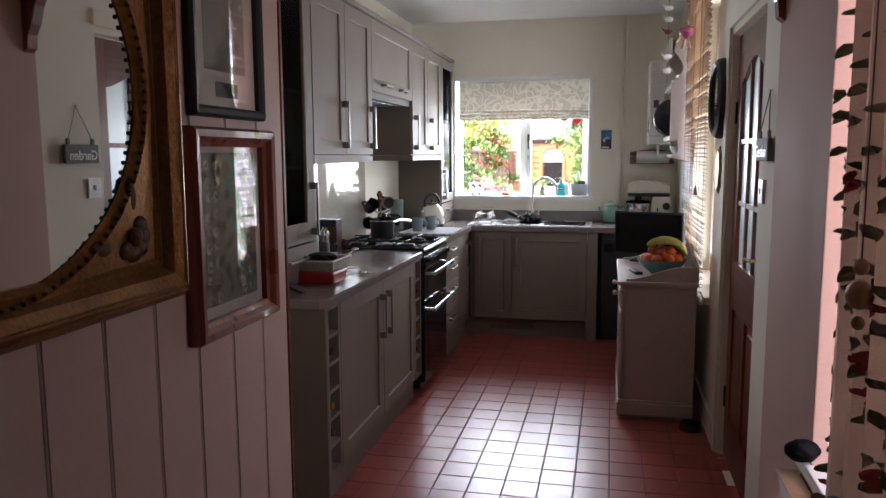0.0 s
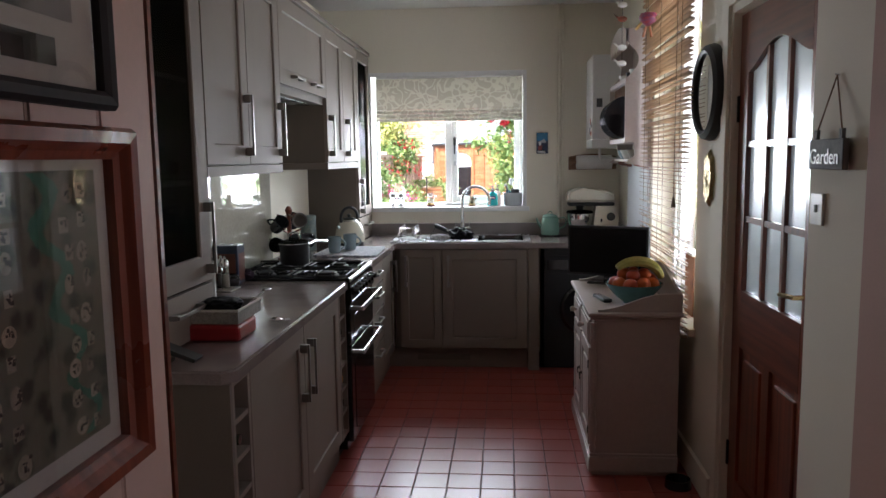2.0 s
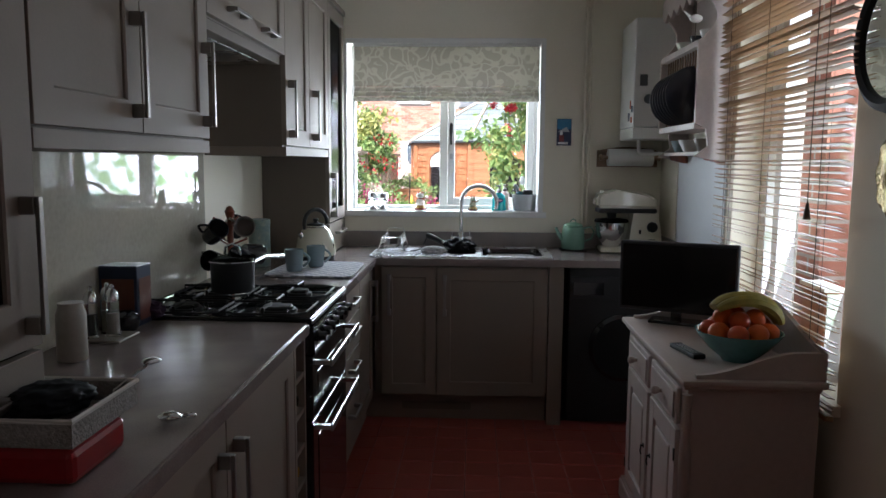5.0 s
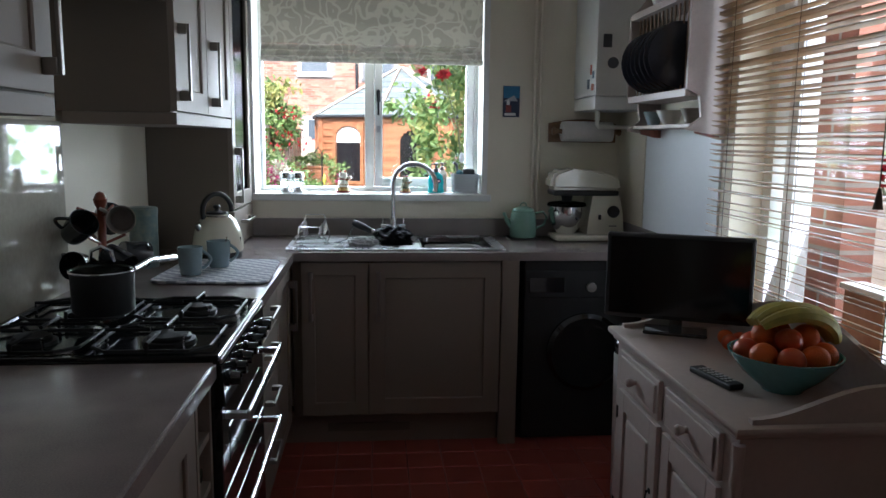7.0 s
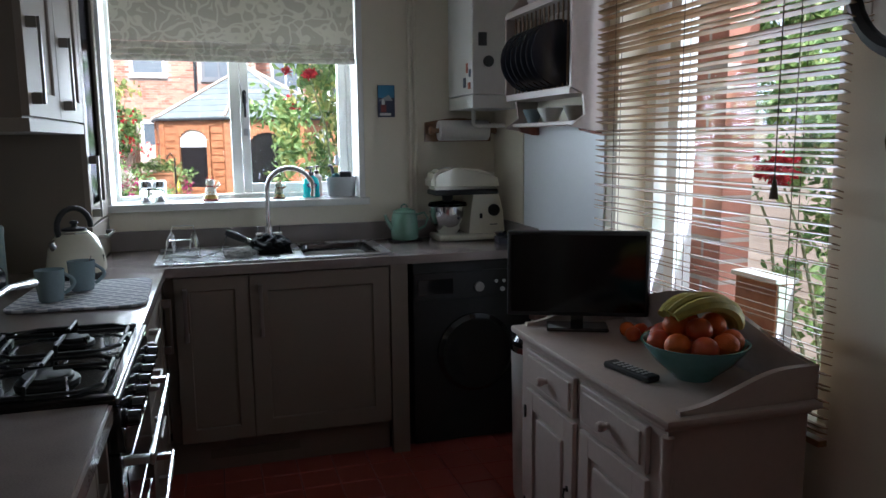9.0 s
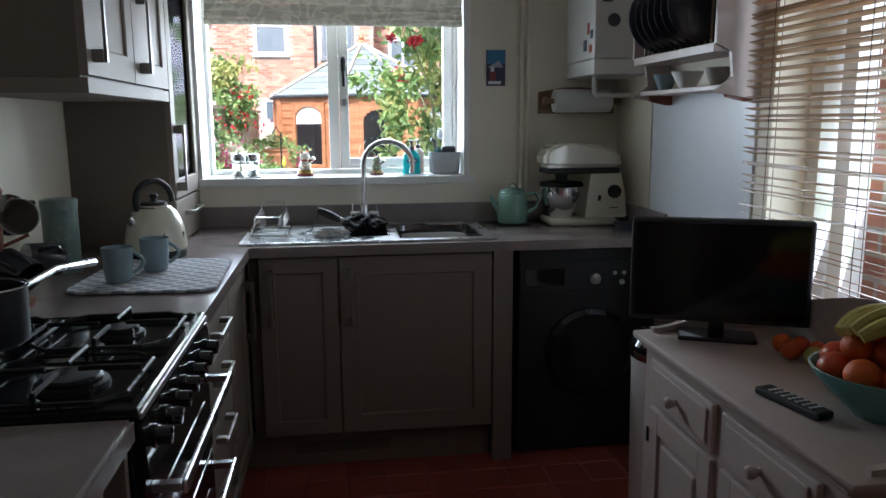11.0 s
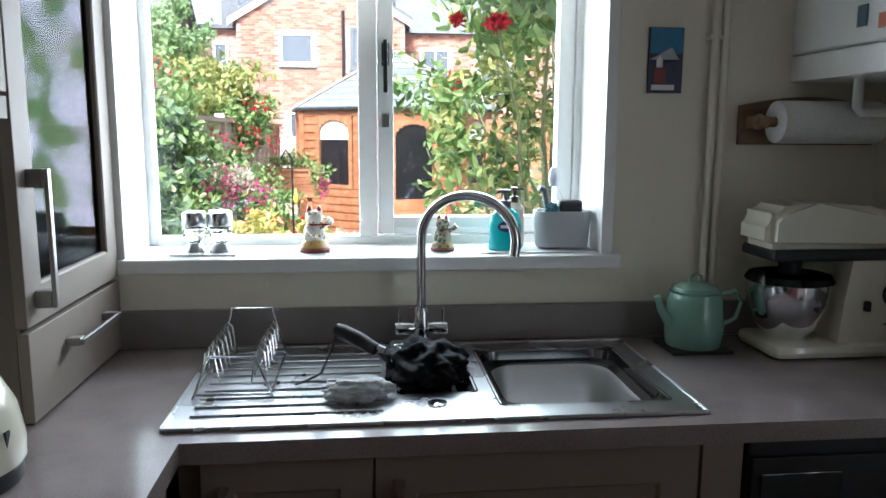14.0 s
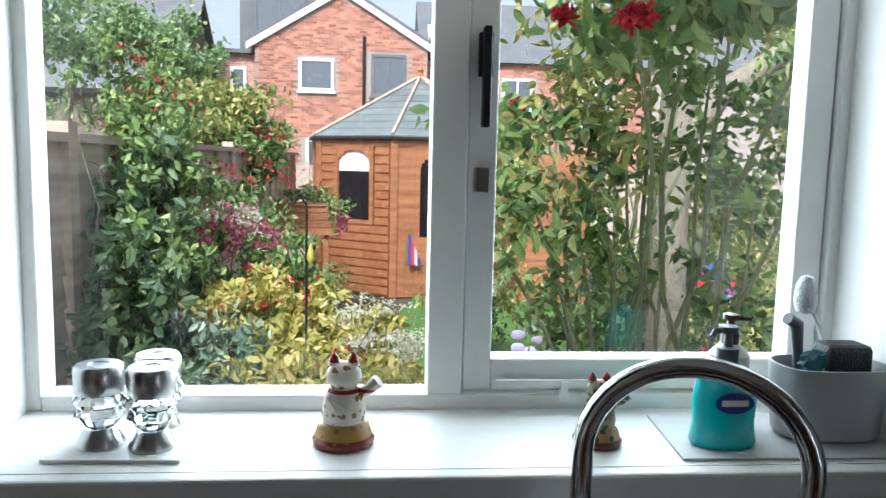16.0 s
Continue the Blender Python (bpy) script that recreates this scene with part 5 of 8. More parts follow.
part("brush", Geo().tube([(-0.335, 6.67, zb + 0.03), (-0.345, 6.67, zb + 0.115), (-0.352, 6.665, zb + 0.15), (-0.368, 6.66, zb + 0.158)], [0.007, 0.007, 0.009, 0.008], 10), "pump", cd, "dark grey hooked brush handle", True)
part("bottle_brush", Geo().tube([(-0.275, 6.68, zb + 0.06), (-0.295, 6.70, zb + 0.13), (-0.31, 6.705, zb + 0.165)], 0.003, 8), "white", cd)
part("bristles", Geo().lathe((-0.317, 6.706, zb + 0.155), [(0.0, 0), (0.012, 0.003), (0.016, 0.02), (0.014, 0.04), (0.008, 0.052), (0, 0.055)], 16), mat("white_bristles", (0.75, 0.77, 0.80), 0.8, grain=400, bump=0.8), cd, "white bristle brush head", True)
g = Geo()
bmesh.ops.create_icosphere(g.bm, subdivisions=3, radius=1.0)
for v in g.bm.verts:
    p = v.co.copy()
    k = noise.noise(p * 2.2) * 0.4 + 0.8
    v.co = Vector((-0.335 + p.x * k * 0.022, 6.645 + p.y * k * 0.016, zb + 0.104 + p.z * k * 0.018))
part("pad", g, mat("teal_cloth", (0.05, 0.14, 0.17), 0.9, bump=0.5), cd, "crumpled teal cloth pad", True)

# ---- teapot, mixer, strainer ----
te = thing("teapot", (-0.04, 6.44, 0.92), "sage green enamel teapot on a black trivet", "teapot")
solid("trivet", Geo().box(-0.105, 0.045, 6.375, 6.505, 0.9102, 0.9185, 0.003), "iron", "black square trivet on the worktop", "trivet")
M["sage"] = mat("sage_green_enamel", (0.20, 0.36, 0.28), 0.22, vary=0.06, coat=0.4)
part("pot", Geo().lathe((-0.03, 6.44, 0.919), [(0.0, 0), (0.062, 0), (0.068, 0.008), (0.070, 0.05), (0.064, 0.115), (0.058, 0.13), (0.060, 0.134), (0, 0.134)], 32), "sage", te, smooth=True)
part("lid", Geo().lathe((-0.03, 6.44, 1.0535), [(0.058, 0), (0.054, 0.010), (0.03, 0.020), (0, 0.024)], 28).tube([(-0.046, 6.44, 1.072), (-0.043, 6.44, 1.088), (-0.03, 6.44, 1.094), (-0.017, 6.44, 1.088), (-0.014, 6.44, 1.072)], 0.004, 8), "sage", te, smooth=True)
part("spout", Geo().tube([(-0.093, 6.43, 0.975), (-0.118, 6.425, 1.01), (-0.132, 6.422, 1.045)], [0.014, 0.010, 0.008], 10), "sage", te, smooth=True)
part("handle", Geo().tube([(0.032, 6.445, 1.04), (0.075, 6.45, 1.048), (0.095, 6.452, 1.02), (0.080, 6.45, 0.98), (0.038, 6.445, 0.962)], 0.006, 10), "sage", te, smooth=True)

mx_ = thing("stand_mixer", (0.29, 6.40, 0.911), "cream stand mixer with steel bowl on the worktop", "mixer")
part("base", Geo().box(0.11, 0.47, 6.31, 6.50, 0.911, 0.945, 0.016), "kettle", mx_, smooth=True)
part("column", Geo().prism([(0.275, 0.9455), (0.465, 0.9455), (0.455, 1.05), (0.43, 1.155), (0.30, 1.155), (0.285, 1.05)], "Y", 6.335, 6.475), "kettle", mx_, smooth=True)
g = Geo().prism([(0.085, 1.165), (0.44, 1.158), (0.445, 1.20), (0.43, 1.235), (0.36, 1.262), (0.20, 1.272), (0.11, 1.262), (0.085, 1.235)], "Y", 6.33, 6.48)
bmesh.ops.bevel(g.bm, geom=list(g.bm.edges), offset=0.02, segments=3, affect="EDGES")
part("head", g, "kettle", mx_, smooth=True)
part("trim", Geo().box(0.10, 0.43, 6.328, 6.482, 1.138, 1.1645, 0.008), "matt_black", mx_, "black plastic trim under the head")
part("beater_shaft", Geo().lathe((0.185, 6.405, 1.095), [(0.0, 0), (0.022, 0), (0.03, 0.043), (0, 0.043)], 20), "matt_black", mx_, smooth=True)
part("bowl", Geo().lathe((0.185, 6.405, 0.9455), [(0.0, 0), (0.045, 0), (0.05, 0.008), (0.082, 0.045), (0.094, 0.09), (0.096, 0.135), (0.099, 0.137), (0.093, 0.135), (0.09, 0.09), (0.07, 0.04), (0, 0.02)], 36), "chrome", mx_, "polished steel mixing bowl", True)
part("splash_guard", Geo().lathe((0.185, 6.405, 1.083), [(0.098, 0), (0.09, 0.014), (0.05, 0.02), (0.05, 0.022), (0.092, 0.016), (0.1, 0.002)], 32), "dark_glass", mx_, "clear splash guard", True)
part("speed_knob", Geo().lathe((0.405, 6.3345, 1.06), [(0.0, 0.0), (0.03, 0.0), (0.03, -0.012), (0.026, -0.02), (0, -0.021)], 24, "Y"), "matt_black", mx_, "black speed knob", True)
part("lock_lever", Geo().box(0.33, 0.342, 6.320, 6.3345, 1.02, 1.045, 0.003), "matt_black", mx_)
part("badge_bar", Geo().box(0.385, 0.425, 6.3335, 6.3348, 0.985, 0.99), "pump", mx_)
st = thing("washing_up_tub", (0.43, 6.22, 0.911), "dark blue tub with a wire tea strainer on the worktop", "tub")
part("tub", Geo().prism([(0.37, 6.17), (0.47, 6.15), (0.478, 6.25), (0.385, 6.27)], "Z", 0.9105, 0.938), mat("dark_blue_plastic", (0.06, 0.07, 0.11), 0.35), st)
part("strainer", Geo().lathe((0.40, 6.22, 0.942), [(0.0, 0.0), (0.02, 0.004), (0.034, 0.02), (0.036, 0.021), (0.02, 0.002)], 24).tube([(0.43, 6.20, 0.96), (0.49, 6.12, 0.945)], 0.0028, 6), "chrome", st, "steel tea strainer", True)

# ---- washing machine, bin, towel ----
wm = thing("washing_machine", (0.2, 6.3, 0), "black washing machine under the worktop", "washing machine")
part("body", Geo().box(-0.095, 0.485, 6.035, 6.52, 0.01, 0.86, 0.004), "matt_black", wm)
part("control_panel", Geo().box(-0.093, 0.483, 6.022, 6.0345, 0.690, 0.815, 0.003), "matt_black", wm)
part("drawer", Geo().box(-0.075, 0.09, 6.017, 6.0215, 0.715, 0.785, 0.002), "black", wm)
part("dial", Geo().lathe((0.215, 6.0215, 0.740), [(0.0, 0.0), (0.023, 0.0), (0.022, -0.016), (0.0, -0.018)], 24, "Y"), "handle", wm, "grey metal dial", True)
for k in range(4):
    part("button", Geo().lathe((0.30 + 0.038 * k, 6.0215, 0.760), [(0.0, 0), (0.008, 0), (0.008, -0.006), (0, -0.006)], 12, "Y"), "steel", wm)
for k in range(2):
    part("small_dial", Geo().lathe((0.33 + 0.06 * k, 6.0215, 0.722), [(0.0, 0), (0.011, 0), (0.010, -0.010), (0, -0.010)], 16, "Y"), "steel", wm, "", True)
wd = part("door", Geo().lathe((0.20, 6.034, 0.43), [(0.125, 0.0), (0.185, 0.0), (0.185, -0.018), (0.165, -0.032), (0.125, -0.026)], 40, "Y"), "black", wm, "", True)
part("glass", Geo().lathe((0.20, 6.034, 0.43), [(0.124, -0.004), (0.124, -0.015), (0.08, -0.002), (0, 0.0)], 32, "Y"), "black", wd, "dark curved door glass", True)
bn = thing("pedal_bin", (0.26, 5.42, 0), "white pedal bin with black lid beside the sideboard", "bin")
part("bucket", Geo().lathe((0.26, 5.42, 0.001), [(0.0, 0), (0.105, 0), (0.108, 0.01), (0.118, 0.60), (0.0, 0.60)], 32), "white", bn, smooth=True)
part("rim", Geo().lathe((0.26, 5.42, 0.602), [(0.119, 0.0), (0.122, 0.004), (0.122, 0.03), (0.118, 0.034)], 32), "chrome", bn, smooth=True)
part("lid", Geo().lathe((0.26, 5.42, 0.628), [(0.122, 0), (0.124, 0.02), (0.10, 0.055), (0.04, 0.07), (0, 0.072)], 32), "black", bn, "black domed lid", True)
g = Geo()
vs = []
for i in range(13):
    row = []
    for j in range(9):
        u, v = i / 12, j / 8
        row.append(g.bm.verts.new((0.462 + 0.02 * math.sin(u * 16) * (0.3 + v), 5.955 - 0.15 * (u - 0.5) * (0.15 + v) - 0.03 * v, 0.885 - v * (0.26 + 0.05 * math.sin(u * 3.1)))))
    vs.append(row)
for i in range(12):
    for j in range(8):
        g.bm.faces.new((vs[i][j], vs[i + 1][j], vs[i + 1][j + 1], vs[i][j + 1]))
bmesh.ops.solidify(g.bm, geom=g.bm.faces[:], thickness=0.004)
tw = thing("tea_towel", (0.47, 5.95, 0.89), "dusty pink tea towel hanging from a hook by the worktop", "towel")
part("cloth", g, mat("dusty_pink_cloth", (0.42, 0.24, 0.21), 0.95, vary=0.1, grain=250, bump=0.3), tw, smooth=True)
part("hook", Geo().tube([(0.497, 5.95, 0.90), (0.468, 5.95, 0.895), (0.462, 5.95, 0.905)], 0.003, 6), "chrome", tw)

# ---- sink wall: postcard, pipes, boiler, roll holder, white panel ----
pc = thing("postcard", (-0.083, BY, 1.6), "small picture of a white chapel, pinned to the wall", "picture")
part("card", Geo().box(-0.126, -0.040, BY - 0.010, BY - 0.001, 1.525, 1.682), mat("dark_navy_print", (0.03, 0.04, 0.09), 0.4), pc)
part("sky", Geo().box(-0.124, -0.042, BY - 0.0112, BY - 0.0102, 1.62, 1.68), mat("blue_print", (0.04, 0.22, 0.42), 0.4), pc)
part("hill", Geo().prism([(-0.124, 1.605), (-0.05, 1.605), (-0.07, 1.635), (-0.10, 1.618)], "Y", BY - 0.0124, BY - 0.0113), mat("pale_print", (0.45, 0.47, 0.50), 0.5), pc)
part("chapel", Geo().box(-0.112, -0.084, BY - 0.0124, BY - 0.0102, 1.548, 1.585), mat("red_print", (0.28, 0.05, 0.05), 0.4), pc)
part("tower", Geo().prism([(-0.108, 1.586), (-0.092, 1.586), (-0.092, 1.603), (-0.10, 1.615), (-0.108, 1.603)], "Y", BY - 0.0136, BY - 0.0125), "white", pc)
part("wall", Geo().box(-0.118, -0.06, BY - 0.0124, BY - 0.0102, 1.532, 1.545), "white", pc)
for x in (0.036, 0.062):
    structure("pipe", Geo().tube([(x, BY - 0.022, 1.0), (x, BY - 0.022, CEIL)], 0.0095, 10), "cream", "cream painted pipe up the kitchen wall", True)
structure("pipe_clip", Geo().box(0.02, 0.078, BY - 0.028, BY, 1.655, 1.665, 0.002), "cream", "small painted clip of the wall pipes")
bo = thing("boiler", (0.37, 6.38, 1.55), "white wall boiler with magnets on its side", "boiler")
part("case", Geo().box(0.245, 0.497, 6.19, BY - 0.001, 1.62, 2.20, 0.006), "white", bo)
part("base_cover", Geo().box(0.247, 0.497, 6.195, BY - 0.001, 1.555, 1.617, 0.004), "white", bo)
for y, z, c, w, h in ((6.22, 1.70, (0.05, 0.10, 0.16), 0.022, 0.034), (6.262, 1.72, (0.55, 0.12, 0.06), 0.018, 0.045), (6.23, 1.645, (0.55, 0.14, 0.07), 0.03, 0.03), (6.30, 1.655, (0.10, 0.14, 0.20), 0.03, 0.045)):
    part("magnet", Geo().box(0.2405, 0.2445, y - w / 2, y + w / 2, z, z + h), mat("magnet_print", c, 0.4), bo, "small coloured fridge magnet")
part("dial", Geo().lathe((0.325, 6.19, 1.77), [(0.0, -0.005), (0.026, -0.005), (0.026, 0.0), (0, 0)], 24, "Y"), "pump", bo, "dark round dial")
part("plaque", Geo().box(0.275, 0.315, 6.184, 6.189, 1.84, 1.90), "pump", bo)
structure("pipe", Geo().tube([(0.33, 6.42, 1.555), (0.33, 6.42, 1.49), (0.34, 6.42, 1.478), (0.498, 6.42, 1.478)], 0.011, 10), "white", "white painted pipe under the boiler", True)
kr = thing("kitchen_roll_holder", (0.29, BY, 1.45), "wooden kitchen roll holder on the wall with paper roll", "roll holder")
kp = [(0.115, 1.40)] + [(0.115 + 0.355 * k / 12, 1.497 + 0.022 * math.sin(math.pi * k / 12)) for k in range(13)] + [(0.47, 1.40)]
M["pine"] = wood_mat("dark_pine", (0.26, 0.15, 0.08), (0.16, 0.085, 0.045), 0.45, "X")
part("back_board", Geo().prism(kp, "Y", BY - 0.018, BY - 0.001), "pine", kr)
part("rod", Geo().lathe((0.115, 6.48, 1.455), [(0.0, 0), (0.018, 0.002), (0.02, 0.012), (0.012, 0.02), (0.012, 0.34), (0.02, 0.345), (0.018, 0.356), (0, 0.358)], 16, "X"), "pine", kr, "turned wooden rod", True)
part("bracket", Geo().box(0.128, 0.14, 6.462, BY - 0.018, 1.44, 1.47, 0.003), "pine", kr)
part("bracket", Geo().box(0.445, 0.457, 6.462, BY - 0.018, 1.44, 1.47, 0.003), "pine", kr)
part("paper_roll", Geo().lathe((0.165, 6.48, 1.455), [(0.02, 0), (0.05, 0.001), (0.051, 0.01), (0.051, 0.25), (0.05, 0.259), (0.02, 0.26)], 32, "X"), mat("white_paper", (0.75, 0.75, 0.74), 0.9, grain=150, bump=0.3), kr, "white paper roll", True)
structure("wall_panel", Geo().box(RX - 0.008, RX, 5.38, 6.155, 0.86, 1.47, 0.001), mat("white_blue_panel", (0.76, 0.79, 0.82), 0.35, vary=0.03), "smooth bluish-white wall panel beside the worktop")
structure("trim", Geo().box(RX - 0.012, RX - 0.0, 6.158, 6.172, 1.001, 1.47), "cream", "thin upright trim at the panel's edge")

# ---- plate rack on the garden side wall ----
rk = thing("plate_rack", (0.42, 5.7, 1.45), "greige painted plate rack with shelf, cups and scalloped top", "plate rack")
RF, RY0, RY1 = 0.345, 5.37, 6.03
pts = [(RF, 1.455), (RX - 0.001, 1.43), (RX - 0.001, 2.24), (RF, 2.24), (RF, 2.19)] + [(RF + 0.075 * math.sin(math.pi * k / 10), 2.17 - 0.22 * k / 10) for k in range(11)] + [(RF, 1.60), (RF + 0.05, 1.575), (RF + 0.06, 1.50)]
part("side", Geo().prism(pts, "Y", RY0, RY0 + 0.016), "sideboard", rk)
part("side", Geo().prism(pts, "Y", RY1 - 0.016, RY1), "sideboard", rk)
part("back", Geo().box(RX - 0.009, RX - 0.001, RY0 + 0.016, RY1 - 0.016, 1.60, 2.22), "sideboard", rk)
for z in (1.575, 1.93):
    part("shelf", Geo().box(RF, RX - 0.009, RY0 + 0.016, RY1 - 0.016, z, z + 0.028, 0.002), "sideboard", rk)
part("lower_shelf", Geo().box(RF + 0.03, RX - 0.001, RY0 + 0.016, RY1 - 0.016, 1.462, 1.477, 0.002), "sideboard", rk)
for y0_ in (RY0 + 0.03, RY1 - 0.05):
    part("bracket", Geo().prism([(RX - 0.001, 1.461), (RF + 0.05, 1.461), (RF + 0.06, 1.44), (RX - 0.03, 1.425), (RX - 0.001, 1.425)], "Y", y0_, y0_ + 0.018), "mahogany", rk, "dark brown wooden bracket")
crown = [(RY0, 2.24)] + [(RY0 + (RY1 - RY0) * k / 24, 2.235 + 0.05 * math.sin(math.pi * k / 24)) for k in range(25)] + [(RY1, 2.24)] + [(RY1 - (RY1 - RY0) * k / 24, 2.15 + 0.02 * math.cos(k * math.pi / 2)) for k in range(25)]
part("scalloped_top", Geo().prism(crown, "X", RF, RF + 0.014), "sideboard", rk)
for k in range(14):
    y = RY0 + 0.05 + k * (RY1 - RY0 - 0.1) / 13
    part("dowel", Geo().tube([(RF + 0.03, y, 1.603), (RF + 0.03, y, 1.93)], 0.004, 6), "pine", rk)
for k in range(7):
    y = RY0 + 0.12 + k * 0.058
    solid("dinner_plate", Geo().lathe((RX - 0.13 + 0.002 * k, y, 1.735), [(0.0, 0), (0.08, 0.002), (0.124, 0.016), (0.126, 0.020), (0.08, 0.007), (0, 0.005)], 32, "Y"), mat("navy_glaze", (0.025, 0.03, 0.045), 0.15, coat=0.5) if k == 0 else bpy.data.materials["navy_glaze"], "dark navy dinner plate in the plate rack", "plate", "plates in the rack", smooth=True)
for k, (y, z, c, r) in enumerate(((5.50, 1.478, "mug_pale", 0.045), (5.72, 1.478, "white", 0.055), (5.90, 1.478, "mug_blue", 0.045), (5.50, 1.959, "white", 0.04), (5.68, 1.959, "mug_dark", 0.035), (5.88, 1.959, "white", 0.045))):
    solid("bowl" if k < 3 else "teacup", Geo().lathe((0.425, y, z), [(0.0, 0), (r * 0.5, 0), (r * 0.55, 0.006), (r * 0.95, 0.05), (r, 0.058), (r * 0.92, 0.055), (r * 0.5, 0.01), (0, 0.009)], 24), c, "small glazed bowl on the rack shelf" if k < 3 else "teacup on the upper rack shelf", "bowl" if k < 3 else "cup", smooth=True)
mb = thing("hanging_ornament", (0.40, 5.0, 2.6), "painted wooden figure ornament on a string under the ceiling", "ornament")
part("string", Geo().tube([(0.40, 5.0, 2.262), (0.40, 5.0, CEIL)], 0.0015, 5), "cord", mb)
part("balloon", Geo().lathe((0.40, 5.0, 2.185), [(0.0, 0), (0.015, 0.006), (0.042, 0.025), (0.05, 0.045), (0.04, 0.068), (0.0, 0.078)], 20), mat("red_paint", (0.42, 0.04, 0.03), 0.4, vary=0.3, scale=40, tint=(0.10, 0.08, 0.20)), mb, "red painted body", True)
part("arm", Geo().tube([(0.43, 5.0, 2.21), (0.47, 5.0, 2.19)], 0.008, 8).tube([(0.37, 5.0, 2.21), (0.335, 5.0, 2.17)], 0.008, 8), mat("yellow_paint", (0.5, 0.3, 0.08), 0.4), mb, "yellow painted arms", True)
part("leg", Geo().tube([(0.39, 5.0, 2.185), (0.375, 5.0, 2.13)], 0.007, 8).tube([(0.41, 5.0, 2.185), (0.42, 5.0, 2.13)], 0.007, 8), mat("orange_paint", (0.45, 0.16, 0.08), 0.4), mb, "orange painted legs", True)
m3 = thing("hanging_ornament", (0.31, 5.3, 2.6), "white and brown bird ornament chain under the ceiling", "ornament")
part("string", Geo().tube([(0.31, 5.3, 1.95), (0.31, 5.3, CEIL)], 0.0015, 5), "cord", m3)
for k, z in enumerate((2.52, 2.43, 2.36, 2.28, 2.12, 2.03)):
    part("bird", Geo().ball((0.31, 5.3, z), 0.022, 1.3, 0.6, 0.8, 10).prism([(0.28, z + 0.005), (0.26, z + 0.03), (0.295, z + 0.008)], "Y", 5.297, 5.303), "white" if k % 3 else "mahogany", m3, "white painted bird" if k % 3 else "brown painted bird", True)

# ---- round mirror, brass plate, sign, switch ----
rm = thing("round_mirror", (RX, 4.05, 1.755), "round wall mirror in a wide black frame", "mirror")
part("frame", Geo().lathe((RX - 0.001, 4.05, 1.755), [(0.155, -0.02), (0.158, -0.042), (0.172, -0.05), (0.192, -0.038), (0.2, -0.012), (0.198, 0.0), (0.155, 0.0)], 40, "X"), "matt_black", rm, smooth=True)
part("glass", Geo().lathe((RX - 0.030, 4.05, 1.755), [(0.0, -0.004), (0.157, -0.004), (0.157, 0.0), (0, 0)], 40, "X"), "mirror", rm, "mirror glass")
M["brass"] = mat("embossed_brass", (0.50, 0.38, 0.18), 0.3, metal=1.0, vary=0.4, scale=30, grain=90, bump=1.0)
g = Geo()
prof = [(0.0, -0.024), (0.3, -0.018), (0.6, -0.012), (0.85, -0.016), (1.0, -0.006), (1.0, -0.001), (0.0, -0.001)]
rings = []
for r, h in prof:
    rings.append([g.bm.verts.new((RX + h, 4.065 + 0.066 * r * (1 + 0.07 * math.cos(8 * a)) * math.cos(a), 1.40 + 0.112 * r * (1 + 0.07 * math.cos(8 * a)) * math.sin(a))) for a in [2 * math.pi * k / 48 for k in range(48)]])
for a, b in zip(rings, rings[1:]):
    for i in range(48):
        g.bm.faces.new((a[i], a[(i + 1) % 48], b[(i + 1) % 48], b[i]))
solid("brass_wall_plate", g, "brass", "embossed oval brass wall plate below the round mirror", "wall plate", smooth=True)
sg = thing("garden_sign", (RX, 2.86, 1.49), "grey wooden sign hanging from rustic cord beside the door", "sign")
M["sign"] = mat("grey_wood_sign", (0.17, 0.17, 0.165), 0.7, vary=0.2, grain=60, bump=0.4)
part("board", Geo().box(RX - 0.028, RX - 0.012, 2.755, 2.965, 1.455, 1.535, 0.003).box(RX - 0.024, RX - 0.014, 2.775, 2.79, 1.535, 1.56).box(RX - 0.024, RX - 0.014, 2.93, 2.945, 1.535, 1.56), "sign", sg)
part("cord", Geo().tube([(RX - 0.02, 2.782, 1.55), (RX - 0.006, 2.86, 1.70), (RX - 0.02, 2.938, 1.55)], 0.0022, 6), "pine", sg)
part("nail", Geo().tube([(RX, 2.86, 1.70), (RX - 0.012, 2.86, 1.702)], 0.002, 6), "steel", sg)


def letters(txt, size, place, rot, material, parent, name="lettering", depth=0.0008):
    cu = bpy.data.curves.new(name, "FONT")
    cu.body, cu.size, cu.extrude, cu.align_x, cu.align_y = txt, size, depth, "CENTER", "CENTER"
    tmp = bpy.data.objects.new(name, cu)
    scene.collection.objects.link(tmp)
    bpy.context.view_layer.update()
    me = bpy.data.meshes.new_from_object(tmp)
    bpy.data.objects.remove(tmp)
    ob = new(name, me)
    me.materials.clear()
    me.materials.append(M[material] if isinstance(material, str) else material)
    ob.parent = parent
    ob.location = Vector(place) - parent.location
    ob.rotation_euler = [radians(a) for a in rot]
    return ob


letters("Garden", 0.058, (RX - 0.0295, 2.865, 1.487), (90, 0, -90), "white", sg)
lsw = thing("light_switch", (RX, 2.95, 1.345), "white square light switch on the wall", "light switch")
part("plate", Geo().box(RX - 0.009, RX - 0.0005, 2.91, 2.99, 1.30, 1.388, 0.002), "white", lsw)
part("rocker", Geo().box(RX - 0.013, RX - 0.009, 2.943, 2.955, 1.335, 1.356, 0.001), "pump", lsw)

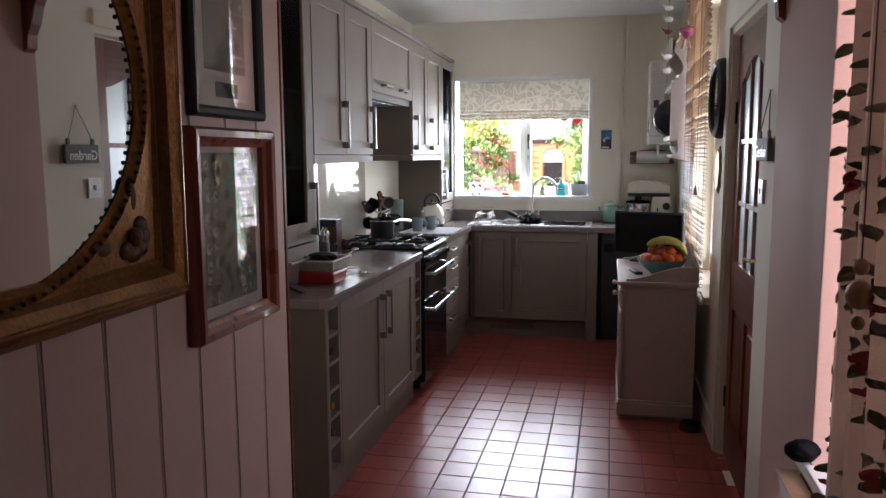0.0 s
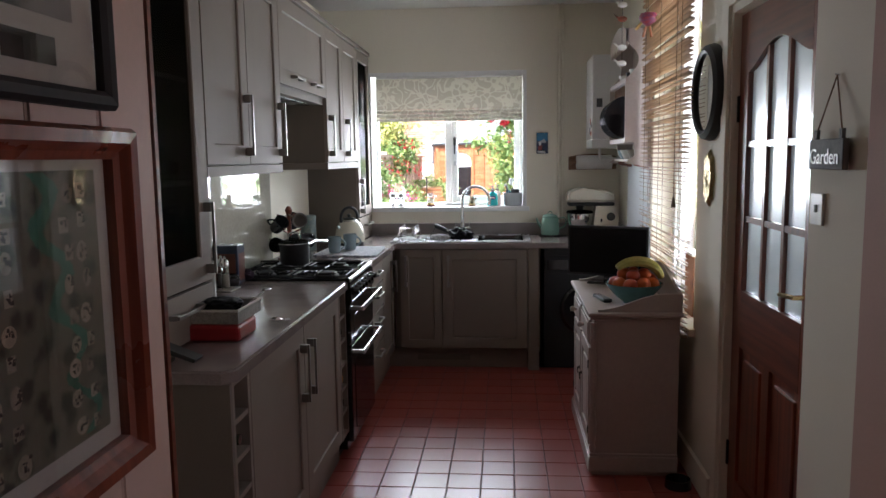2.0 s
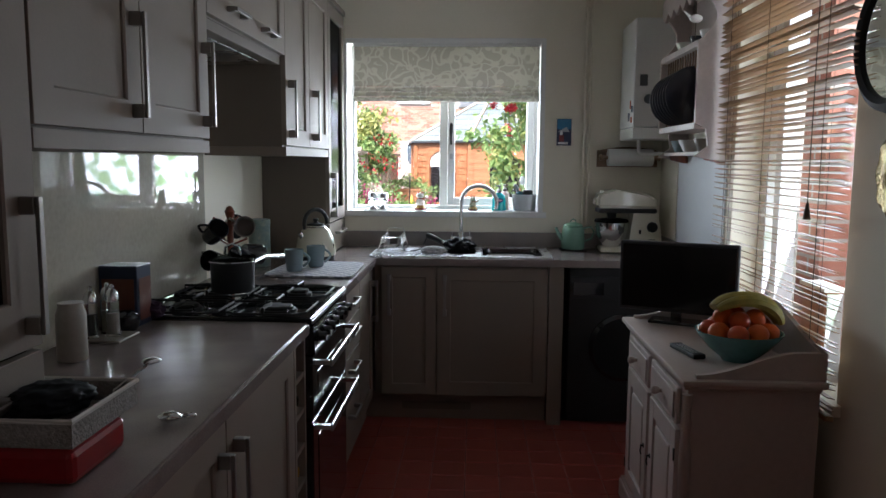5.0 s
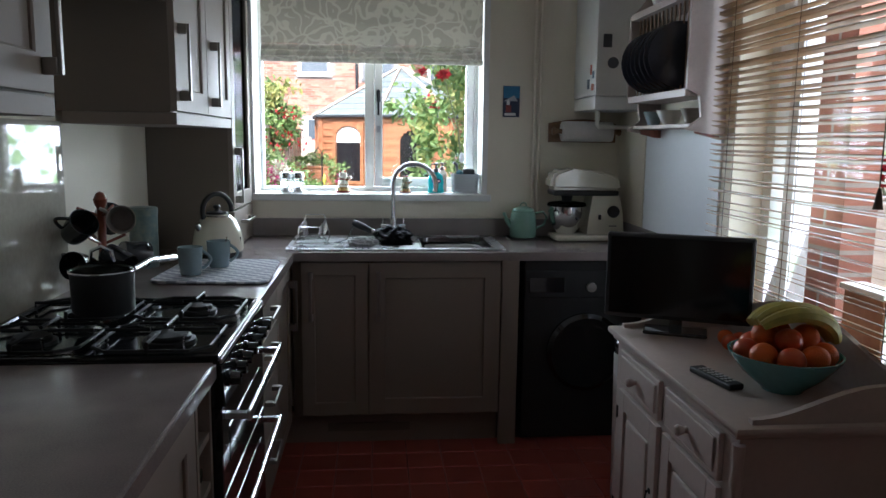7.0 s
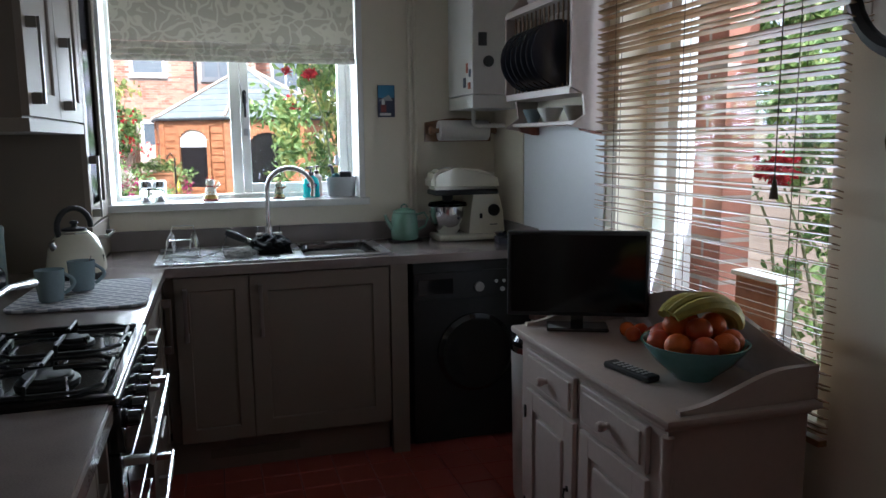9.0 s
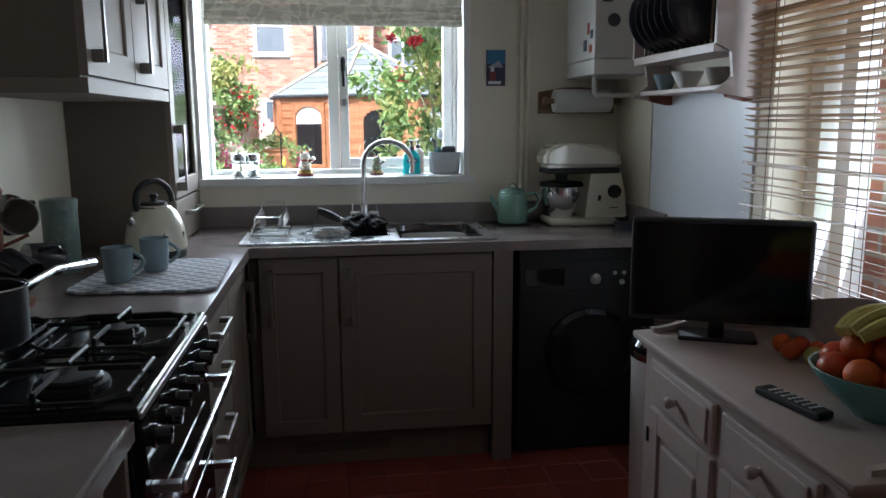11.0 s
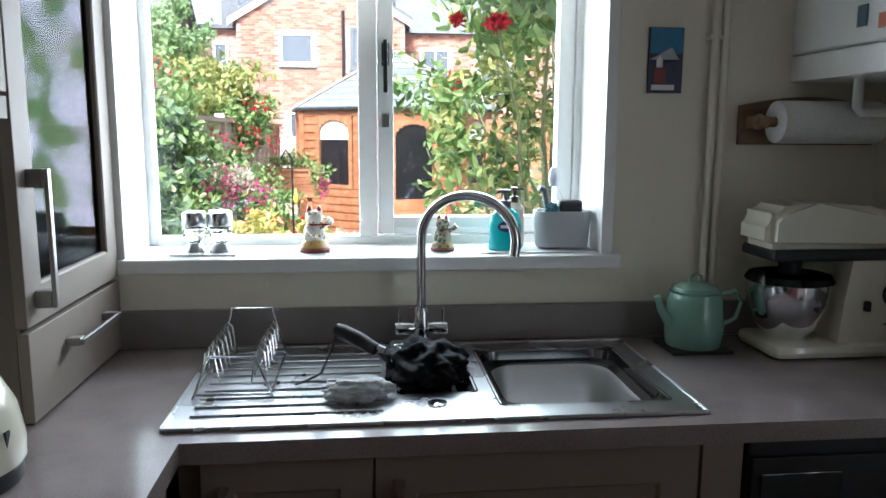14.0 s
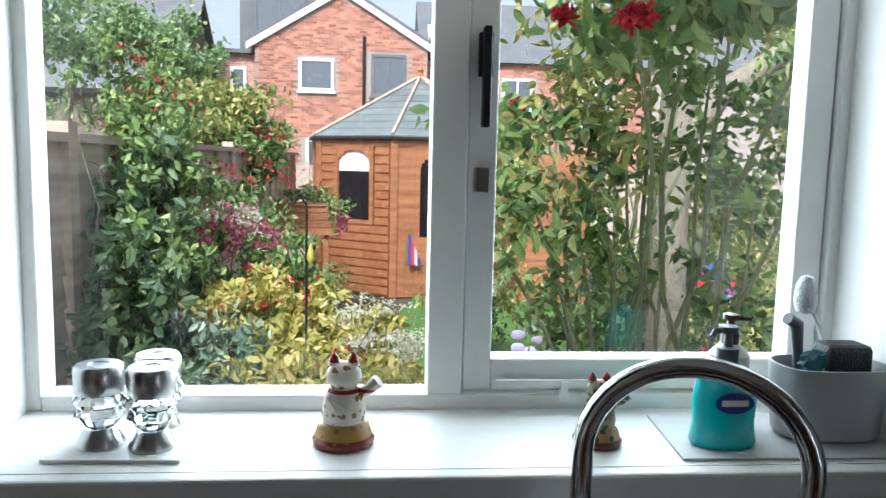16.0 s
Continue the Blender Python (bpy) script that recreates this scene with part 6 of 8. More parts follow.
# ---- sideboard ----
sd = thing("sideboard", (0.26, 4.66, 0), "greige painted wooden sideboard with gallery back against the wall", "sideboard")
SX, SB0, SB1, ST = 0.035, 4.235, 5.085, 0.787
part("carcass", Geo().box(SX + 0.004, 0.428, SB0, SB1, 0.09, 0.765), "sideboard", sd)
g = Geo().box(0.010, 0.437, 4.195, 5.125, 0.766, ST, 0.007)
part("top", g, "sideboard", sd, smooth=True)
part("moulding", Geo().box(SX - 0.012, 0.43, SB0 - 0.014, SB1 + 0.014, 0.750, 0.7655, 0.005), "sideboard", sd)
gal = [(0.055, ST + 0.0005)] + [(0.055 + 0.38 * k / 16, ST + 0.012 + 0.072 * (0.5 - 0.5 * math.cos(math.pi * min(1, k / 13.0)))) for k in range(17)] + [(0.435, ST + 0.0005)]
part("gallery_side", Geo().prism(gal, "Y", 4.215, 4.233), "sideboard", sd)
part("gallery_side", Geo().prism(gal, "Y", 5.087, 5.105), "sideboard", sd)
gb_ = [(4.234, ST + 0.0005)] + [(4.234 + 0.852 * k / 24, ST + 0.085 + 0.085 * math.sin(math.pi * k / 24) ** 1.6) for k in range(25)] + [(5.086, ST + 0.0005)]
part("gallery_back", Geo().prism(gb_, "X", 0.420, 0.436), "sideboard", sd)
part("plinth", Geo().box(SX - 0.018, 0.43, SB0 - 0.018, SB1 + 0.018, 0.02, 0.095, 0.006).box(SX - 0.012, 0.43, SB0 - 0.012, SB1 + 0.012, 0.0955, 0.108, 0.004).box(SX, 0.42, SB0, SB1, 0.001, 0.02), "sideboard", sd)
for a, b in ((4.30, 4.64), (4.68, 5.02)):
    d = part("drawer", Geo().box(SX - 0.012, SX + 0.003, a, b, 0.615, 0.735, 0.004), "sideboard", sd)
    part("drawer_panel", Geo().box(SX - 0.017, SX - 0.0122, a + 0.02, b - 0.02, 0.632, 0.718, 0.004), "sideboard", d)
    y = (a + b) / 2
    part("knob", Geo().lathe((SX - 0.017, y, 0.675), [(0.0, -0.034), (0.010, -0.033), (0.015, -0.024), (0.012, -0.012), (0.007, -0.006), (0.010, 0.0)], 20, "X"), "sideboard", d, smooth=True)
    dd = part("door", Geo().box(SX - 0.012, SX + 0.003, a, a + 0.055, 0.125, 0.60, 0.002).box(SX - 0.012, SX + 0.003, b - 0.055, b, 0.125, 0.60, 0.002).box(SX - 0.0118, SX + 0.003, a + 0.055, b - 0.055, 0.54, 0.60, 0.002).box(SX - 0.0118, SX + 0.003, a + 0.055, b - 0.055, 0.125, 0.185, 0.002).box(SX - 0.002, SX + 0.003, a + 0.055, b - 0.055, 0.185, 0.54), "sideboard", sd)
    part("raised_panel", Geo().box(SX - 0.011, SX - 0.0022, a + 0.075, b - 0.075, 0.205, 0.52, 0.007), "sideboard", dd)
    ky = b - 0.03 if a < 4.5 else a + 0.03
    part("door_pull", Geo().lathe((SX - 0.012, ky, 0.39), [(0.009, 0.0), (0.009, -0.002), (0.003, -0.004), (0.003, -0.012), (0, -0.013)], 12, "X").tube([(SX - 0.02, ky, 0.392), (SX - 0.024, ky, 0.37), (SX - 0.02, ky, 0.355)], 0.0025, 6), "iron", dd, "small dark drop pull")
    for z in (0.20, 0.52):
        hy = a if a < 4.5 else b
        part("hinge", Geo().box(SX - 0.016, SX - 0.0122, hy - 0.004, hy + 0.004, z - 0.02, z + 0.02), "iron", dd)
part("corner_post", Geo().lathe((SX + 0.002, SB0 - 0.002, 0.115), [(0.012, 0), (0.016, 0.02), (0.010, 0.035), (0.016, 0.06), (0.019, 0.14), (0.012, 0.20), (0.016, 0.225), (0.010, 0.25), (0.017, 0.34), (0.019, 0.42), (0.011, 0.50), (0.016, 0.53), (0.012, 0.56), (0.015, 0.62)], 16), "sideboard", sd, "turned corner post", True)

tv = thing("television", (0.205, 5.02, ST + 0.001), "small black flat television standing on the sideboard", "television")
zt = ST + 0.001
part("base", Geo().box(0.105, 0.305, 4.955, 5.06, zt, zt + 0.012, 0.005), "black", tv)
part("neck", Geo().box(0.185, 0.225, 5.015, 5.035, zt + 0.012, zt + 0.05), "black", tv)
part("casing", Geo().box(-0.025, 0.435, 5.010, 5.050, zt + 0.04, zt + 0.322, 0.006), "matt_black", tv)
part("screen", Geo().box(-0.012, 0.422, 5.0075, 5.0098, zt + 0.055, zt + 0.310), mat("dark_screen", (0.004, 0.004, 0.005), 0.12), tv, "dark switched-off screen")
tv.rotation_euler = (0, 0, radians(-24))
rc = thing("remote_control", (0.115, 4.53, ST), "black television remote control on the sideboard", "remote control")
g = Geo().box(0.09, 0.135, 4.44, 4.61, ST + 0.001, ST + 0.018, 0.005)
part("case", g, "matt_black", rc)
bt = Geo()
for i in range(3):
    for j in range(7):
        bt.box(0.098 + i * 0.0115, 0.105 + i * 0.0115, 4.465 + j * 0.018, 4.472 + j * 0.018, ST + 0.018, ST + 0.0195)
tagged(part("buttons", bt, "mat_grey", rc, "pale rubber buttons"), kind="stuff")
rc.rotation_euler = (0, 0, radians(12))
BC = (0.255, 4.45)
fb = thing("fruit_bowl", (BC[0], BC[1], ST), "turquoise glazed bowl of fruit on the sideboard", "bowl")
part("bowl", Geo().lathe((BC[0], BC[1], ST + 0.001), [(0.0, 0), (0.05, 0), (0.055, 0.008), (0.10, 0.045), (0.132, 0.085), (0.138, 0.098), (0.132, 0.098), (0.095, 0.05), (0.05, 0.014), (0, 0.012)], 40), mat("turquoise_glaze", (0.12, 0.32, 0.32), 0.2, vary=0.12, coat=0.4), fb, smooth=True)
M["orange"] = mat("orange_peel", (0.72, 0.13, 0.008), 0.5, vary=0.12, grain=260, bump=0.35)
M["apple"] = mat("red_apple_skin", (0.50, 0.028, 0.012), 0.35, vary=0.5, scale=18, tint=(0.55, 0.12, 0.02))
M["banana"] = mat("banana_skin", (0.50, 0.40, 0.08), 0.5, vary=0.25, scale=22, tint=(0.26, 0.27, 0.06))
random.seed(4)
for k, (dx, dy, dz, kind) in enumerate(((-0.075, -0.035, 0.10, 0), (-0.03, -0.085, 0.10, 1), (0.03, -0.085, 0.105, 0), (0.08, -0.04, 0.10, 0), (-0.085, 0.03, 0.095, 1), (-0.01, -0.03, 0.135, 1), (0.045, -0.01, 0.14, 0), (0.0, 0.04, 0.14, 0), (0.08, 0.03, 0.11, 1), (-0.045, 0.02, 0.14, 0), (0.02, 0.085, 0.10, 0), (-0.045, 0.08, 0.10, 1), (-0.02, -0.055, 0.06, 0), (0.02, 0.02, 0.06, 0))):
    solid("orange" if kind == 0 else "apple", Geo().ball((BC[0] + dx, BC[1] + dy, ST + dz), 0.034, 1, 1, 0.93, 20), "orange" if kind == 0 else "apple", "ripe orange in the turquoise fruit bowl" if kind == 0 else "red apple in the turquoise fruit bowl", "orange" if kind == 0 else "apple", "fruit in the bowl", smooth=True)
ba = thing("banana_bunch", (BC[0], BC[1], ST + 0.17), "bunch of greenish yellow bananas on top of the fruit", "bananas")
for k in range(4):
    pts, rs = [], []
    for i in range(13):
        a = radians(15 + 120 * i / 12)
        pts.append((BC[0] + 0.01 + 0.125 * math.cos(a), BC[1] - 0.01 + (k - 1.5) * 0.03 * math.sin(a) + 0.015, ST + 0.105 + 0.105 * math.sin(a) - 0.006 * abs(k - 1)))
        rs.append(0.004 + 0.0165 * math.sin(math.pi * (0.08 + 0.84 * i / 12)) ** 0.5)
    part("banana", Geo().tube(pts, rs, 8), "banana", ba, smooth=True)
for k, (x, y, c) in enumerate(((0.285, 4.80, "apple"), (0.33, 4.83, "apple"), (0.30, 4.86, "orange"), (0.345, 4.785, "apple"), (0.31, 4.745, "banana"))):
    solid("plum", Geo().ball((x, y, ST + 0.026), 0.025, 1, 1, 0.95, 14), c, "small soft fruit lying on the sideboard", "fruit", "loose fruit", smooth=True)

# ---- near end of the long worktop ----
rt = thing("red_tin", (-1.345, 3.2, 0.911), "red tin with a white basket of odds and ends on it", "tin")
part("tin", Geo().box(-1.445, -1.235, 3.12, 3.30, 0.911, 0.968, 0.012), mat("red_enamel", (0.30, 0.008, 0.012), 0.3, coat=0.3), rt)
bk = thing("basket", (-1.34, 3.23, 0.97), "white woven basket holding black gloves and glasses", "basket")
part("wall", Geo().prism([(-1.44, 3.13), (-1.24, 3.13), (-1.24, 3.36), (-1.44, 3.36)], "Z", 0.969, 0.975).box(-1.44, -1.434, 3.13, 3.36, 0.975, 1.012).box(-1.246, -1.24, 3.13, 3.36, 0.975, 1.012).box(-1.434, -1.246, 3.13, 3.136, 0.975, 1.012).box(-1.434, -1.246, 3.354, 3.36, 0.975, 1.012), mat("white_wicker", (0.36, 0.33, 0.30), 0.7, vary=0.3, scale=60, grain=160, bump=1.0), bk)
part("rim", Geo().tube([(-1.44, 3.13, 1.013), (-1.24, 3.13, 1.013), (-1.24, 3.36, 1.013), (-1.44, 3.36, 1.013)], 0.005, 6, True), "mount", bk)
crumple("glove", (-1.34, 3.235, 1.015), (0.085, 0.10, 0.028), 2.2, "nylon", "crumpled black gloves in the basket", "gloves")
solid("spoon", Geo().tube([(-1.27, 3.33, 1.0), (-1.24, 3.40, 1.03)], 0.004, 6).ball((-1.235, 3.415, 1.036), 0.018, 1, 1.3, 0.35, 12), "chrome", "steel spoon standing in the basket", "spoon", smooth=True)
solid("key_ring", Geo().ball((-1.205, 3.42, 0.922), 0.02, 1.2, 0.8, 0.5, 10).ball((-1.175, 3.44, 0.918), 0.012, 1.4, 0.8, 0.5, 10), "chrome", "bunch of keys on the worktop beside the basket", "keys", smooth=True)
ph = thing("telephone", (-1.34, 2.86, 0.911), "black cordless telephone leaning on its stand", "telephone")
part("stand", Geo().box(-1.43, -1.35, 2.83, 2.90, 0.911, 0.930, 0.006), "matt_black", ph)
part("handset", Geo().prism([(-1.450, 1.004), (-1.442, 1.013), (-1.36, 0.968), (-1.262, 0.930), (-1.268, 0.921), (-1.37, 0.955)], "Y", 2.835, 2.89), "matt_black", ph)
ml = thing("mill_tray", (-1.665, 4.08, 0.911), "small tray with glass salt and pepper mills", "tray")
part("tray", Geo().box(-1.745, -1.60, 4.03, 4.16, 0.911, 0.918, 0.003), "mug_pale", ml)
for k, (x, y) in enumerate(((-1.70, 4.07), (-1.65, 4.10), (-1.68, 4.13))):
    q = thing("pepper_mill", (x, y, 0.9185), "tall glass pepper mill with chrome cap on the tray", "mill", "mills on the tray")
    part("body", Geo().lathe((x, y, 0.9185), [(0, 0), (0.021, 0), (0.019, 0.03), (0.017, 0.10), (0, 0.10)], 20), "clear", q, smooth=True)
    part("filling", Geo().lathe((x, y, 0.925), [(0, 0), (0.012, 0), (0.012, 0.06), (0, 0.06)], 12), "mug_pale" if k else "matt_black", q)
    part("cap", Geo().lathe((x, y, 1.019), [(0.019, 0), (0.02, 0.012), (0.014, 0.03), (0.006, 0.036), (0.007, 0.046), (0, 0.05)], 18), "chrome", q, smooth=True)
solid("white_bottle", Geo().lathe((-1.64, 3.86, 0.911), [(0, 0), (0.035, 0), (0.037, 0.006), (0.037, 0.12), (0.03, 0.14), (0.031, 0.15), (0, 0.15)], 24), "mug_pale", "pale beige stoneware jar on the worktop", "jar", smooth=True)
bx_ = thing("tea_caddy", (-1.70, 4.62, 0.911), "dark blue and red printed box standing by the splashback", "box")
part("box", Geo().box(-1.76, -1.64, 4.24, 4.34, 0.911, 1.10, 0.003), mat("dark_blue_print", (0.02, 0.035, 0.08), 0.35), bx_)
part("print", Geo().box(-1.638, -1.6375, 4.25, 4.33, 0.93, 1.06).box(-1.75, -1.65, 4.2385, 4.2395, 0.93, 1.06), mat("red_brown_print", (0.16, 0.05, 0.03), 0.35), bx_)
solid("glass_ball", Geo().lathe((-1.66, 4.20, 0.911), [(0, 0), (0.03, 0), (0.04, 0.02), (0.038, 0.045), (0.02, 0.06), (0, 0.062)], 20), "black", "small round black pot on the worktop", "pot", smooth=True)
crumple("oven_glove", (-1.66, 4.345, 0.945), (0.07, 0.035, 0.036), 5.2, mat("purple_cloth", (0.05, 0.025, 0.05), 0.95, bump=0.4), "crumpled purple oven glove beside the hob", "oven glove")
dbw = thing("pet_bowl", (0.42, 4.10, 0.001), "brown pet bowl on the tiles beside the sideboard", "bowl")
part("bowl", Geo().lathe((0.41, 4.12, 0.001), [(0, 0), (0.06, 0), (0.055, 0.04), (0.05, 0.04), (0.045, 0.01), (0, 0.008)], 24), "mug_dark", dbw, smooth=True)

# ---- clad wall, gilt mirror, pictures ----
y = NY - 0.005
k = 0
while y > -1.0:
    y0 = y - 0.150
    part("board", Geo().box(NX - 0.004, NX + 0.004, y0 + 0.004, y - 0.004, 0.10, CEIL - 0.001, 0.0), "clad", clad)
    part("bead", Geo().lathe((NX + 0.0, y0, 0.10), [(0.0032, 0), (0.0032, CEIL - 0.101)], 6), "clad", clad)
    y = y0 - 0.004
    k += 1
part("skirting", Geo().box(NX - 0.004, NX + 0.016, -1.0, NY, 0.001, 0.0995, 0.002), "clad", clad)
part("end_board", Geo().box(NX - 0.12, NX + 0.005, NY, NY + 0.012, 0.001, CEIL - 0.001), "mahogany_h", clad, "dark red-brown end strip")

gm = thing("gilt_mirror", (NX, 0.88, 1.6), "large rectangular gilt mirror with oval glass on the clad wall", "mirror")
X0 = NX + 0.005
ya, yb, za, zb_, cy, cz = 0.39, 1.366, 1.205, 2.02, 0.875, 1.60
ea, eb = 0.375, 0.325
g = Geo()
rows_ = []
N = 64
for k in range(N):
    a = 2 * math.pi * k / N
    c, s = math.cos(a), math.sin(a)
    t = min((0.44 / abs(c)) if abs(c) > 1e-6 else 9, (0.355 / abs(s)) if abs(s) > 1e-6 else 9)
    rows_.append([(X0 + 0.02, cy + ea * c, cz + eb * s), (X0 + 0.034, cy + (ea + 0.02) * c, cz + (eb + 0.018) * s), (X0 + 0.022, cy + max(t, ea + 0.03) * c, cz + max(t, eb + 0.02) * s)])
vr = [[g.bm.verts.new(p) for p in r] for r in rows_]
for i in range(N):
    j = (i + 1) % N
    for q in range(2):
        g.bm.faces.new((vr[i][q], vr[i][q + 1], vr[j][q + 1], vr[j][q]))
part("spandrel", g, "gold", gm, "worn gold inner frame", True)
part("mirror_glass", Geo().lathe((X0 + 0.014, cy, cz), [(0, 0), (ea + 0.004, 0), (ea + 0.004, 0.004), (0, 0.004)], 64, "X", squash=(1, (eb + 0.004) / (ea + 0.004))), "mirror", gm, "oval mirror glass")


def frame_part(name, root, y0, y1, z0, z1, w, prof, material, label=""):
    """A mitred picture frame on the clad wall. prof: (way out from the opening 0..1, height)."""
    g = Geo()
    rr = []
    for f, h in prof:
        e = w * f
        rr.append([g.bm.verts.new((X0 + h, yy, zz)) for yy, zz in ((y0 + w - e, z0 + w - e), (y1 - w + e, z0 + w - e), (y1 - w + e, z1 - w + e), (y0 + w - e, z1 - w + e))])
    for a, b in zip(rr, rr[1:]):
        for i in range(4):
            j = (i + 1) % 4
            g.bm.faces.new((a[i], a[j], b[j], b[i]))
    return part(name, g, material, root, label)


frame_part("outer_frame", gm, ya, yb, za, zb_, 0.085, [(0, 0.005), (0, 0.024), (0.12, 0.034), (0.25, 0.028), (0.40, 0.046), (0.62, 0.056), (0.75, 0.044), (0.85, 0.05), (1.0, 0.036), (1.0, 0.0)], "gold")
bd = Geo()
for k in range(112):
    a = 2 * math.pi * k / 112
    bd.lathe((X0 + 0.034, cy + (ea + 0.014) * math.cos(a), cz + (eb + 0.012) * math.sin(a)), [(0.0045, -0.002), (0.0045, 0.001), (0.0, 0.005)], 6, "X")
tagged(part("beading", bd, "gold_dark", gm, "dark beaded edge"), kind="stuff")
for sy in (-1, 1):
    for sz in (-1, 1):
        g = Geo()
        oy, oz = cy + sy * 0.335, cz + sz * 0.262
        for k in range(5):
            a = math.atan2(sz, sy) + (k - 2) * 0.75
            g.ball((X0 + 0.03, oy + 0.030 * math.cos(a), oz + 0.030 * math.sin(a)), 0.022, 0.4, 1.0, 0.8, 10)
        g.ball((X0 + 0.036, oy, oz), 0.018, 0.6, 1, 1, 10)
        g.ball((X0 + 0.028, oy - sy * 0.085, oz + sz * 0.012), 0.022, 0.35, 1.4, 0.7, 10).ball((X0 + 0.028, oy + sy * 0.004, oz - sz * 0.075), 0.022, 0.35, 0.7, 1.5, 10)
        part("leaf_ornament", g, "gold_dark", gm, "dark carved leaf ornament", True)
part("sight_moulding", Geo().tube([(X0 + 0.05, ya + 0.028, za + 0.028), (X0 + 0.05, yb - 0.028, za + 0.028), (X0 + 0.05, yb - 0.028, zb_ - 0.028), (X0 + 0.05, ya + 0.028, zb_ - 0.028)], 0.010, 8, True), "gold", gm)

M["print_glass"] = glass_mat("picture_glass", (0.97, 0.97, 0.97), 0.0, 0.075)


def sketch(c1, c2, c3, name, sc=16):
    m = mat(name, c1, 0.8, vary=0.1)
    n, l = m.node_tree.nodes, m.node_tree.links
    co, ns, vo, cr, mx = n.new("ShaderNodeTexCoord"), n.new("ShaderNodeTexNoise"), n.new("ShaderNodeTexVoronoi"), n.new("ShaderNodeValToRGB"), n.new("ShaderNodeMix")
    ns.inputs["Scale"].default_value, ns.inputs["Detail"].default_value = sc, 8
    vo.inputs["Scale"].default_value = sc * 0.8
    mx.data_type = "RGBA"
    l.new(co.outputs["Object"], ns.inputs["Vector"])
    l.new(co.outputs["Object"], vo.inputs["Vector"])
    mx.inputs["Factor"].default_value = 0.5
    l.new(ns.outputs["Fac"], mx.inputs["A"])
    l.new(vo.outputs["Distance"], mx.inputs["B"])
    l.new(mx.outputs["Result"], cr.inputs["Fac"])
    cr.color_ramp.elements[0].position, cr.color_ramp.elements[0].color = 0.36, (*c2, 1)
    cr.color_ramp.elements[1].position, cr.color_ramp.elements[1].color = 0.50, (*c1, 1)
    e = cr.color_ramp.elements.new(0.43)
    e.color = (*c3, 1)
    l.new(cr.outputs[0], n["Principled BSDF"].inputs["Base Color"])
    return m


p1 = thing("framed_photo", (NX, 1.62, 1.77), "dark photograph with white mount in a black frame", "picture")
PROF = [(0, 0.004), (0, 0.016), (0.3, 0.022), (0.75, 0.024), (1.0, 0.016), (1.0, 0.0)]
frame_part("frame", p1, 1.455, 1.787, 1.568, 1.99, 0.024, PROF, "matt_black")
part("mount", Geo().box(X0, X0 + 0.004, 1.475, 1.767, 1.588, 1.97), "mount", p1, "off-white card mount")
part("print", Geo().box(X0 + 0.004, X0 + 0.005, 1.53, 1.715, 1.672, 1.93), sketch((0.30, 0.29, 0.28), (0.03, 0.03, 0.03), (0.12, 0.12, 0.12), "dark_photograph", 9), p1, "faded dark photograph")
part("caption", Geo().box(X0 + 0.004, X0 + 0.005, 1.575, 1.675, 1.615, 1.648), "matt_black", p1, "small dark caption plate")
part("glass", Geo().box(X0 + 0.010, X0 + 0.011, 1.478, 1.764, 1.591, 1.967), "print_glass", p1, "picture glass")
p2 = thing("framed_map", (NX, 1.62, 1.31), "illustrated river map with pale mount in a red-brown frame", "picture")
frame_part("frame", p2, 1.425, 1.808, 1.077, 1.545, 0.042, [(0, 0.004), (0, 0.018), (0.25, 0.022), (0.5, 0.034), (0.85, 0.036), (1.0, 0.026), (1.0, 0.0)], "frame_red")
part("mount", Geo().box(X0, X0 + 0.004, 1.46, 1.772, 1.112, 1.51), "mount", p2, "off-white card mount")
part("print", Geo().box(X0 + 0.004, X0 + 0.005, 1.495, 1.74, 1.145, 1.49), sketch((0.20, 0.20, 0.155), (0.06, 0.07, 0.06), (0.13, 0.14, 0.105), "illustrated_map", 34), p2, "old illustrated map with small drawings")
rv = Geo()
pts = [(1.612 + 0.022 * math.sin(k * 0.55) + 0.0022 * k, 1.488 - 0.0082 * k) for k in range(42)]
for k in range(41):
    (y0, z0), (y1, z1) = pts[k], pts[k + 1]
    w = 0.017 - 0.00022 * k + 0.003 * math.sin(k * 1.3)
    rv.bm.faces.new([rv.bm.verts.new((X0 + 0.0054, y, z)) for y, z in ((y0 - w, z0), (y0 + w, z0), (y1 + w, z1), (y1 - w, z1))])
part("river", rv, mat("green_river_print", (0.09, 0.30, 0.22), 0.8, vary=0.2, scale=30), p2, "green river on the map")
vg, vd = Geo(), Geo()
random.seed(31)
for row in range(9):
    for col in range(4):
        yy, zz = 1.517 + 0.033 * col + (0.085 if col > 1 else 0.0) + random.uniform(-0.006, 0.006), 1.165 + 0.037 * row + random.uniform(-0.005, 0.005)
        ry, rz, n = random.uniform(0.010, 0.014), random.uniform(0.011, 0.015), 4 if random.random() < 0.4 else 12
        vg.bm.faces.new([vg.bm.verts.new((X0 + 0.0058, yy + ry * math.cos(2 * math.pi * (k + 0.5) / n), zz + rz * math.sin(2 * math.pi * (k + 0.5) / n))) for k in range(n)])
        for j in range(7):
            a, b = yy + random.uniform(-0.6, 0.6) * ry, zz + random.uniform(-0.6, 0.5) * rz
            vd.box(X0 + 0.0062, X0 + 0.0064, a, a + random.uniform(0.002, 0.006), b, b + random.uniform(0.0015, 0.005))
tagged(part("vignette", vg, mat("cream_vignette_print", (0.52, 0.46, 0.36), 0.8, vary=0.2, scale=60, island=0.25), p2, "small cream vignettes on the map"), kind="stuff")
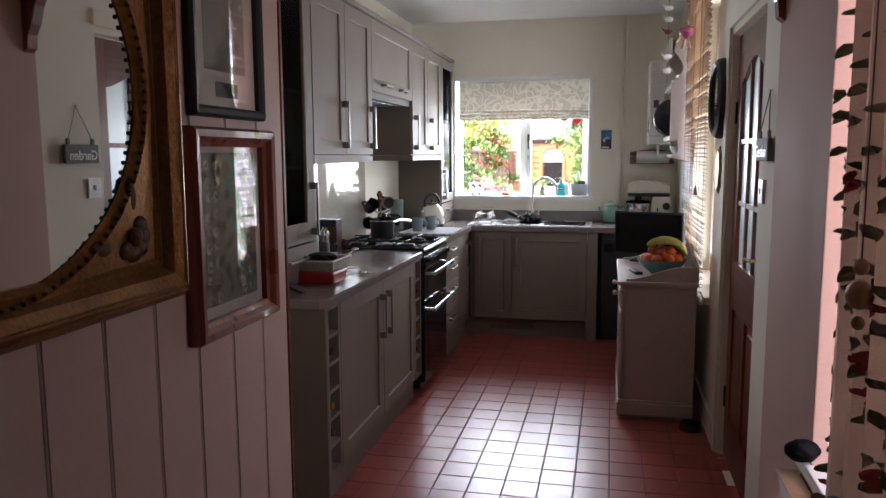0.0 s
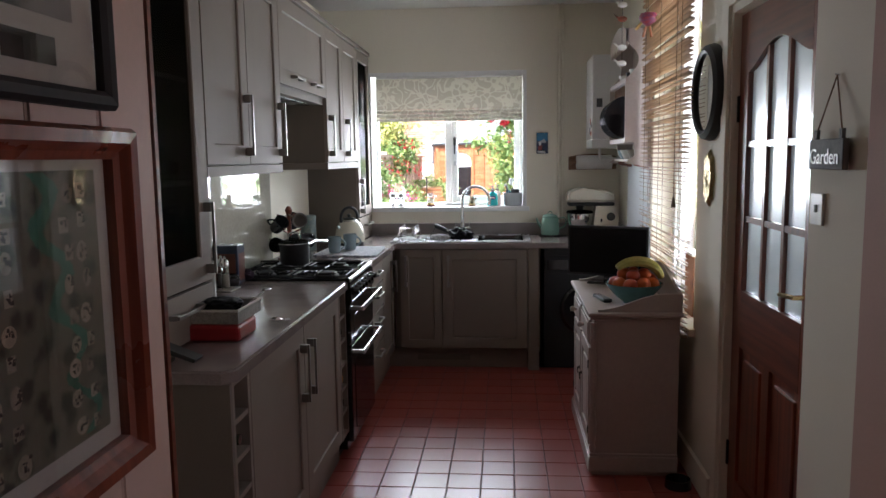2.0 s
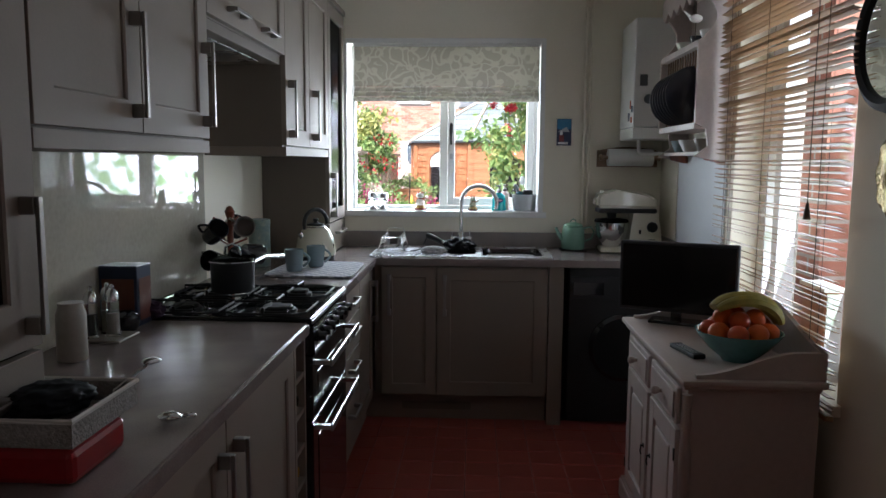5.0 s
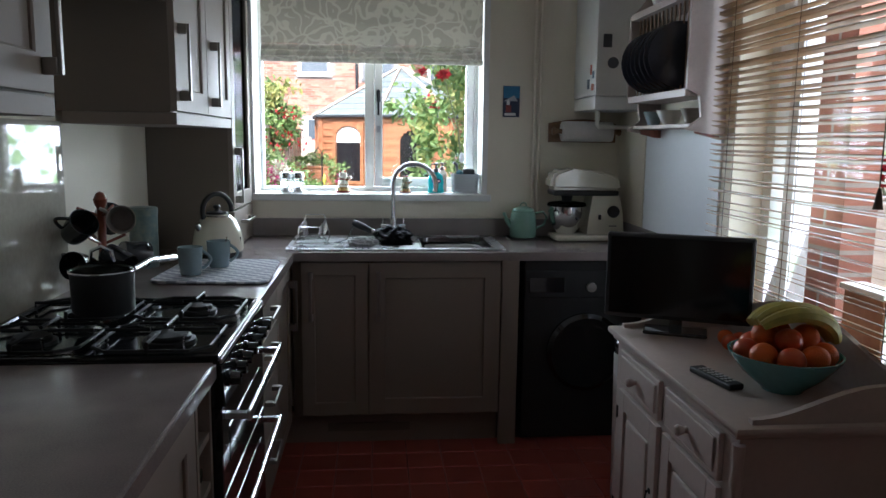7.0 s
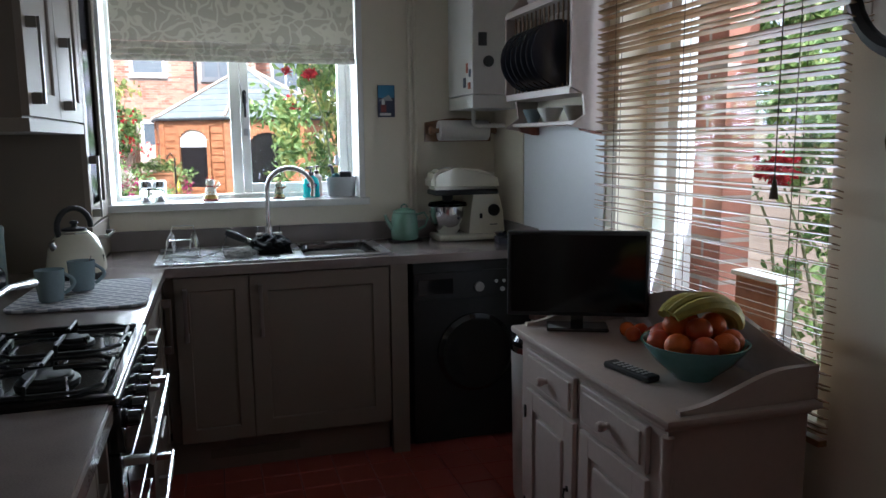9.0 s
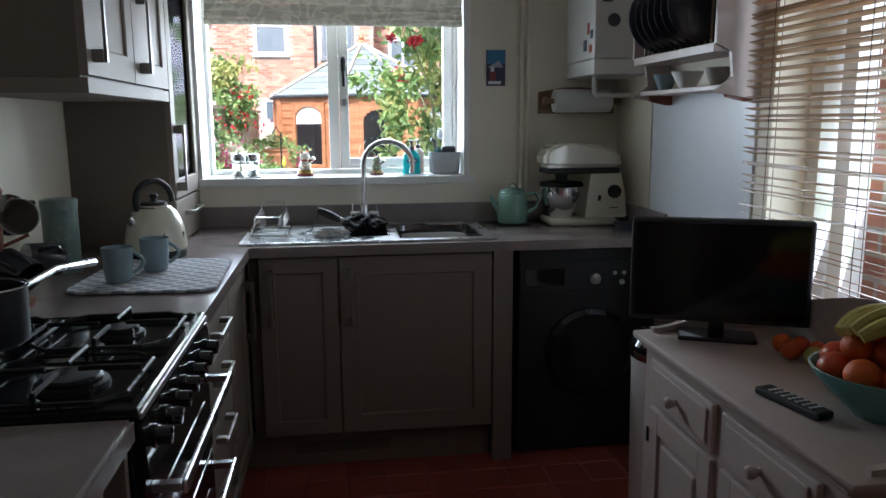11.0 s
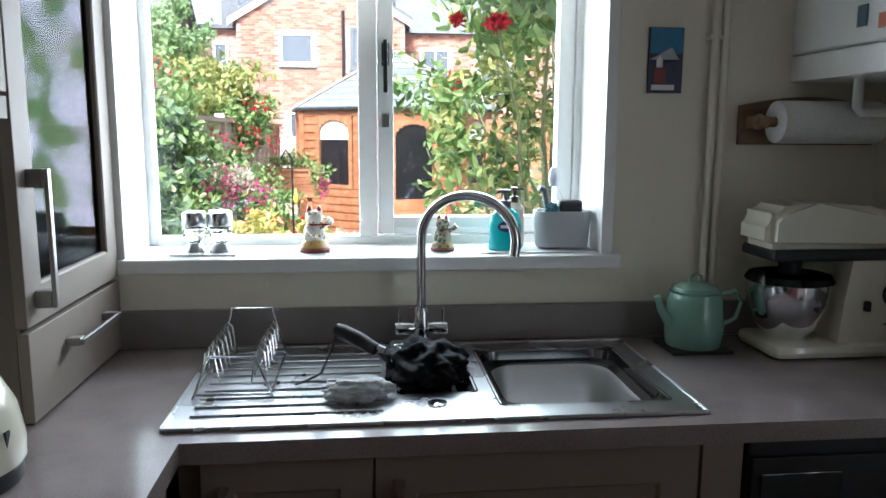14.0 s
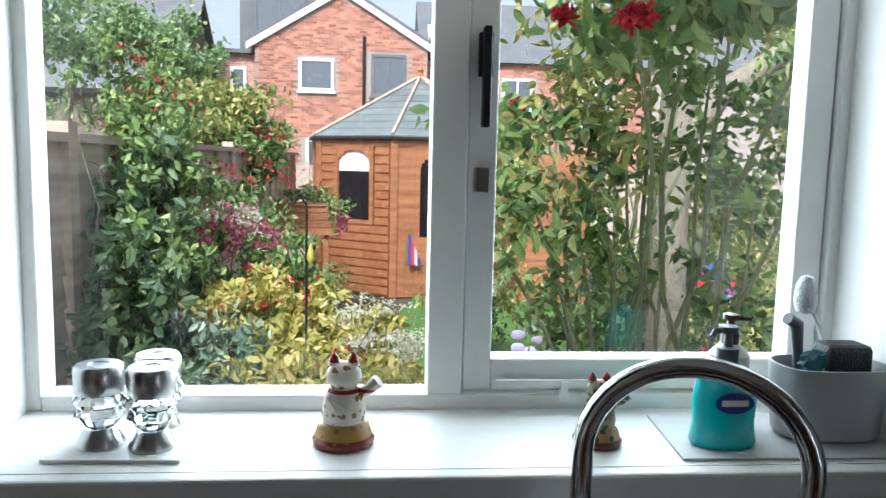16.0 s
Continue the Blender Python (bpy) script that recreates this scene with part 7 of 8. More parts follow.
tagged(part("drawing", vd, mat("dark_drawing_print", (0.07, 0.07, 0.06), 0.8, island=0.5), p2, "tiny dark drawings in the vignettes"), kind="stuff")
part("glass", Geo().box(X0 + 0.010, X0 + 0.011, 1.465, 1.768, 1.117, 1.505), "print_glass", p2, "picture glass")

# ---- dining room corner ----
dw = thing("window_dining", (RX + 0.1, 1.6, 0.68), "white framed dining room window behind the curtain", "window", kind="structure")
part("side_board", Geo().box(RX - 0.034, RX + 0.12, 1.99, 2.1, 0.68, 2.2, 0.004), "pink", dw, "pinkish white painted window board")
part("frame", Geo().box(RX - 0.034, RX + 0.12, 1.1, 1.17, 0.68, 2.2, 0.004).box(RX + 0.05, RX + 0.12, 1.17, 1.99, 2.12, 2.2).box(RX + 0.05, RX + 0.12, 1.55, 1.6, 0.70, 2.12), "white", dw)
structure("sill_dining", Geo().box(RX - 0.05, RX + 0.12, 1.1, 2.1, 0.665, 0.698, 0.004), "white", "white painted dining room window board")
p = part("pane", Geo().box(RX + 0.085, RX + 0.09, 1.17, 1.99, 0.70, 2.12), "glass", dw, "clear window glass")
p.visible_shadow = False
cu = thing("curtain", (RX - 0.06, 1.6, 2.2), "cream curtain printed with green leaves and red flowers", "curtain")
g = Geo()
vs = []
for i in range(61):
    u = i / 60
    row = []
    for j in range(12):
        v = j / 11
        row.append(g.bm.verts.new((RX - 0.075 + 0.022 * math.sin(u * 34 + v) + 0.008 * math.sin(u * 71), 1.70 - u * 0.60 + 0.015 * v, 2.2 - v * 1.9)))
    vs.append(row)
for i in range(60):
    for j in range(11):
        g.bm.faces.new((vs[i][j], vs[i + 1][j], vs[i + 1][j + 1], vs[i][j + 1]))
bmesh.ops.solidify(g.bm, geom=g.bm.faces[:], thickness=0.002)
M["curtain"] = mat("cream_curtain", (0.46, 0.37, 0.31), 0.9, vary=0.06, grain=200, bump=0.2)
part("cloth", g, "curtain", cu, smooth=True)
lf, fl = Geo(), Geo()
random.seed(9)


def print_leaf(g, u, z, size, turn, n=8):
    """A flat leaf or petal shape lying on the folds of the curtain."""
    y = 1.70 - u * 0.60
    vs = []
    for k in range(n):
        a = 2 * math.pi * k / n
        p, q = size * math.cos(a), size * 0.48 * math.sin(a) * (1.25 if math.cos(a) < 0 else 0.8)
        dy, dz = p * math.cos(turn) - q * math.sin(turn), p * math.sin(turn) + q * math.cos(turn)
        w = u - dy / 0.60
        v = (2.2 - (z + dz)) / 1.9
        vs.append(g.bm.verts.new((RX - 0.075 + 0.022 * math.sin(w * 34 + v) + 0.008 * math.sin(w * 71) - 0.0045, y + dy + 0.015 * v, z + dz)))
    g.bm.faces.new(vs)


for k in range(6):
    u0, z = 0.04 + 0.165 * k, 2.16 - 0.05 * (k % 3)
    while z > 0.36:
        u = u0 + 0.045 * math.sin(z * 7 + k)
        for side in (-1, 1):
            print_leaf(lf, u + 0.028 * side, z + random.uniform(-0.01, 0.01), random.uniform(0.016, 0.024), random.uniform(0.2, 1.2) * side)
        if random.random() < 0.28:
            for j in range(4):
                print_leaf(fl, u + 0.012 * math.cos(j * 1.57), z - 0.035 + 0.010 * math.sin(j * 1.57), 0.014, j * 1.57 + 0.4)
        z -= random.uniform(0.05, 0.085)
tagged(part("leaf_print", lf, mat("green_grey_print", (0.21, 0.225, 0.14), 0.9, island=0.3), cu, "green-grey printed leaves"), kind="stuff")
tagged(part("flower_print", fl, mat("crimson_print", (0.36, 0.07, 0.08), 0.9, island=0.3), cu, "crimson printed flowers"), kind="stuff")
rcv = thing("wooden_cabinet", (0.46, 1.7, 0), "low pale wooden cabinet under the dining room window", "cabinet")
M["pine_pale"] = wood_mat("pale_pine", (0.42, 0.26, 0.15), (0.32, 0.18, 0.10), 0.45, "Z")
part("body", Geo().box(0.405, 0.44, 1.3, 2.03, 0.001, 0.64, 0.002), "pine_pale", rcv)
part("top", Geo().box(0.395, 0.449, 1.28, 2.045, 0.6405, 0.662, 0.003), "pine_pale", rcv)
crumple("eye_mask", (0.445, 1.99, 0.735), (0.045, 0.03, 0.032), 1.2, "nylon", "black cloth eye mask hanging on the window board", "mask", 0.2)
wsc = thing("scarf", (0.40, 1.62, 0.70), "dark blue-grey knitted scarf draped over the cabinet", "scarf")
pts = [(0.395, 1.54, 0.80), (0.385, 1.49, 0.81), (0.375, 1.45, 0.785), (0.37, 1.42, 0.73), (0.37, 1.41, 0.60), (0.375, 1.41, 0.45)]
part("cloth", Geo().tube(pts, [0.018, 0.030, 0.034, 0.036, 0.036, 0.03], 14), mat("blue_grey_knit", (0.10, 0.11, 0.15), 0.95, vary=0.3, grain=150, scale=50, bump=1.2), wsc, smooth=True)
co_ = thing("corbel", (0.43, 2.5, 2.1), "small carved brown wooden corbel under the beam", "corbel")
part("block", Geo().prism([(RX - 0.031, 2.159), (RX - 0.13, 2.159), (RX - 0.125, 2.11), (RX - 0.095, 2.06), (RX - 0.075, 1.99), (RX - 0.055, 1.95), (RX - 0.05, 1.90), (RX - 0.031, 1.885)], "Y", 2.56, 2.61), "mahogany", co_)
hk = thing("hanging_decoration", (0.385, 1.437, 1.25), "dried seed heads hanging beside the curtain", "decoration")
part("cord", Geo().tube([(0.385, 1.437, 1.9), (0.385, 1.437, 1.29)], 0.0015, 5), "cord", hk)
for dz, r in ((0.0, 0.014), (-0.05, 0.024), (-0.10, 0.012)):
    part("seed_head", Geo().ball((0.385, 1.437, 1.285 + dz), r, 1, 1, 1.1, 12), "pine_pale", hk, smooth=True)

# ---- garden ----
rng = np.random.default_rng(11)


def leaves(blobs, count, size, droop=0.3):
    """Many small folded leaves spread unevenly through blobs (x, y, z, rx, ry, rz, weight)."""
    w = np.array([b[6] for b in blobs], float)
    pick = rng.choice(len(blobs), count, p=w / w.sum())
    B = np.array(blobs, float)[pick]
    d = rng.normal(size=(count, 3))
    d /= np.linalg.norm(d, axis=1)[:, None]
    # small clumps inside every blob leave gaps between them
    clump = rng.normal(size=(len(blobs), 26, 3))
    clump /= np.linalg.norm(clump, axis=2)[:, :, None]
    clump *= rng.uniform(0.35, 1.0, (len(blobs), 26, 1))
    c = clump[pick, rng.integers(0, 26, count)] + d * rng.uniform(0, 0.34, (count, 1))
    p = B[:, :3] + c * B[:, 3:6]
    a = rng.normal(size=(count, 3))
    a[:, 2] -= droop
    a /= np.linalg.norm(a, axis=1)[:, None]
    s = np.cross(a, rng.normal(size=(count, 3)))
    s /= np.linalg.norm(s, axis=1)[:, None]
    n = np.cross(a, s)
    L = size * rng.uniform(0.5, 1.4, (count, 1))
    cup = n * L * rng.uniform(-0.05, 0.14, (count, 1))
    v = np.stack([p, p + a * L * 0.30 + s * L * 0.24 + cup, p + a * L * 0.68 + s * L * 0.20 + cup, p + a * L - n * L * 0.06, p + a * L * 0.68 - s * L * 0.20 + cup, p + a * L * 0.30 - s * L * 0.24 + cup], 1).reshape(-1, 3)
    f = np.arange(count * 6).reshape(-1, 6)
    return v, np.concatenate([f[:, [0, 1, 2, 3]], f[:, [0, 3, 4, 5]]])


def leaf_part(name, blobs, count, size, material, parent, label, droop=0.3):
    v, f = leaves(blobs, int(count * 1.7), size * 0.80, droop)
    base = parent.location
    me = bpy.data.meshes.new(name)
    me.from_pydata((v - np.array(base)).tolist(), [], f.tolist())
    me.materials.append(material)
    ob = new(name, me)
    ob.parent = parent
    return tagged(ob, label, "", "", "stuff")


def stems(parent, base, tops, r, material, name="stem", wob=0.06):
    g = Geo()
    for t in tops:
        b = Vector(base) + Vector((random.uniform(-0.1, 0.1), random.uniform(-0.1, 0.1), 0))
        t = Vector(t)
        pts = [b.lerp(t, k / 7) + Vector((random.uniform(-wob, wob), random.uniform(-wob, wob), 0)) * (1 if 0 < k < 7 else 0) for k in range(8)]
        g.tube(pts, [r * (1 - 0.75 * k / 7) for k in range(8)], 6)
    return part(name, g, material, parent, smooth=True)


LEAF = {
    "mid": leaf_mat("mid_green_leaves", (0.07, 0.14, 0.04), (0.27, 0.39, 0.12), (0.50, 0.56, 0.24)),
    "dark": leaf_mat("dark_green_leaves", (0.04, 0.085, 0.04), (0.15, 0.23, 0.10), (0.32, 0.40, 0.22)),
    "lime": leaf_mat("yellow_green_leaves", (0.16, 0.22, 0.06), (0.42, 0.42, 0.13), (0.66, 0.58, 0.22)),
    "blue": leaf_mat("blue_green_leaves", (0.10, 0.17, 0.11), (0.27, 0.37, 0.25), (0.45, 0.52, 0.38)),
    "pale": leaf_mat("pale_green_leaves", (0.13, 0.22, 0.09), (0.33, 0.46, 0.20), (0.52, 0.60, 0.32)),
    "gold": leaf_mat("golden_yellow_leaves", (0.26, 0.28, 0.07), (0.60, 0.52, 0.14), (0.80, 0.68, 0.28)),
    "red": leaf_mat("crimson_petals", (0.32, 0.004, 0.012), (0.55, 0.015, 0.03)),
    "pink": leaf_mat("magenta_petals", (0.45, 0.03, 0.14), (0.65, 0.12, 0.28)),
    "white": leaf_mat("white_petals", (0.52, 0.52, 0.36), (0.68, 0.66, 0.54)),
}
M["bark"] = mat("grey_brown_bark", (0.34, 0.30, 0.22), 0.9, vary=0.3, scale=10, grain=50, bump=0.8)
M["stem"] = mat("green_brown_stem", (0.22, 0.25, 0.12), 0.7, vary=0.3, scale=12)
M["fence"] = wood_mat("weathered_fence_wood", (0.55, 0.43, 0.34), (0.34, 0.26, 0.20), 0.85, "Y", 0.0, 0.4)
M["orange_wood"] = wood_mat("orange_brown_stained_wood", (0.40, 0.17, 0.075), (0.25, 0.09, 0.035), 0.5, "X", 0.1, 0.4)
M["shingle"] = mat("grey_green_felt_shingle", (0.19, 0.215, 0.205), 0.9, vary=0.25, scale=4, grain=30, bump=0.5, each=0.15)
M["lawn"] = mat("green_lawn", (0.09, 0.20, 0.035), 0.95, vary=0.25, scale=3, grain=120, bump=0.8)


def bush(name, label, category, base, leafsets, stem_tops, stem_r=0.012, stem_mat="stem"):
    root = thing(name, base, label, category)
    stems(root, base, stem_tops, stem_r, stem_mat)
    for nm, blobs, n, size, m, lab in leafsets:
        leaf_part(nm, blobs, n, size, LEAF[m], root, lab)
    return root


random.seed(21)
# rose by the window
rose_tops = [(-0.37, 7.33, 1.80), (-0.15, 7.6, 2.2), (0.1, 7.5, 2.1), (-0.32, 9.04, 1.72), (0.35, 8.4, 2.3), (-0.05, 8.3, 1.5), (0.5, 8.0, 1.9), (-0.5, 8.6, 1.35), (0.6, 9.0, 2.2), (0.2, 8.9, 2.5), (-0.1, 8.8, 2.3), (0.75, 8.7, 1.6)]
bush("rose_bush", "tall rose bush with red blooms and long green stems", "bush", (0.25, 8.6, GROUND),
     [("leaf", [(-0.1, 7.75, 2.05, 0.42, 0.35, 0.28, 3), (0.3, 8.2, 2.2, 0.6, 0.5, 0.35, 4), (-0.35, 8.7, 1.65, 0.35, 0.4, 0.3, 1.5), (0.45, 8.8, 1.7, 0.55, 0.5, 0.5, 3), (-0.25, 8.4, 1.25, 0.3, 0.4, 0.35, 1), (0.7, 9.0, 1.0, 0.4, 0.4, 0.5, 1.2), (-0.25, 7.45, 1.9, 0.2, 0.15, 0.2, 0.6)], 3000, 0.085, "mid", "green rose leaves"),
      ("young_leaf", [(0.2, 8.0, 2.15, 0.7, 0.6, 0.4, 2), (-0.2, 8.5, 1.6, 0.4, 0.5, 0.5, 1)], 1300, 0.065, "lime", "yellow-green young leaves"),
      ("bloom", [(-0.367, 7.33, 1.80, 0.032, 0.032, 0.026, 2), (-0.48, 7.5, 1.83, 0.025, 0.025, 0.02, 1), (-0.32, 9.04, 1.72, 0.05, 0.05, 0.06, 2), (-0.28, 9.0, 1.66, 0.04, 0.04, 0.04, 1)], 420, 0.026, "red", "red rose petals")],
     rose_tops, 0.017)
bush("cane_clump", "clump of bare green upright canes below the rose", "bush", (0.42, 9.8, GROUND), [("leaf", [(0.3, 9.9, 0.9, 0.5, 0.3, 0.7, 1)], 700, 0.07, "mid", "sparse green leaves")],
     [(0.42 + random.uniform(-0.55, 0.5), 9.8 + random.uniform(-0.3, 0.3), random.uniform(1.4, 2.3)) for k in range(15)], 0.019)
t = thing("tree", (0.98, 10.4, GROUND), "ivy-clad pale tree trunk with a leaning limb and green crown", "tree")
part("trunk", Geo().tube([(0.98, 10.4, GROUND - 0.05), (0.97, 10.4, 0.4), (0.96, 10.42, 1.2), (1.0, 10.45, 2.2), (1.05, 10.5, 3.2)], [0.15, 0.125, 0.12, 0.11, 0.07], 14), "bark", t, smooth=True)
part("limb", Geo().tube([(0.97, 10.42, 1.6), (1.25, 10.4, 1.95), (1.6, 10.35, 2.2), (2.1, 10.3, 2.5)], [0.09, 0.085, 0.07, 0.04], 10).tube([(0.98, 10.42, 1.9), (0.7, 10.5, 2.4), (0.5, 10.5, 2.9)], [0.06, 0.045, 0.02], 8), "bark", t, smooth=True)
part("tie_band", Geo().lathe((0.97, 10.4, 0.12), [(0.131, 0), (0.134, 0.003), (0.134, 0.035), (0.131, 0.038)], 20), "matt_black", t)
leaf_part("crown", [(1.3, 10.6, 2.9, 0.9, 0.7, 0.5, 4), (0.6, 10.8, 2.8, 0.6, 0.6, 0.4, 2), (2.0, 10.6, 2.4, 0.6, 0.6, 0.6, 2), (2.2, 11.2, 1.6, 0.7, 0.6, 0.8, 2)], 3600, 0.085, LEAF["lime"], t, "green leaves of the tree")
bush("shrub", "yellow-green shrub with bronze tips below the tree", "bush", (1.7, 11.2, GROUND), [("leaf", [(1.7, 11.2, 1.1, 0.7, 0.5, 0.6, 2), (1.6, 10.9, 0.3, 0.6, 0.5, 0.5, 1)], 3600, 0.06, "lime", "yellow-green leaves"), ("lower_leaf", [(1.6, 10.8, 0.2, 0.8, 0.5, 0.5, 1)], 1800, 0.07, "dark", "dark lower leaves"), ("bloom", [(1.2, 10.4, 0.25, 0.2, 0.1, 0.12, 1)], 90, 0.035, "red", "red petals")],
     [(1.7 + random.uniform(-0.6, 0.6), 11.2 + random.uniform(-0.4, 0.4), random.uniform(0.8, 1.5)) for k in range(9)])
bush("ivy_bush", "dark green climber hanging over the fence", "climber", (-2.05, 9.7, GROUND), [("leaf", [(-2.15, 9.8, 1.05, 0.3, 0.6, 0.55, 3), (-2.0, 9.2, 0.6, 0.28, 0.5, 0.5, 3), (-1.85, 8.8, 0.35, 0.3, 0.4, 0.4, 2)], 3600, 0.085, "dark", "dark glossy leaves"), ("young_leaf", [(-2.15, 10.0, 1.35, 0.3, 0.6, 0.4, 2), (-2.05, 9.5, 0.9, 0.3, 0.6, 0.5, 1)], 1300, 0.075, "mid", "light green young leaves"), ("bloom", [(-2.2, 9.9, 1.0, 0.2, 0.4, 0.35, 1)], 110, 0.04, "red", "red petals")],
     [(-2.1 + random.uniform(-0.2, 0.3), 9.6 + random.uniform(-0.6, 0.6), random.uniform(0.8, 1.6)) for k in range(10)])
bush("yellow_shrub", "yellow-leaved shrub just outside the window", "bush", (-1.25, 8.9, GROUND), [("leaf", [(-1.5, 9.5, 0.80, 0.36, 0.3, 0.12, 2), (-1.15, 9.2, 0.62, 0.42, 0.35, 0.22, 3), (-1.25, 8.8, 0.50, 0.4, 0.3, 0.22, 2), (-0.85, 8.8, 0.45, 0.3, 0.3, 0.22, 2)], 4200, 0.066, "gold", "yellow-green leaves"), ("lower_leaf", [(-1.4, 8.9, 0.15, 0.5, 0.4, 0.4, 2), (-0.9, 8.9, 0.1, 0.4, 0.4, 0.4, 2), (-1.6, 9.1, 0.5, 0.3, 0.3, 0.3, 1)], 2400, 0.06, "blue", "blue-green lower leaves"), ("bloom", [(-1.45, 9.3, 0.85, 0.25, 0.2, 0.15, 1), (-1.1, 8.8, 0.55, 0.25, 0.2, 0.15, 1)], 110, 0.03, "red", "small red petals"), ("umbel", [(-0.80, 8.9, 0.70, 0.26, 0.2, 0.07, 2), (-0.95, 9.1, 0.80, 0.2, 0.2, 0.06, 1), (-0.75, 8.6, 0.45, 0.25, 0.2, 0.12, 1)], 1500, 0.022, "white", "cream flower heads")],
     [(-1.2 + random.uniform(-0.55, 0.5), 9.0 + random.uniform(-0.4, 0.5), random.uniform(0.4, 0.85)) for k in range(14)], 0.009)
bush("flower_bed", "mixed flower bed of pink, white and red blooms", "flowers", (-2.0, 11.8, GROUND), [("leaf", [(-2.1, 11.9, 0.95, 0.6, 0.5, 0.4, 3), (-1.6, 11.2, 0.55, 0.5, 0.5, 0.4, 3), (-2.4, 11.2, 0.5, 0.4, 0.5, 0.5, 2), (-1.5, 12.2, 0.35, 0.4, 0.4, 0.3, 1)], 5000, 0.07, "mid", "green leaves"), ("pink_bloom", [(-2.0, 11.1, 1.0, 0.32, 0.1, 0.20, 2), (-1.8, 11.0, 0.92, 0.26, 0.1, 0.15, 1), (-2.25, 11.1, 1.1, 0.2, 0.1, 0.16, 1)], 430, 0.045, "pink", "magenta petals"), ("white_bloom", [(-2.08, 11.05, 1.14, 0.16, 0.06, 0.12, 1), (-1.8, 11.0, 1.05, 0.14, 0.06, 0.12, 1)], 200, 0.045, "white", "white petals"), ("red_bloom", [(-1.95, 12.0, 1.36, 0.45, 0.2, 0.16, 1), (-2.6, 11.4, 1.0, 0.25, 0.2, 0.25, 1), (-2.5, 10.9, 0.75, 0.08, 0.08, 0.06, 1)], 190, 0.045, "red", "red petals")],
     [(-2.0 + random.uniform(-0.6, 0.7), 11.8 + random.uniform(-0.6, 0.6), random.uniform(0.6, 1.4)) for k in range(14)])
bush("climbing_rose", "climbing rose along the garden boundary with red blooms", "climber", (-3.0, 14.2, GROUND), [("leaf", [(-2.9, 14.4, 1.9, 0.7, 0.6, 0.5, 3), (-2.3, 14.2, 1.75, 0.5, 0.5, 0.45, 2), (-3.4, 13.6, 2.1, 0.6, 0.6, 0.6, 2), (-2.6, 13.6, 1.2, 0.8, 0.6, 0.5, 2)], 5600, 0.10, "mid", "green leaves"), ("young_leaf", [(-2.7, 13.9, 1.95, 0.9, 0.5, 0.4, 1)], 1200, 0.10, "lime", "yellow-green leaves"), ("bloom", [(-3.1, 13.2, 1.95, 0.6, 0.2, 0.5, 2), (-3.25, 13.2, 2.4, 0.2, 0.1, 0.2, 1), (-2.0, 13.6, 1.75, 0.25, 0.1, 0.15, 1)], 85, 0.06, "red", "red petals")],
     [(-2.8 + random.uniform(-0.8, 0.8), 14.1 + random.uniform(-0.4, 0.4), random.uniform(1.2, 2.4)) for k in range(12)], 0.018)
t = thing("tree", (-4.6, 14.6, GROUND), "broad pale green tree beyond the fence", "tree")
part("trunk", Geo().tube([(-4.6, 14.6, GROUND), (-4.55, 14.6, 1.2), (-4.3, 14.5, 2.4)], [0.12, 0.09, 0.05], 8), "bark", t, smooth=True)
leaf_part("crown", [(-4.3, 14.4, 2.9, 1.1, 0.9, 0.6, 4), (-3.5, 14.8, 2.7, 0.7, 0.7, 0.5, 2), (-4.8, 13.6, 2.0, 1.0, 0.8, 0.6, 3), (-5.4, 14.4, 2.6, 0.8, 0.8, 0.9, 2)], 12000, 0.085, LEAF["pale"], t, "pale green leaves")
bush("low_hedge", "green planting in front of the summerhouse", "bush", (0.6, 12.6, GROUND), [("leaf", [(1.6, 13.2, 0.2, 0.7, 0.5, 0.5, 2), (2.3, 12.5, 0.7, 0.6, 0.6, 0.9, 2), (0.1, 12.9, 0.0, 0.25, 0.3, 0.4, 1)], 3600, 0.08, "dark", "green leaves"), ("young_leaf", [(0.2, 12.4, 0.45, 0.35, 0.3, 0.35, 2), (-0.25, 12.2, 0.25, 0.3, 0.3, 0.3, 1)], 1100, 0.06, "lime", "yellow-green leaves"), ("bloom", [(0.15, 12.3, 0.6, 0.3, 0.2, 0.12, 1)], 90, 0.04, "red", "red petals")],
     [(0.8 + random.uniform(-0.8, 1.0), 12.7 + random.uniform(-0.3, 0.3), random.uniform(0.2, 0.9)) for k in range(9)])

structure("lawn", Geo().prism([(-1.2, 12.0), (2.6, 12.0), (3.2, 16.0), (-0.4, 16.2)], "Z", GROUND + 0.001, GROUND + 0.02), "lawn", "short green lawn in front of the summerhouse")
fn = thing("fence", (-2.3, 11, GROUND), "weathered brown lap fence along the garden", "fence", kind="structure")
for k in range(6):
    y0 = 7.35 + 1.86 * k
    part("post", Geo().box(-2.36, -2.26, y0 - 0.05, y0 + 0.05, GROUND, 1.62), "fence", fn)
    for j in range(13):
        z = GROUND + 0.06 + j * 0.148
        part("slat", Geo().prism([(-2.30, z), (-2.285, z), (-2.305, z + 0.16), (-2.315, z + 0.16)], "Y", y0 + 0.055, y0 + 1.80), "fence", fn)
    part("batten", Geo().box(-2.285, -2.262, y0 + 0.6, y0 + 0.64, GROUND + 0.05, 1.52).box(-2.285, -2.262, y0 + 1.2, y0 + 1.24, GROUND + 0.05, 1.52), "fence", fn)
    part("cap_rail", Geo().box(-2.34, -2.25, y0 + 0.052, y0 + 1.805, 1.53, 1.57), "fence", fn)
fn2 = thing("fence", (0, 21, GROUND), "brown lap fence at the far end of the garden", "fence", kind="structure")
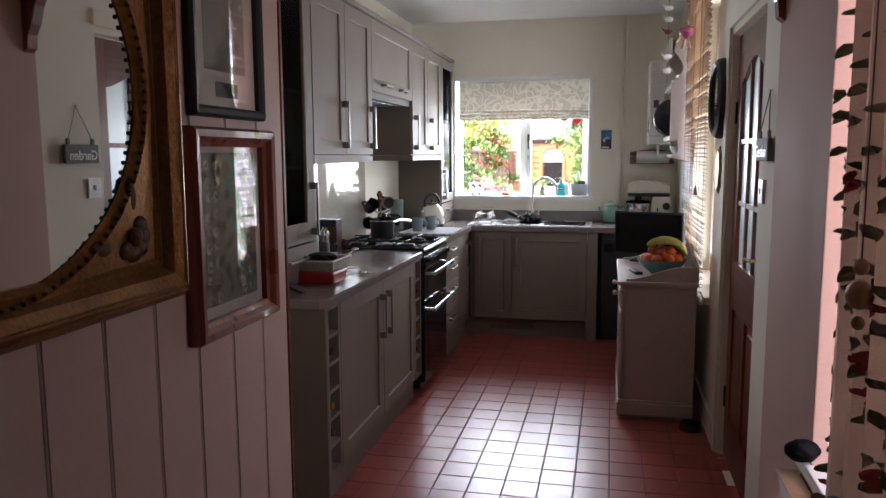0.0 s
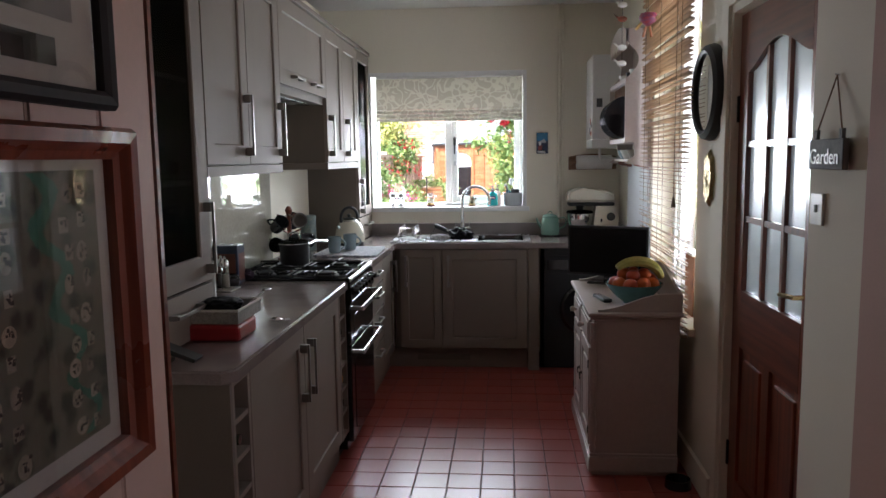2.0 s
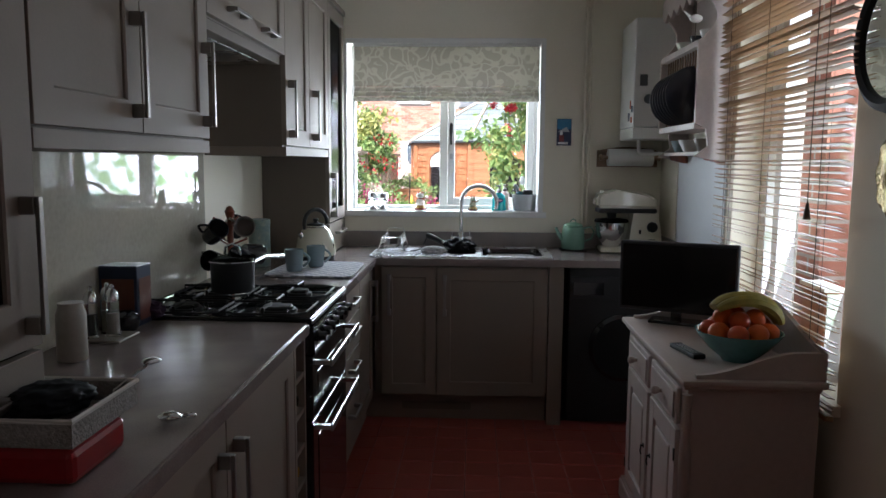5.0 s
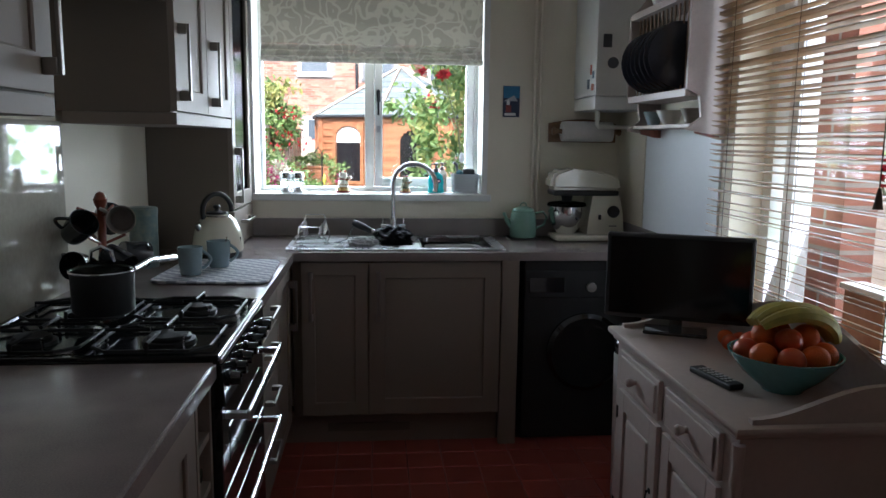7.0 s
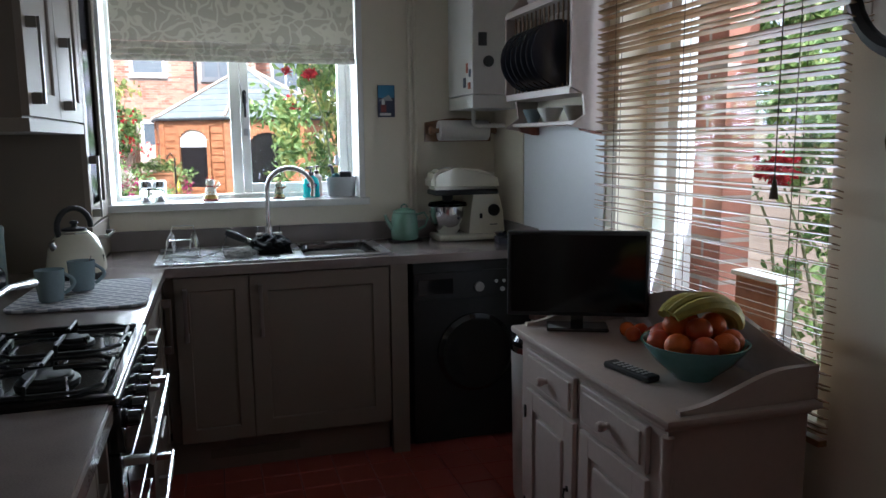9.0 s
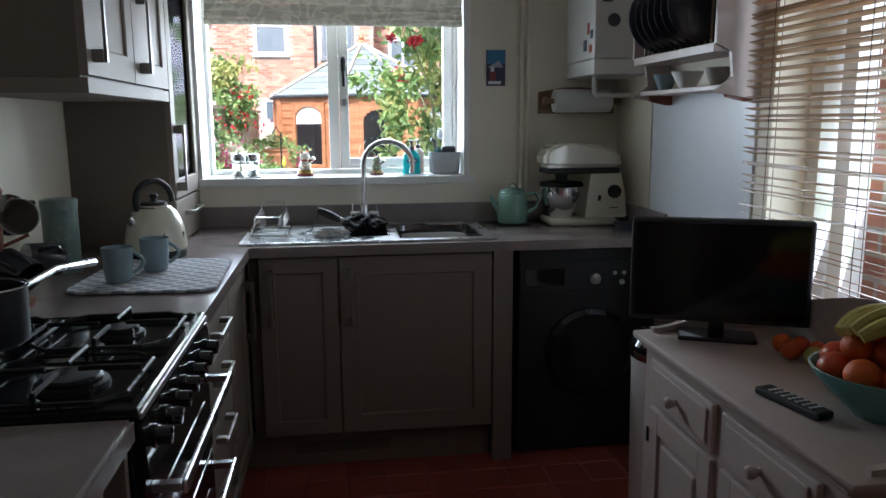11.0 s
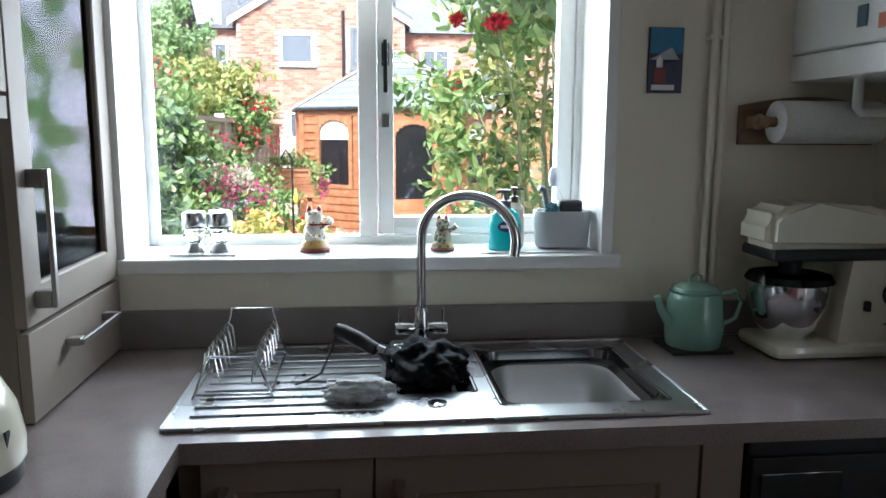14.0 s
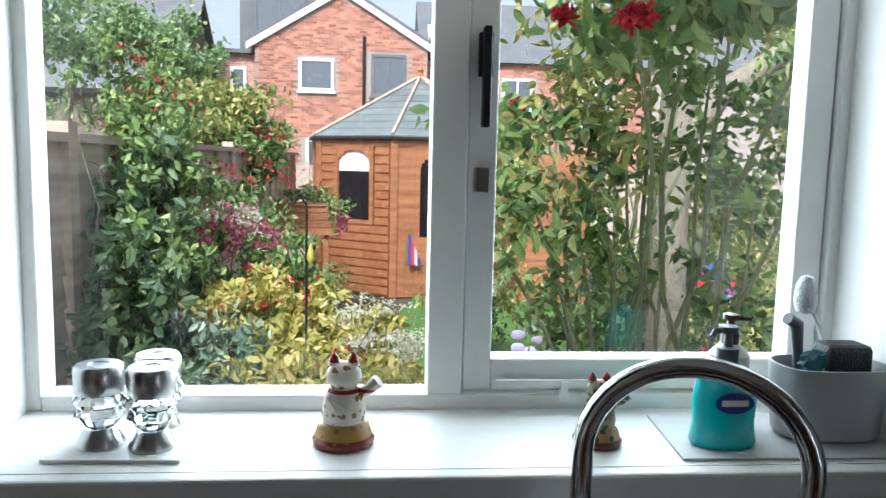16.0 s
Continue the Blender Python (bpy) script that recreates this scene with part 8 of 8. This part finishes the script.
for k in range(8):
    x0 = -8 + 1.9 * k
    part("panel", Geo().box(x0, x0 + 1.82, 21.0, 21.04, GROUND, 1.35), "fence", fn2)
    part("post", Geo().box(x0 + 1.82, x0 + 1.9, 20.98, 21.06, GROUND, 1.42), "fence", fn2)
sh = thing("garden_gate_screen", (1.6, 16.0, GROUND), "orange-brown wooden screen beside the summerhouse", "screen")
for k in range(14):
    z = GROUND + 0.05 + k * 0.145
    part("slat", Geo().prism([(0.95, z), (1.95, z - 0.02), (1.95, z + 0.125), (0.95, z + 0.14)], "Y", 15.6 + 0.004 * (k % 2), 15.63), "orange_wood", sh)
part("latch", Geo().box(1.55, 1.66, 15.57, 15.6, 0.35, 0.38), "steel", sh)

# summerhouse
sx, sy, R, EZ, AZ = -0.28, 17.8, 1.82, 1.84, 2.78
su = thing("summerhouse", (sx, sy, GROUND), "octagonal orange-brown wooden summerhouse with shingle roof", "summerhouse")
WR = R * 0.945
for f in range(8):
    a0, a1 = radians(-104.5 + 45 * f), radians(-59.5 + 45 * f)
    p0, p1 = Vector((sx + WR * math.cos(a0), sy + WR * math.sin(a0), 0)), Vector((sx + WR * math.cos(a1), sy + WR * math.sin(a1), 0))
    d, nrm = (p1 - p0).normalized(), Vector((math.cos((a0 + a1) / 2), math.sin((a0 + a1) / 2), 0))
    W = (p1 - p0).length

    def slab(g, u0, u1, z0, z1, n0, n1):
        q = [(p0 + d * u + nrm * h) for u, h in ((u0, n0), (u1, n0), (u1, n1), (u0, n1))]
        return g.prism([(v.x, v.y) for v in q], "Z", z0, z1)
    zb0 = GROUND + 0.02
    part("wall", slab(Geo(), 0, W, zb0, zb0 + 1.0 if f in (7, 1) else (zb0 + 2.2 if f != 0 else zb0 + 0.85), 0, 0.02), "orange_wood", su)
    if f == 0:
        for u0, u1 in ((0.0, 0.34), (W - 0.34, W)):
            part("wall", slab(Geo(), u0, u1, zb0 + 0.85, EZ - 0.16, 0, 0.02), "orange_wood", su)
        for j in range(6):
            part("board", slab(Geo(), 0.35, W - 0.35, zb0 + 0.10 + 0.118 * j, zb0 + 0.208 + 0.118 * j, 0.046, 0.056), "orange_wood", su)
    part("post", slab(Geo(), -0.05, 0.05, zb0, EZ - 0.02, -0.02, 0.05), "orange_wood", su)
    part("header", slab(Geo(), 0.05, W - 0.05, EZ - 0.16, EZ - 0.02, -0.01, 0.035), "orange_wood", su)
    if f in (7, 1):
        for j in range(8):
            z = zb0 + 0.03 + j * 0.122
            part("board", slab(Geo(), 0.05, W - 0.05, z, z + 0.102, 0.021, 0.040), "orange_wood", su)
        for u0, u1 in ((0.05, 0.30), (W - 0.30, W - 0.05)):
            part("wall", slab(Geo(), u0, u1, zb0 + 1.0, EZ - 0.16, 0, 0.022), "orange_wood", su)
            for j in range(9):
                z = zb0 + 1.01 + j * 0.122
                part("board", slab(Geo(), u0, u1, z, min(z + 0.102, EZ - 0.165), 0.023, 0.040), "orange_wood", su)
    if f in (7, 0, 1):
        u0, u1 = (0.28, W - 0.32) if f else (0.30, W - 0.30)
        zz0, zz1 = (zb0 + 1.0, EZ - 0.20) if f else (zb0 + 0.85, EZ - 0.26)
        wd = part("window" if f else "door", slab(slab(Geo(), u0, u0 + 0.07, zb0 + (1.0 if f else 0.05), EZ - 0.16, 0.0, 0.045), u1 - 0.07, u1, zb0 + (1.0 if f else 0.05), EZ - 0.16, 0.0, 0.045), "orange_wood", su)
        g = Geo()
        um_, n_ = (u0 + u1) / 2, 10
        hw = (u1 - u0) / 2 - 0.07
        for k in range(n_):
            b0, b1 = math.pi * k / n_, math.pi * (k + 1) / n_
            zA, zB = zz1 - 0.22 + 0.20 * math.sin(b0), zz1 - 0.22 + 0.20 * math.sin(b1)
            slab(g, um_ - hw * math.cos(b0), um_ - hw * math.cos(b1), (zA + zB) / 2, EZ - 0.16, 0.0, 0.04)
        part("arch", g, "orange_wood", wd)
        part("sill" if f else "lower_panel", slab(Geo(), u0 + 0.07, u1 - 0.07, (zz0 if f else zb0 + 0.05), (zz0 + 0.06 if f else zz0), 0.0, 0.045), "orange_wood", wd)
        part("pane", slab(Geo(), u0 + 0.07, u1 - 0.07, zz0, EZ - 0.17, -0.004, 0.002), "black", wd, "dark window pane")
        if f:
            part("roller_blind", slab(Geo(), u0 + 0.075, u1 - 0.075, EZ - 0.52, EZ - 0.22, 0.003, 0.008), "white", wd, "white roller blind")
        else:
            for k, (a, b) in enumerate(((u0 - 0.08, u0 - 0.0), (u1, u1 + 0.08))):
                part("side_panel", slab(Geo(), a, b, zb0 + 0.1, EZ - 0.16, 0.0, 0.03), "orange_wood", wd)
    e0 = Vector((sx + R * math.cos(a0), sy + R * math.sin(a0), EZ - 0.03))
    e1 = Vector((sx + R * math.cos(a1), sy + R * math.sin(a1), EZ - 0.03))
    ap = Vector((sx, sy, AZ))
    for j in range(9):
        t0, t1 = j / 9, min(1, (j + 1.25) / 9) if j < 8 else 1
        g = Geo()
        lift = Vector((0, 0, 0.018))
        q = [e0.lerp(ap, t0) + lift, e1.lerp(ap, t0) + lift, e1.lerp(ap, t1), e0.lerp(ap, t1)]
        if j == 8:
            q = [q[0], q[1], ap + Vector((0, 0, 0.005))]
        top = [g.bm.verts.new(v) for v in q]
        low = [g.bm.verts.new(v - Vector((0, 0, 0.02))) for v in q]
        g.bm.faces.new(top)
        g.bm.faces.new(low[::-1])
        for i in range(len(q)):
            k2 = (i + 1) % len(q)
            g.bm.faces.new((low[i], low[k2], top[k2], top[i]))
        part("shingle", g, "shingle", su)
    part("hip_batten", Geo().tube([e0 + Vector((0, 0, 0.03)), ap + Vector((0, 0, 0.035))], 0.028, 5), M["fence"], su)
    part("fascia", Geo().tube([e0 - Vector((0, 0, 0.02)), e1 - Vector((0, 0, 0.02))], 0.025, 4), "matt_black", su)
part("finial", Geo().lathe((sx, sy, AZ), [(0.05, 0), (0.06, 0.05), (0.03, 0.08), (0.055, 0.13), (0.02, 0.18), (0, 0.24)], 12), "orange_wood", su, smooth=True)
pl = thing("planter", (-1.8, 14.7, GROUND), "slatted wooden planter trough on legs with trailing flowers", "planter")
for j in range(4):
    part("slat", Geo().box(-2.12, -1.42, 14.5, 14.52, 0.60 + 0.088 * j, 0.68 + 0.088 * j), "orange_wood", pl)
part("trough", Geo().box(-2.1, -1.44, 14.52, 14.82, 0.60, 0.93), "orange_wood", pl)
part("rim", Geo().box(-2.14, -1.40, 14.48, 14.85, 0.935, 0.965), "orange_wood", pl)
part("leg", Geo().box(-2.05, -1.99, 14.55, 14.61, GROUND, 0.60).box(-1.55, -1.49, 14.55, 14.61, GROUND, 0.60), "orange_wood", pl)
leaf_part("plants", [(-1.75, 14.65, 1.05, 0.4, 0.15, 0.12, 2), (-1.35, 14.5, 0.85, 0.15, 0.12, 0.25, 1)], 700, 0.06, LEAF["mid"], pl, "green trailing plants")
leaf_part("bloom", [(-1.33, 14.45, 0.75, 0.08, 0.06, 0.2, 1)], 60, 0.06, LEAF["pink"], pl, "pink petals")
fl = thing("flag", (-0.47, 16.1, 0.0), "small red and blue flag on a stick at the summerhouse door", "flag")
part("stick", Geo().tube([(-0.58, 16.05, -0.02), (-0.47, 16.06, 0.56)], 0.007, 6), "stem", fl)
for k, c in enumerate(((0.05, 0.06, 0.25), (0.55, 0.04, 0.06), (0.6, 0.5, 0.5), (0.05, 0.06, 0.25))):
    part("cloth", Geo().prism([(-0.50 + 0.045 * k, 0.50 - 0.10 * k), (-0.455 + 0.045 * k, 0.42 - 0.10 * k), (-0.455 + 0.045 * k, 0.02), (-0.50 + 0.045 * k, 0.06)], "Y", 16.03 + 0.004 * k, 16.035 + 0.004 * k), mat("flag_cloth_%d" % k, c, 0.8), fl)
lan = thing("garden_lantern", (-1.22, 9.0, 1.0), "small yellow and green glass lantern on an iron crook", "lantern")
part("crook", Geo().tube([(-1.22, 9.02, GROUND), (-1.22, 9.02, 1.28), (-1.25, 9.0, 1.33), (-1.28, 9.0, 1.28)], 0.006, 6), "iron", lan)
part("glass", Geo().lathe((-1.20, 9.0, 1.02), [(0, 0), (0.018, 0.03), (0.014, 0.06), (0.004, 0.09), (0, 0.1)], 10), mat("yellow_glass", (0.55, 0.5, 0.08), 0.2), lan, smooth=True)
sp_ = thing("wind_spinner", (1.45, 10.7, 0.7), "colourful round wind spinner on a stick", "spinner")
part("stick", Geo().tube([(1.45, 10.7, GROUND), (1.45, 10.7, 0.68)], 0.006, 6), "iron", sp_)
for k in range(12):
    a = k * math.pi / 6
    c = ((0.6, 0.05, 0.05), (0.6, 0.3, 0.03), (0.55, 0.5, 0.05), (0.08, 0.4, 0.1), (0.05, 0.15, 0.5), (0.4, 0.06, 0.4))[k % 6]
    m = bpy.data.materials.get("spinner_%d" % (k % 6)) or mat("spinner_%d" % (k % 6), c, 0.4)
    part("blade", Geo().prism([(1.45 + 0.02 * math.cos(a), 0.68 + 0.02 * math.sin(a)), (1.45 + 0.15 * math.cos(a - 0.16), 0.68 + 0.15 * math.sin(a - 0.16)), (1.45 + 0.15 * math.cos(a + 0.16), 0.68 + 0.15 * math.sin(a + 0.16))], "Y", 10.69, 10.695), m, sp_)
for k, (x, y, c) in enumerate(((0.30, 11.6, (0.5, 0.45, 0.6)), (0.02, 12.9, (0.6, 0.6, 0.58)))):
    q = thing("garden_ornament", (x, y, GROUND), "pale painted metal garden ornament on a stick", "ornament")
    part("stick", Geo().tube([(x, y, GROUND), (x, y, 0.0)], 0.006, 6), "steel", q)
    for j in range(5):
        part("petal", Geo().ball((x + 0.09 * math.cos(j * 1.26), y, 0.05 + 0.09 * math.sin(j * 1.26)), 0.06, 1, 0.15, 0.7, 10), mat("painted_metal_%d_%d" % (k, j), tuple(v * (0.6 + 0.1 * j) for v in c), 0.5), q, smooth=True)
for k in range(7):
    x, y = -0.1 + 0.16 * (k % 4) + random.uniform(-0.05, 0.05), 12.05 + 0.15 * (k // 4)
    solid("rock", Geo().ball((x, y, GROUND + 0.07), 0.11, random.uniform(0.7, 1.3), 0.8, 0.7, 8), mat("grey_rock_%d" % k, (0.20, 0.19, 0.18), 0.9, bump=0.8), "grey rockery stone at the lawn's edge", "rock", "rockery stones")

# houses behind
M["brick"] = brick_mat("orange_red_brick", (0.50, 0.245, 0.17), (0.37, 0.165, 0.12), (0.50, 0.44, 0.38))
M["brick_side"] = brick_mat("red_garden_brick", (0.50, 0.22, 0.15), (0.38, 0.15, 0.10), (0.46, 0.40, 0.34), 1.0, "YZ")
M["slate"] = mat("grey_roof_slate", (0.17, 0.175, 0.18), 0.75, vary=0.2, scale=2, grain=20, bump=0.3)
M["far_brick"] = mat("orange_red_brick_piece", (0.50, 0.23, 0.155), 0.9, vary=0.12, scale=3, grain=25, bump=0.3, island=0.40)
M["mortar"] = mat("pale_mortar", (0.42, 0.36, 0.31), 0.95, vary=0.15, scale=4)
HY = 29.6


def far_window(house, x0, x1, z0, z1, y, m="white", bars=1):
    w = part("window", Geo().box(x0, x1, y - 0.06, y - 0.0, z0, z0 + 0.09).box(x0, x1, y - 0.06, y, z1 - 0.09, z1).box(x0, x0 + 0.09, y - 0.06, y, z0 + 0.09, z1 - 0.09).box(x1 - 0.09, x1, y - 0.06, y, z0 + 0.09, z1 - 0.09), m, house)
    part("pane", Geo().box(x0 + 0.09, x1 - 0.09, y - 0.03, y - 0.005, z0 + 0.09, z1 - 0.09), mat("sky_lit_pane", (0.10, 0.12, 0.14), 0.08, spec=1.0) if "sky_lit_pane" not in bpy.data.materials else bpy.data.materials["sky_lit_pane"], w, "dark reflecting pane")
    if bars:
        part("glazing_bar", Geo().box((x0 + x1) / 2 - 0.03, (x0 + x1) / 2 + 0.03, y - 0.055, y - 0.031, z0 + 0.09, z1 - 0.09), m, w)
    part("sill", Geo().box(x0 - 0.05, x1 + 0.05, y - 0.10, y - 0.0, z0 - 0.07, z0 - 0.005), "white" if m == "white" else "slate", w)
    return w


h1 = thing("house", (-2.1, HY, GROUND), "red brick gabled house with white bargeboards beyond the garden", "house")
part("wall", Geo().prism([(-4.75, GROUND), (0.55, GROUND), (0.55, 4.95), (-2.1, 6.55), (-4.75, 4.95)], "Y", HY, HY + 6), "mortar", h1)
for a, b in (((-5.0, 4.75), (-2.1, 6.5)), ((0.8, 4.75), (-2.1, 6.5))):
    part("bargeboard", Geo().prism([a, b, (b[0], b[1] + 0.22), (a[0], a[1] + 0.22)], "Y", HY - 0.12, HY - 0.04), "white", h1, "white painted bargeboard")
    part("roof", Geo().prism([(a[0], a[1] + 0.21), (b[0], b[1] + 0.21), (b[0], b[1] + 0.33), (a[0] - 0.0, a[1] + 0.33)], "Y", HY - 0.12, HY + 6), "slate", h1)
def brick_face(house, x0, x1, z0, z1, y, holes=(), gable=None):
    """Courses of single bricks standing proud of the mortar, left out at the windows. gable: (middle, top, slope)."""
    vs, fs = [], []
    rows, cols = int((z1 - z0) / 0.078), int((x1 - x0) / 0.235)
    for i in range(rows):
        z = z0 + i * 0.078
        for j in range(cols):
            x = x0 + 0.12 * (i % 2) + j * 0.235
            if x + 0.225 > x1 or any(x + 0.2 > a and x < b and z + 0.06 > c and z < d for a, b, c, d in holes):
                continue
            if gable and z + 0.07 > gable[1] - gable[2] * max(abs(x - gable[0]), abs(x + 0.225 - gable[0])):
                continue
            p = 0.012 + 0.006 * rng.random()
            k = len(vs)
            vs += [(x, y - p, z), (x + 0.222, y - p, z), (x + 0.222, y - p, z + 0.066), (x, y - p, z + 0.066), (x, y, z), (x + 0.222, y, z), (x + 0.222, y, z + 0.066), (x, y, z + 0.066)]
            fs += [(k, k + 1, k + 2, k + 3), (k, k + 4, k + 5, k + 1), (k + 3, k + 2, k + 6, k + 7), (k, k + 3, k + 7, k + 4), (k + 1, k + 5, k + 6, k + 2)]
    me = bpy.data.meshes.new("brickwork")
    me.from_pydata([(v[0] - house.location.x, v[1] - house.location.y, v[2] - house.location.z) for v in vs], [], fs)
    me.materials.append(M["far_brick"])
    ob = new("brickwork", me)
    ob.parent = house
    tagged(ob, "orange-red bricks in pale mortar", "", "", "stuff")


brick_face(h1, -4.74, 0.54, 0.6, 6.5, HY, ((-3.48, -2.28, 3.46, 4.62), (-1.26, -0.06, 3.36, 4.80), (-3.26, -2.24, 0.7, 2.16)), (-2.1, 6.52, 0.604))
far_window(h1, -3.42, -2.34, 3.56, 4.55, HY, "white", 0)
far_window(h1, -1.20, -0.12, 3.45, 4.74, HY, "slate", 1)
far_window(h1, -3.2, -2.3, 0.8, 2.1, HY, "white", 1)
part("drain_pipe", Geo().tube([(-1.42, HY - 0.06, GROUND), (-1.42, HY - 0.06, 5.25)], 0.05, 8), "matt_black", h1)
h2 = thing("house", (-5.6, HY + 1, GROUND), "brick house wing with a dark grey boxy dormer", "house")
part("wall", Geo().box(-6.0, -4.76, HY + 0.6, HY + 6, GROUND, 4.75), "brick", h2)
part("dormer", Geo().box(-5.35, -2.9, HY + 0.9, HY + 6, 4.80, 8.2), "slate", h2)
part("eaves", Geo().box(-6.0, -4.3, HY + 0.4, HY + 0.9, 4.70, 4.82), "slate", h2)
far_window(h2, -4.9, -3.3, 5.3, 7.0, HY + 0.9, "slate", 1)
far_window(h2, -5.6, -5.1, 3.2, 4.3, HY + 0.6, "white", 0)
h3 = thing("house", (-8, HY - 1, GROUND), "brown rendered house with a grey slate roof", "house")
part("wall", Geo().prism([(26.0, GROUND), (32, GROUND), (32, 3.2), (29.0, 5.9), (26.0, 3.2)], "X", -9.5, -6.3), mat("brown_render", (0.20, 0.15, 0.12), 0.9, vary=0.15), h3)
part("roof", Geo().prism([(25.7, 3.0), (29.0, 5.95), (29.0, 6.1), (25.6, 3.12)], "X", -9.7, -6.1).prism([(32.3, 3.0), (29.0, 5.95), (29.0, 6.1), (32.4, 3.12)], "X", -9.7, -6.1), "slate", h3)
h4 = thing("house", (5, HY + 2, GROUND), "red brick terrace with slate roof and white windows", "house")
part("wall", Geo().box(0.56, 14.0, HY + 2, HY + 8, GROUND, 4.9), "mortar", h4)
brick_face(h4, 0.57, 8.5, 0.2, 4.85, HY + 2, [(x - 0.06, x + 1.11, a, b) for x in (1.2, 3.25, 6.0) for a, b in ((2.65, 4.41), (0.1, 1.76))])
part("roof", Geo().prism([(HY + 1.8, 4.85), (HY + 5, 7.4), (HY + 8.2, 4.85)], "X", 0.4, 14.2), "slate", h4)
for x in (1.2, 3.25, 6.0, 9.0):
    far_window(h4, x, x + 1.05, 2.75, 4.35, HY + 2, "white", 1)
    far_window(h4, x, x + 1.05, 0.2, 1.7, HY + 2, "white", 1)
part("skylight", Geo().prism([(HY + 3.0, 5.80), (HY + 3.6, 6.28), (HY + 3.6, 6.33), (HY + 3.0, 5.85)], "X", 0.75, 1.5), "white", h4, "white framed skylight")
for x in (-26, -20, -15, 16, 22, 28):
    q = thing("tree", (x, 38, GROUND), "distant leafy tree behind the houses", "tree")
    part("trunk", Geo().tube([(x, 38, GROUND), (x, 38, 4)], [0.3, 0.15], 8), "bark", q)
    leaf_part("crown", [(x, 38, 5, 2.6, 2, 2.2, 2), (x + 1.2, 38, 3.6, 2, 2, 1.6, 1)], 1600, 0.5, LEAF["mid"], q, "green leaves")

# beside the house, seen through the slatted blind
gw = thing("brick_pier", (0.82, 5.13, GROUND), "narrow red brick pier outside the side window", "wall", kind="structure")
part("wall", Geo().box(0.76, 0.88, 5.03, 5.24, GROUND, 2.55), "brick_side", gw)
part("side_fence", Geo().box(3.4, 3.45, -2.0, 9.0, GROUND, 1.5), "fence", gw)
bush("side_shrub", "green shrub with scarlet blooms outside the side window", "bush", (1.6, 5.1, GROUND), [("leaf", [(1.5, 5.75, 1.9, 0.35, 0.5, 0.4, 3), (1.65, 5.5, 1.25, 0.4, 0.5, 0.45, 3), (1.7, 5.3, 0.75, 0.4, 0.5, 0.4, 2), (1.5, 5.6, 1.9, 0.3, 0.4, 0.35, 2), (1.5, 5.1, 1.6, 0.35, 0.4, 0.3, 3), (1.8, 4.4, 1.8, 0.4, 0.5, 0.5, 2)], 5200, 0.07, "mid", "green leaves"), ("bloom", [(0.99, 5.22, 1.32, 0.05, 0.06, 0.05, 2), (0.99, 5.03, 1.295, 0.05, 0.06, 0.05, 2)], 320, 0.045, "red", "scarlet petals")],
     [(1.6 + random.uniform(-0.3, 0.4), 5.0 + random.uniform(-0.6, 0.6), random.uniform(1.2, 2.1)) for k in range(10)] + [(0.99, 5.22, 1.32), (0.99, 5.03, 1.29)], 0.016)
oc = thing("ornament_box", (0.585, 4.59, SZ0 + 0.001), "small orange wooden box with a white top behind the blind", "box")
part("body", Geo().box(0.55, 0.608, 4.505, 4.675, SZ0 + 0.002, 1.005, 0.002), "orange_wood", oc)
part("top", Geo().box(0.54, 0.618, 4.495, 4.685, 1.0055, 1.02, 0.002), "white", oc)
part("side_panel", Geo().box(0.555, 0.606, 4.499, 4.5045, SZ0 + 0.003, 1.0), "white", oc, "white side panel")

# ---- garden (first pass) ----
structure("ground", Geo().box(-400, 400, BY + 0.3, 700, GROUND - 0.3, GROUND), mat("garden_earth", (0.10, 0.085, 0.06), 0.95, vary=0.3, scale=2, grain=30, bump=0.4), "brown earth of the garden")
structure("ground_side", Geo().box(RX + 0.25, 400, -300, BY + 0.3, GROUND - 0.3, GROUND).box(-400, LX - 0.3, -300, BY + 0.3, GROUND - 0.3, GROUND), mat("side_paving", (0.30, 0.28, 0.26), 0.9, vary=0.2, scale=2, grain=30, bump=0.2), "grey paving beside the house")

# ---- floor tiles ----
TW, TP = 0.1525, 0.155
tg = Geo().box(-TW / 2, TW / 2, -TW / 2, TW / 2, -0.02, 0.0, 0.0)
bmesh.ops.bevel(tg.bm, geom=[e for e in tg.bm.edges if e.verts[0].co.z > -0.001 and e.verts[1].co.z > -0.001], offset=0.003, segments=1, affect="EDGES")
tme = bpy.data.meshes.new("tile")
tg.bm.to_mesh(tme)
tg.bm.free()
tme.materials.append(M["tile"])
tiles = thing("tile_floor", (0, 0, 0), "red quarry tile floor", "floor", kind="structure")
for c in range(-7, 6):
    x = -0.33 + (c + 0.5) * TP
    off = 0.139
    for k in range(28):
        y = 1.98 + off + k * TP
        if y > 6.13 or (x < -1.30 and y > 2.9):
            continue
        t = new("tile", tme)
        t.parent = tiles
        t.location = (x, y, random.uniform(-0.0008, 0.0006))
        t.rotation_euler = (radians(random.uniform(-0.08, 0.08)), radians(random.uniform(-0.08, 0.08)), radians(random.uniform(-0.5, 0.5)))
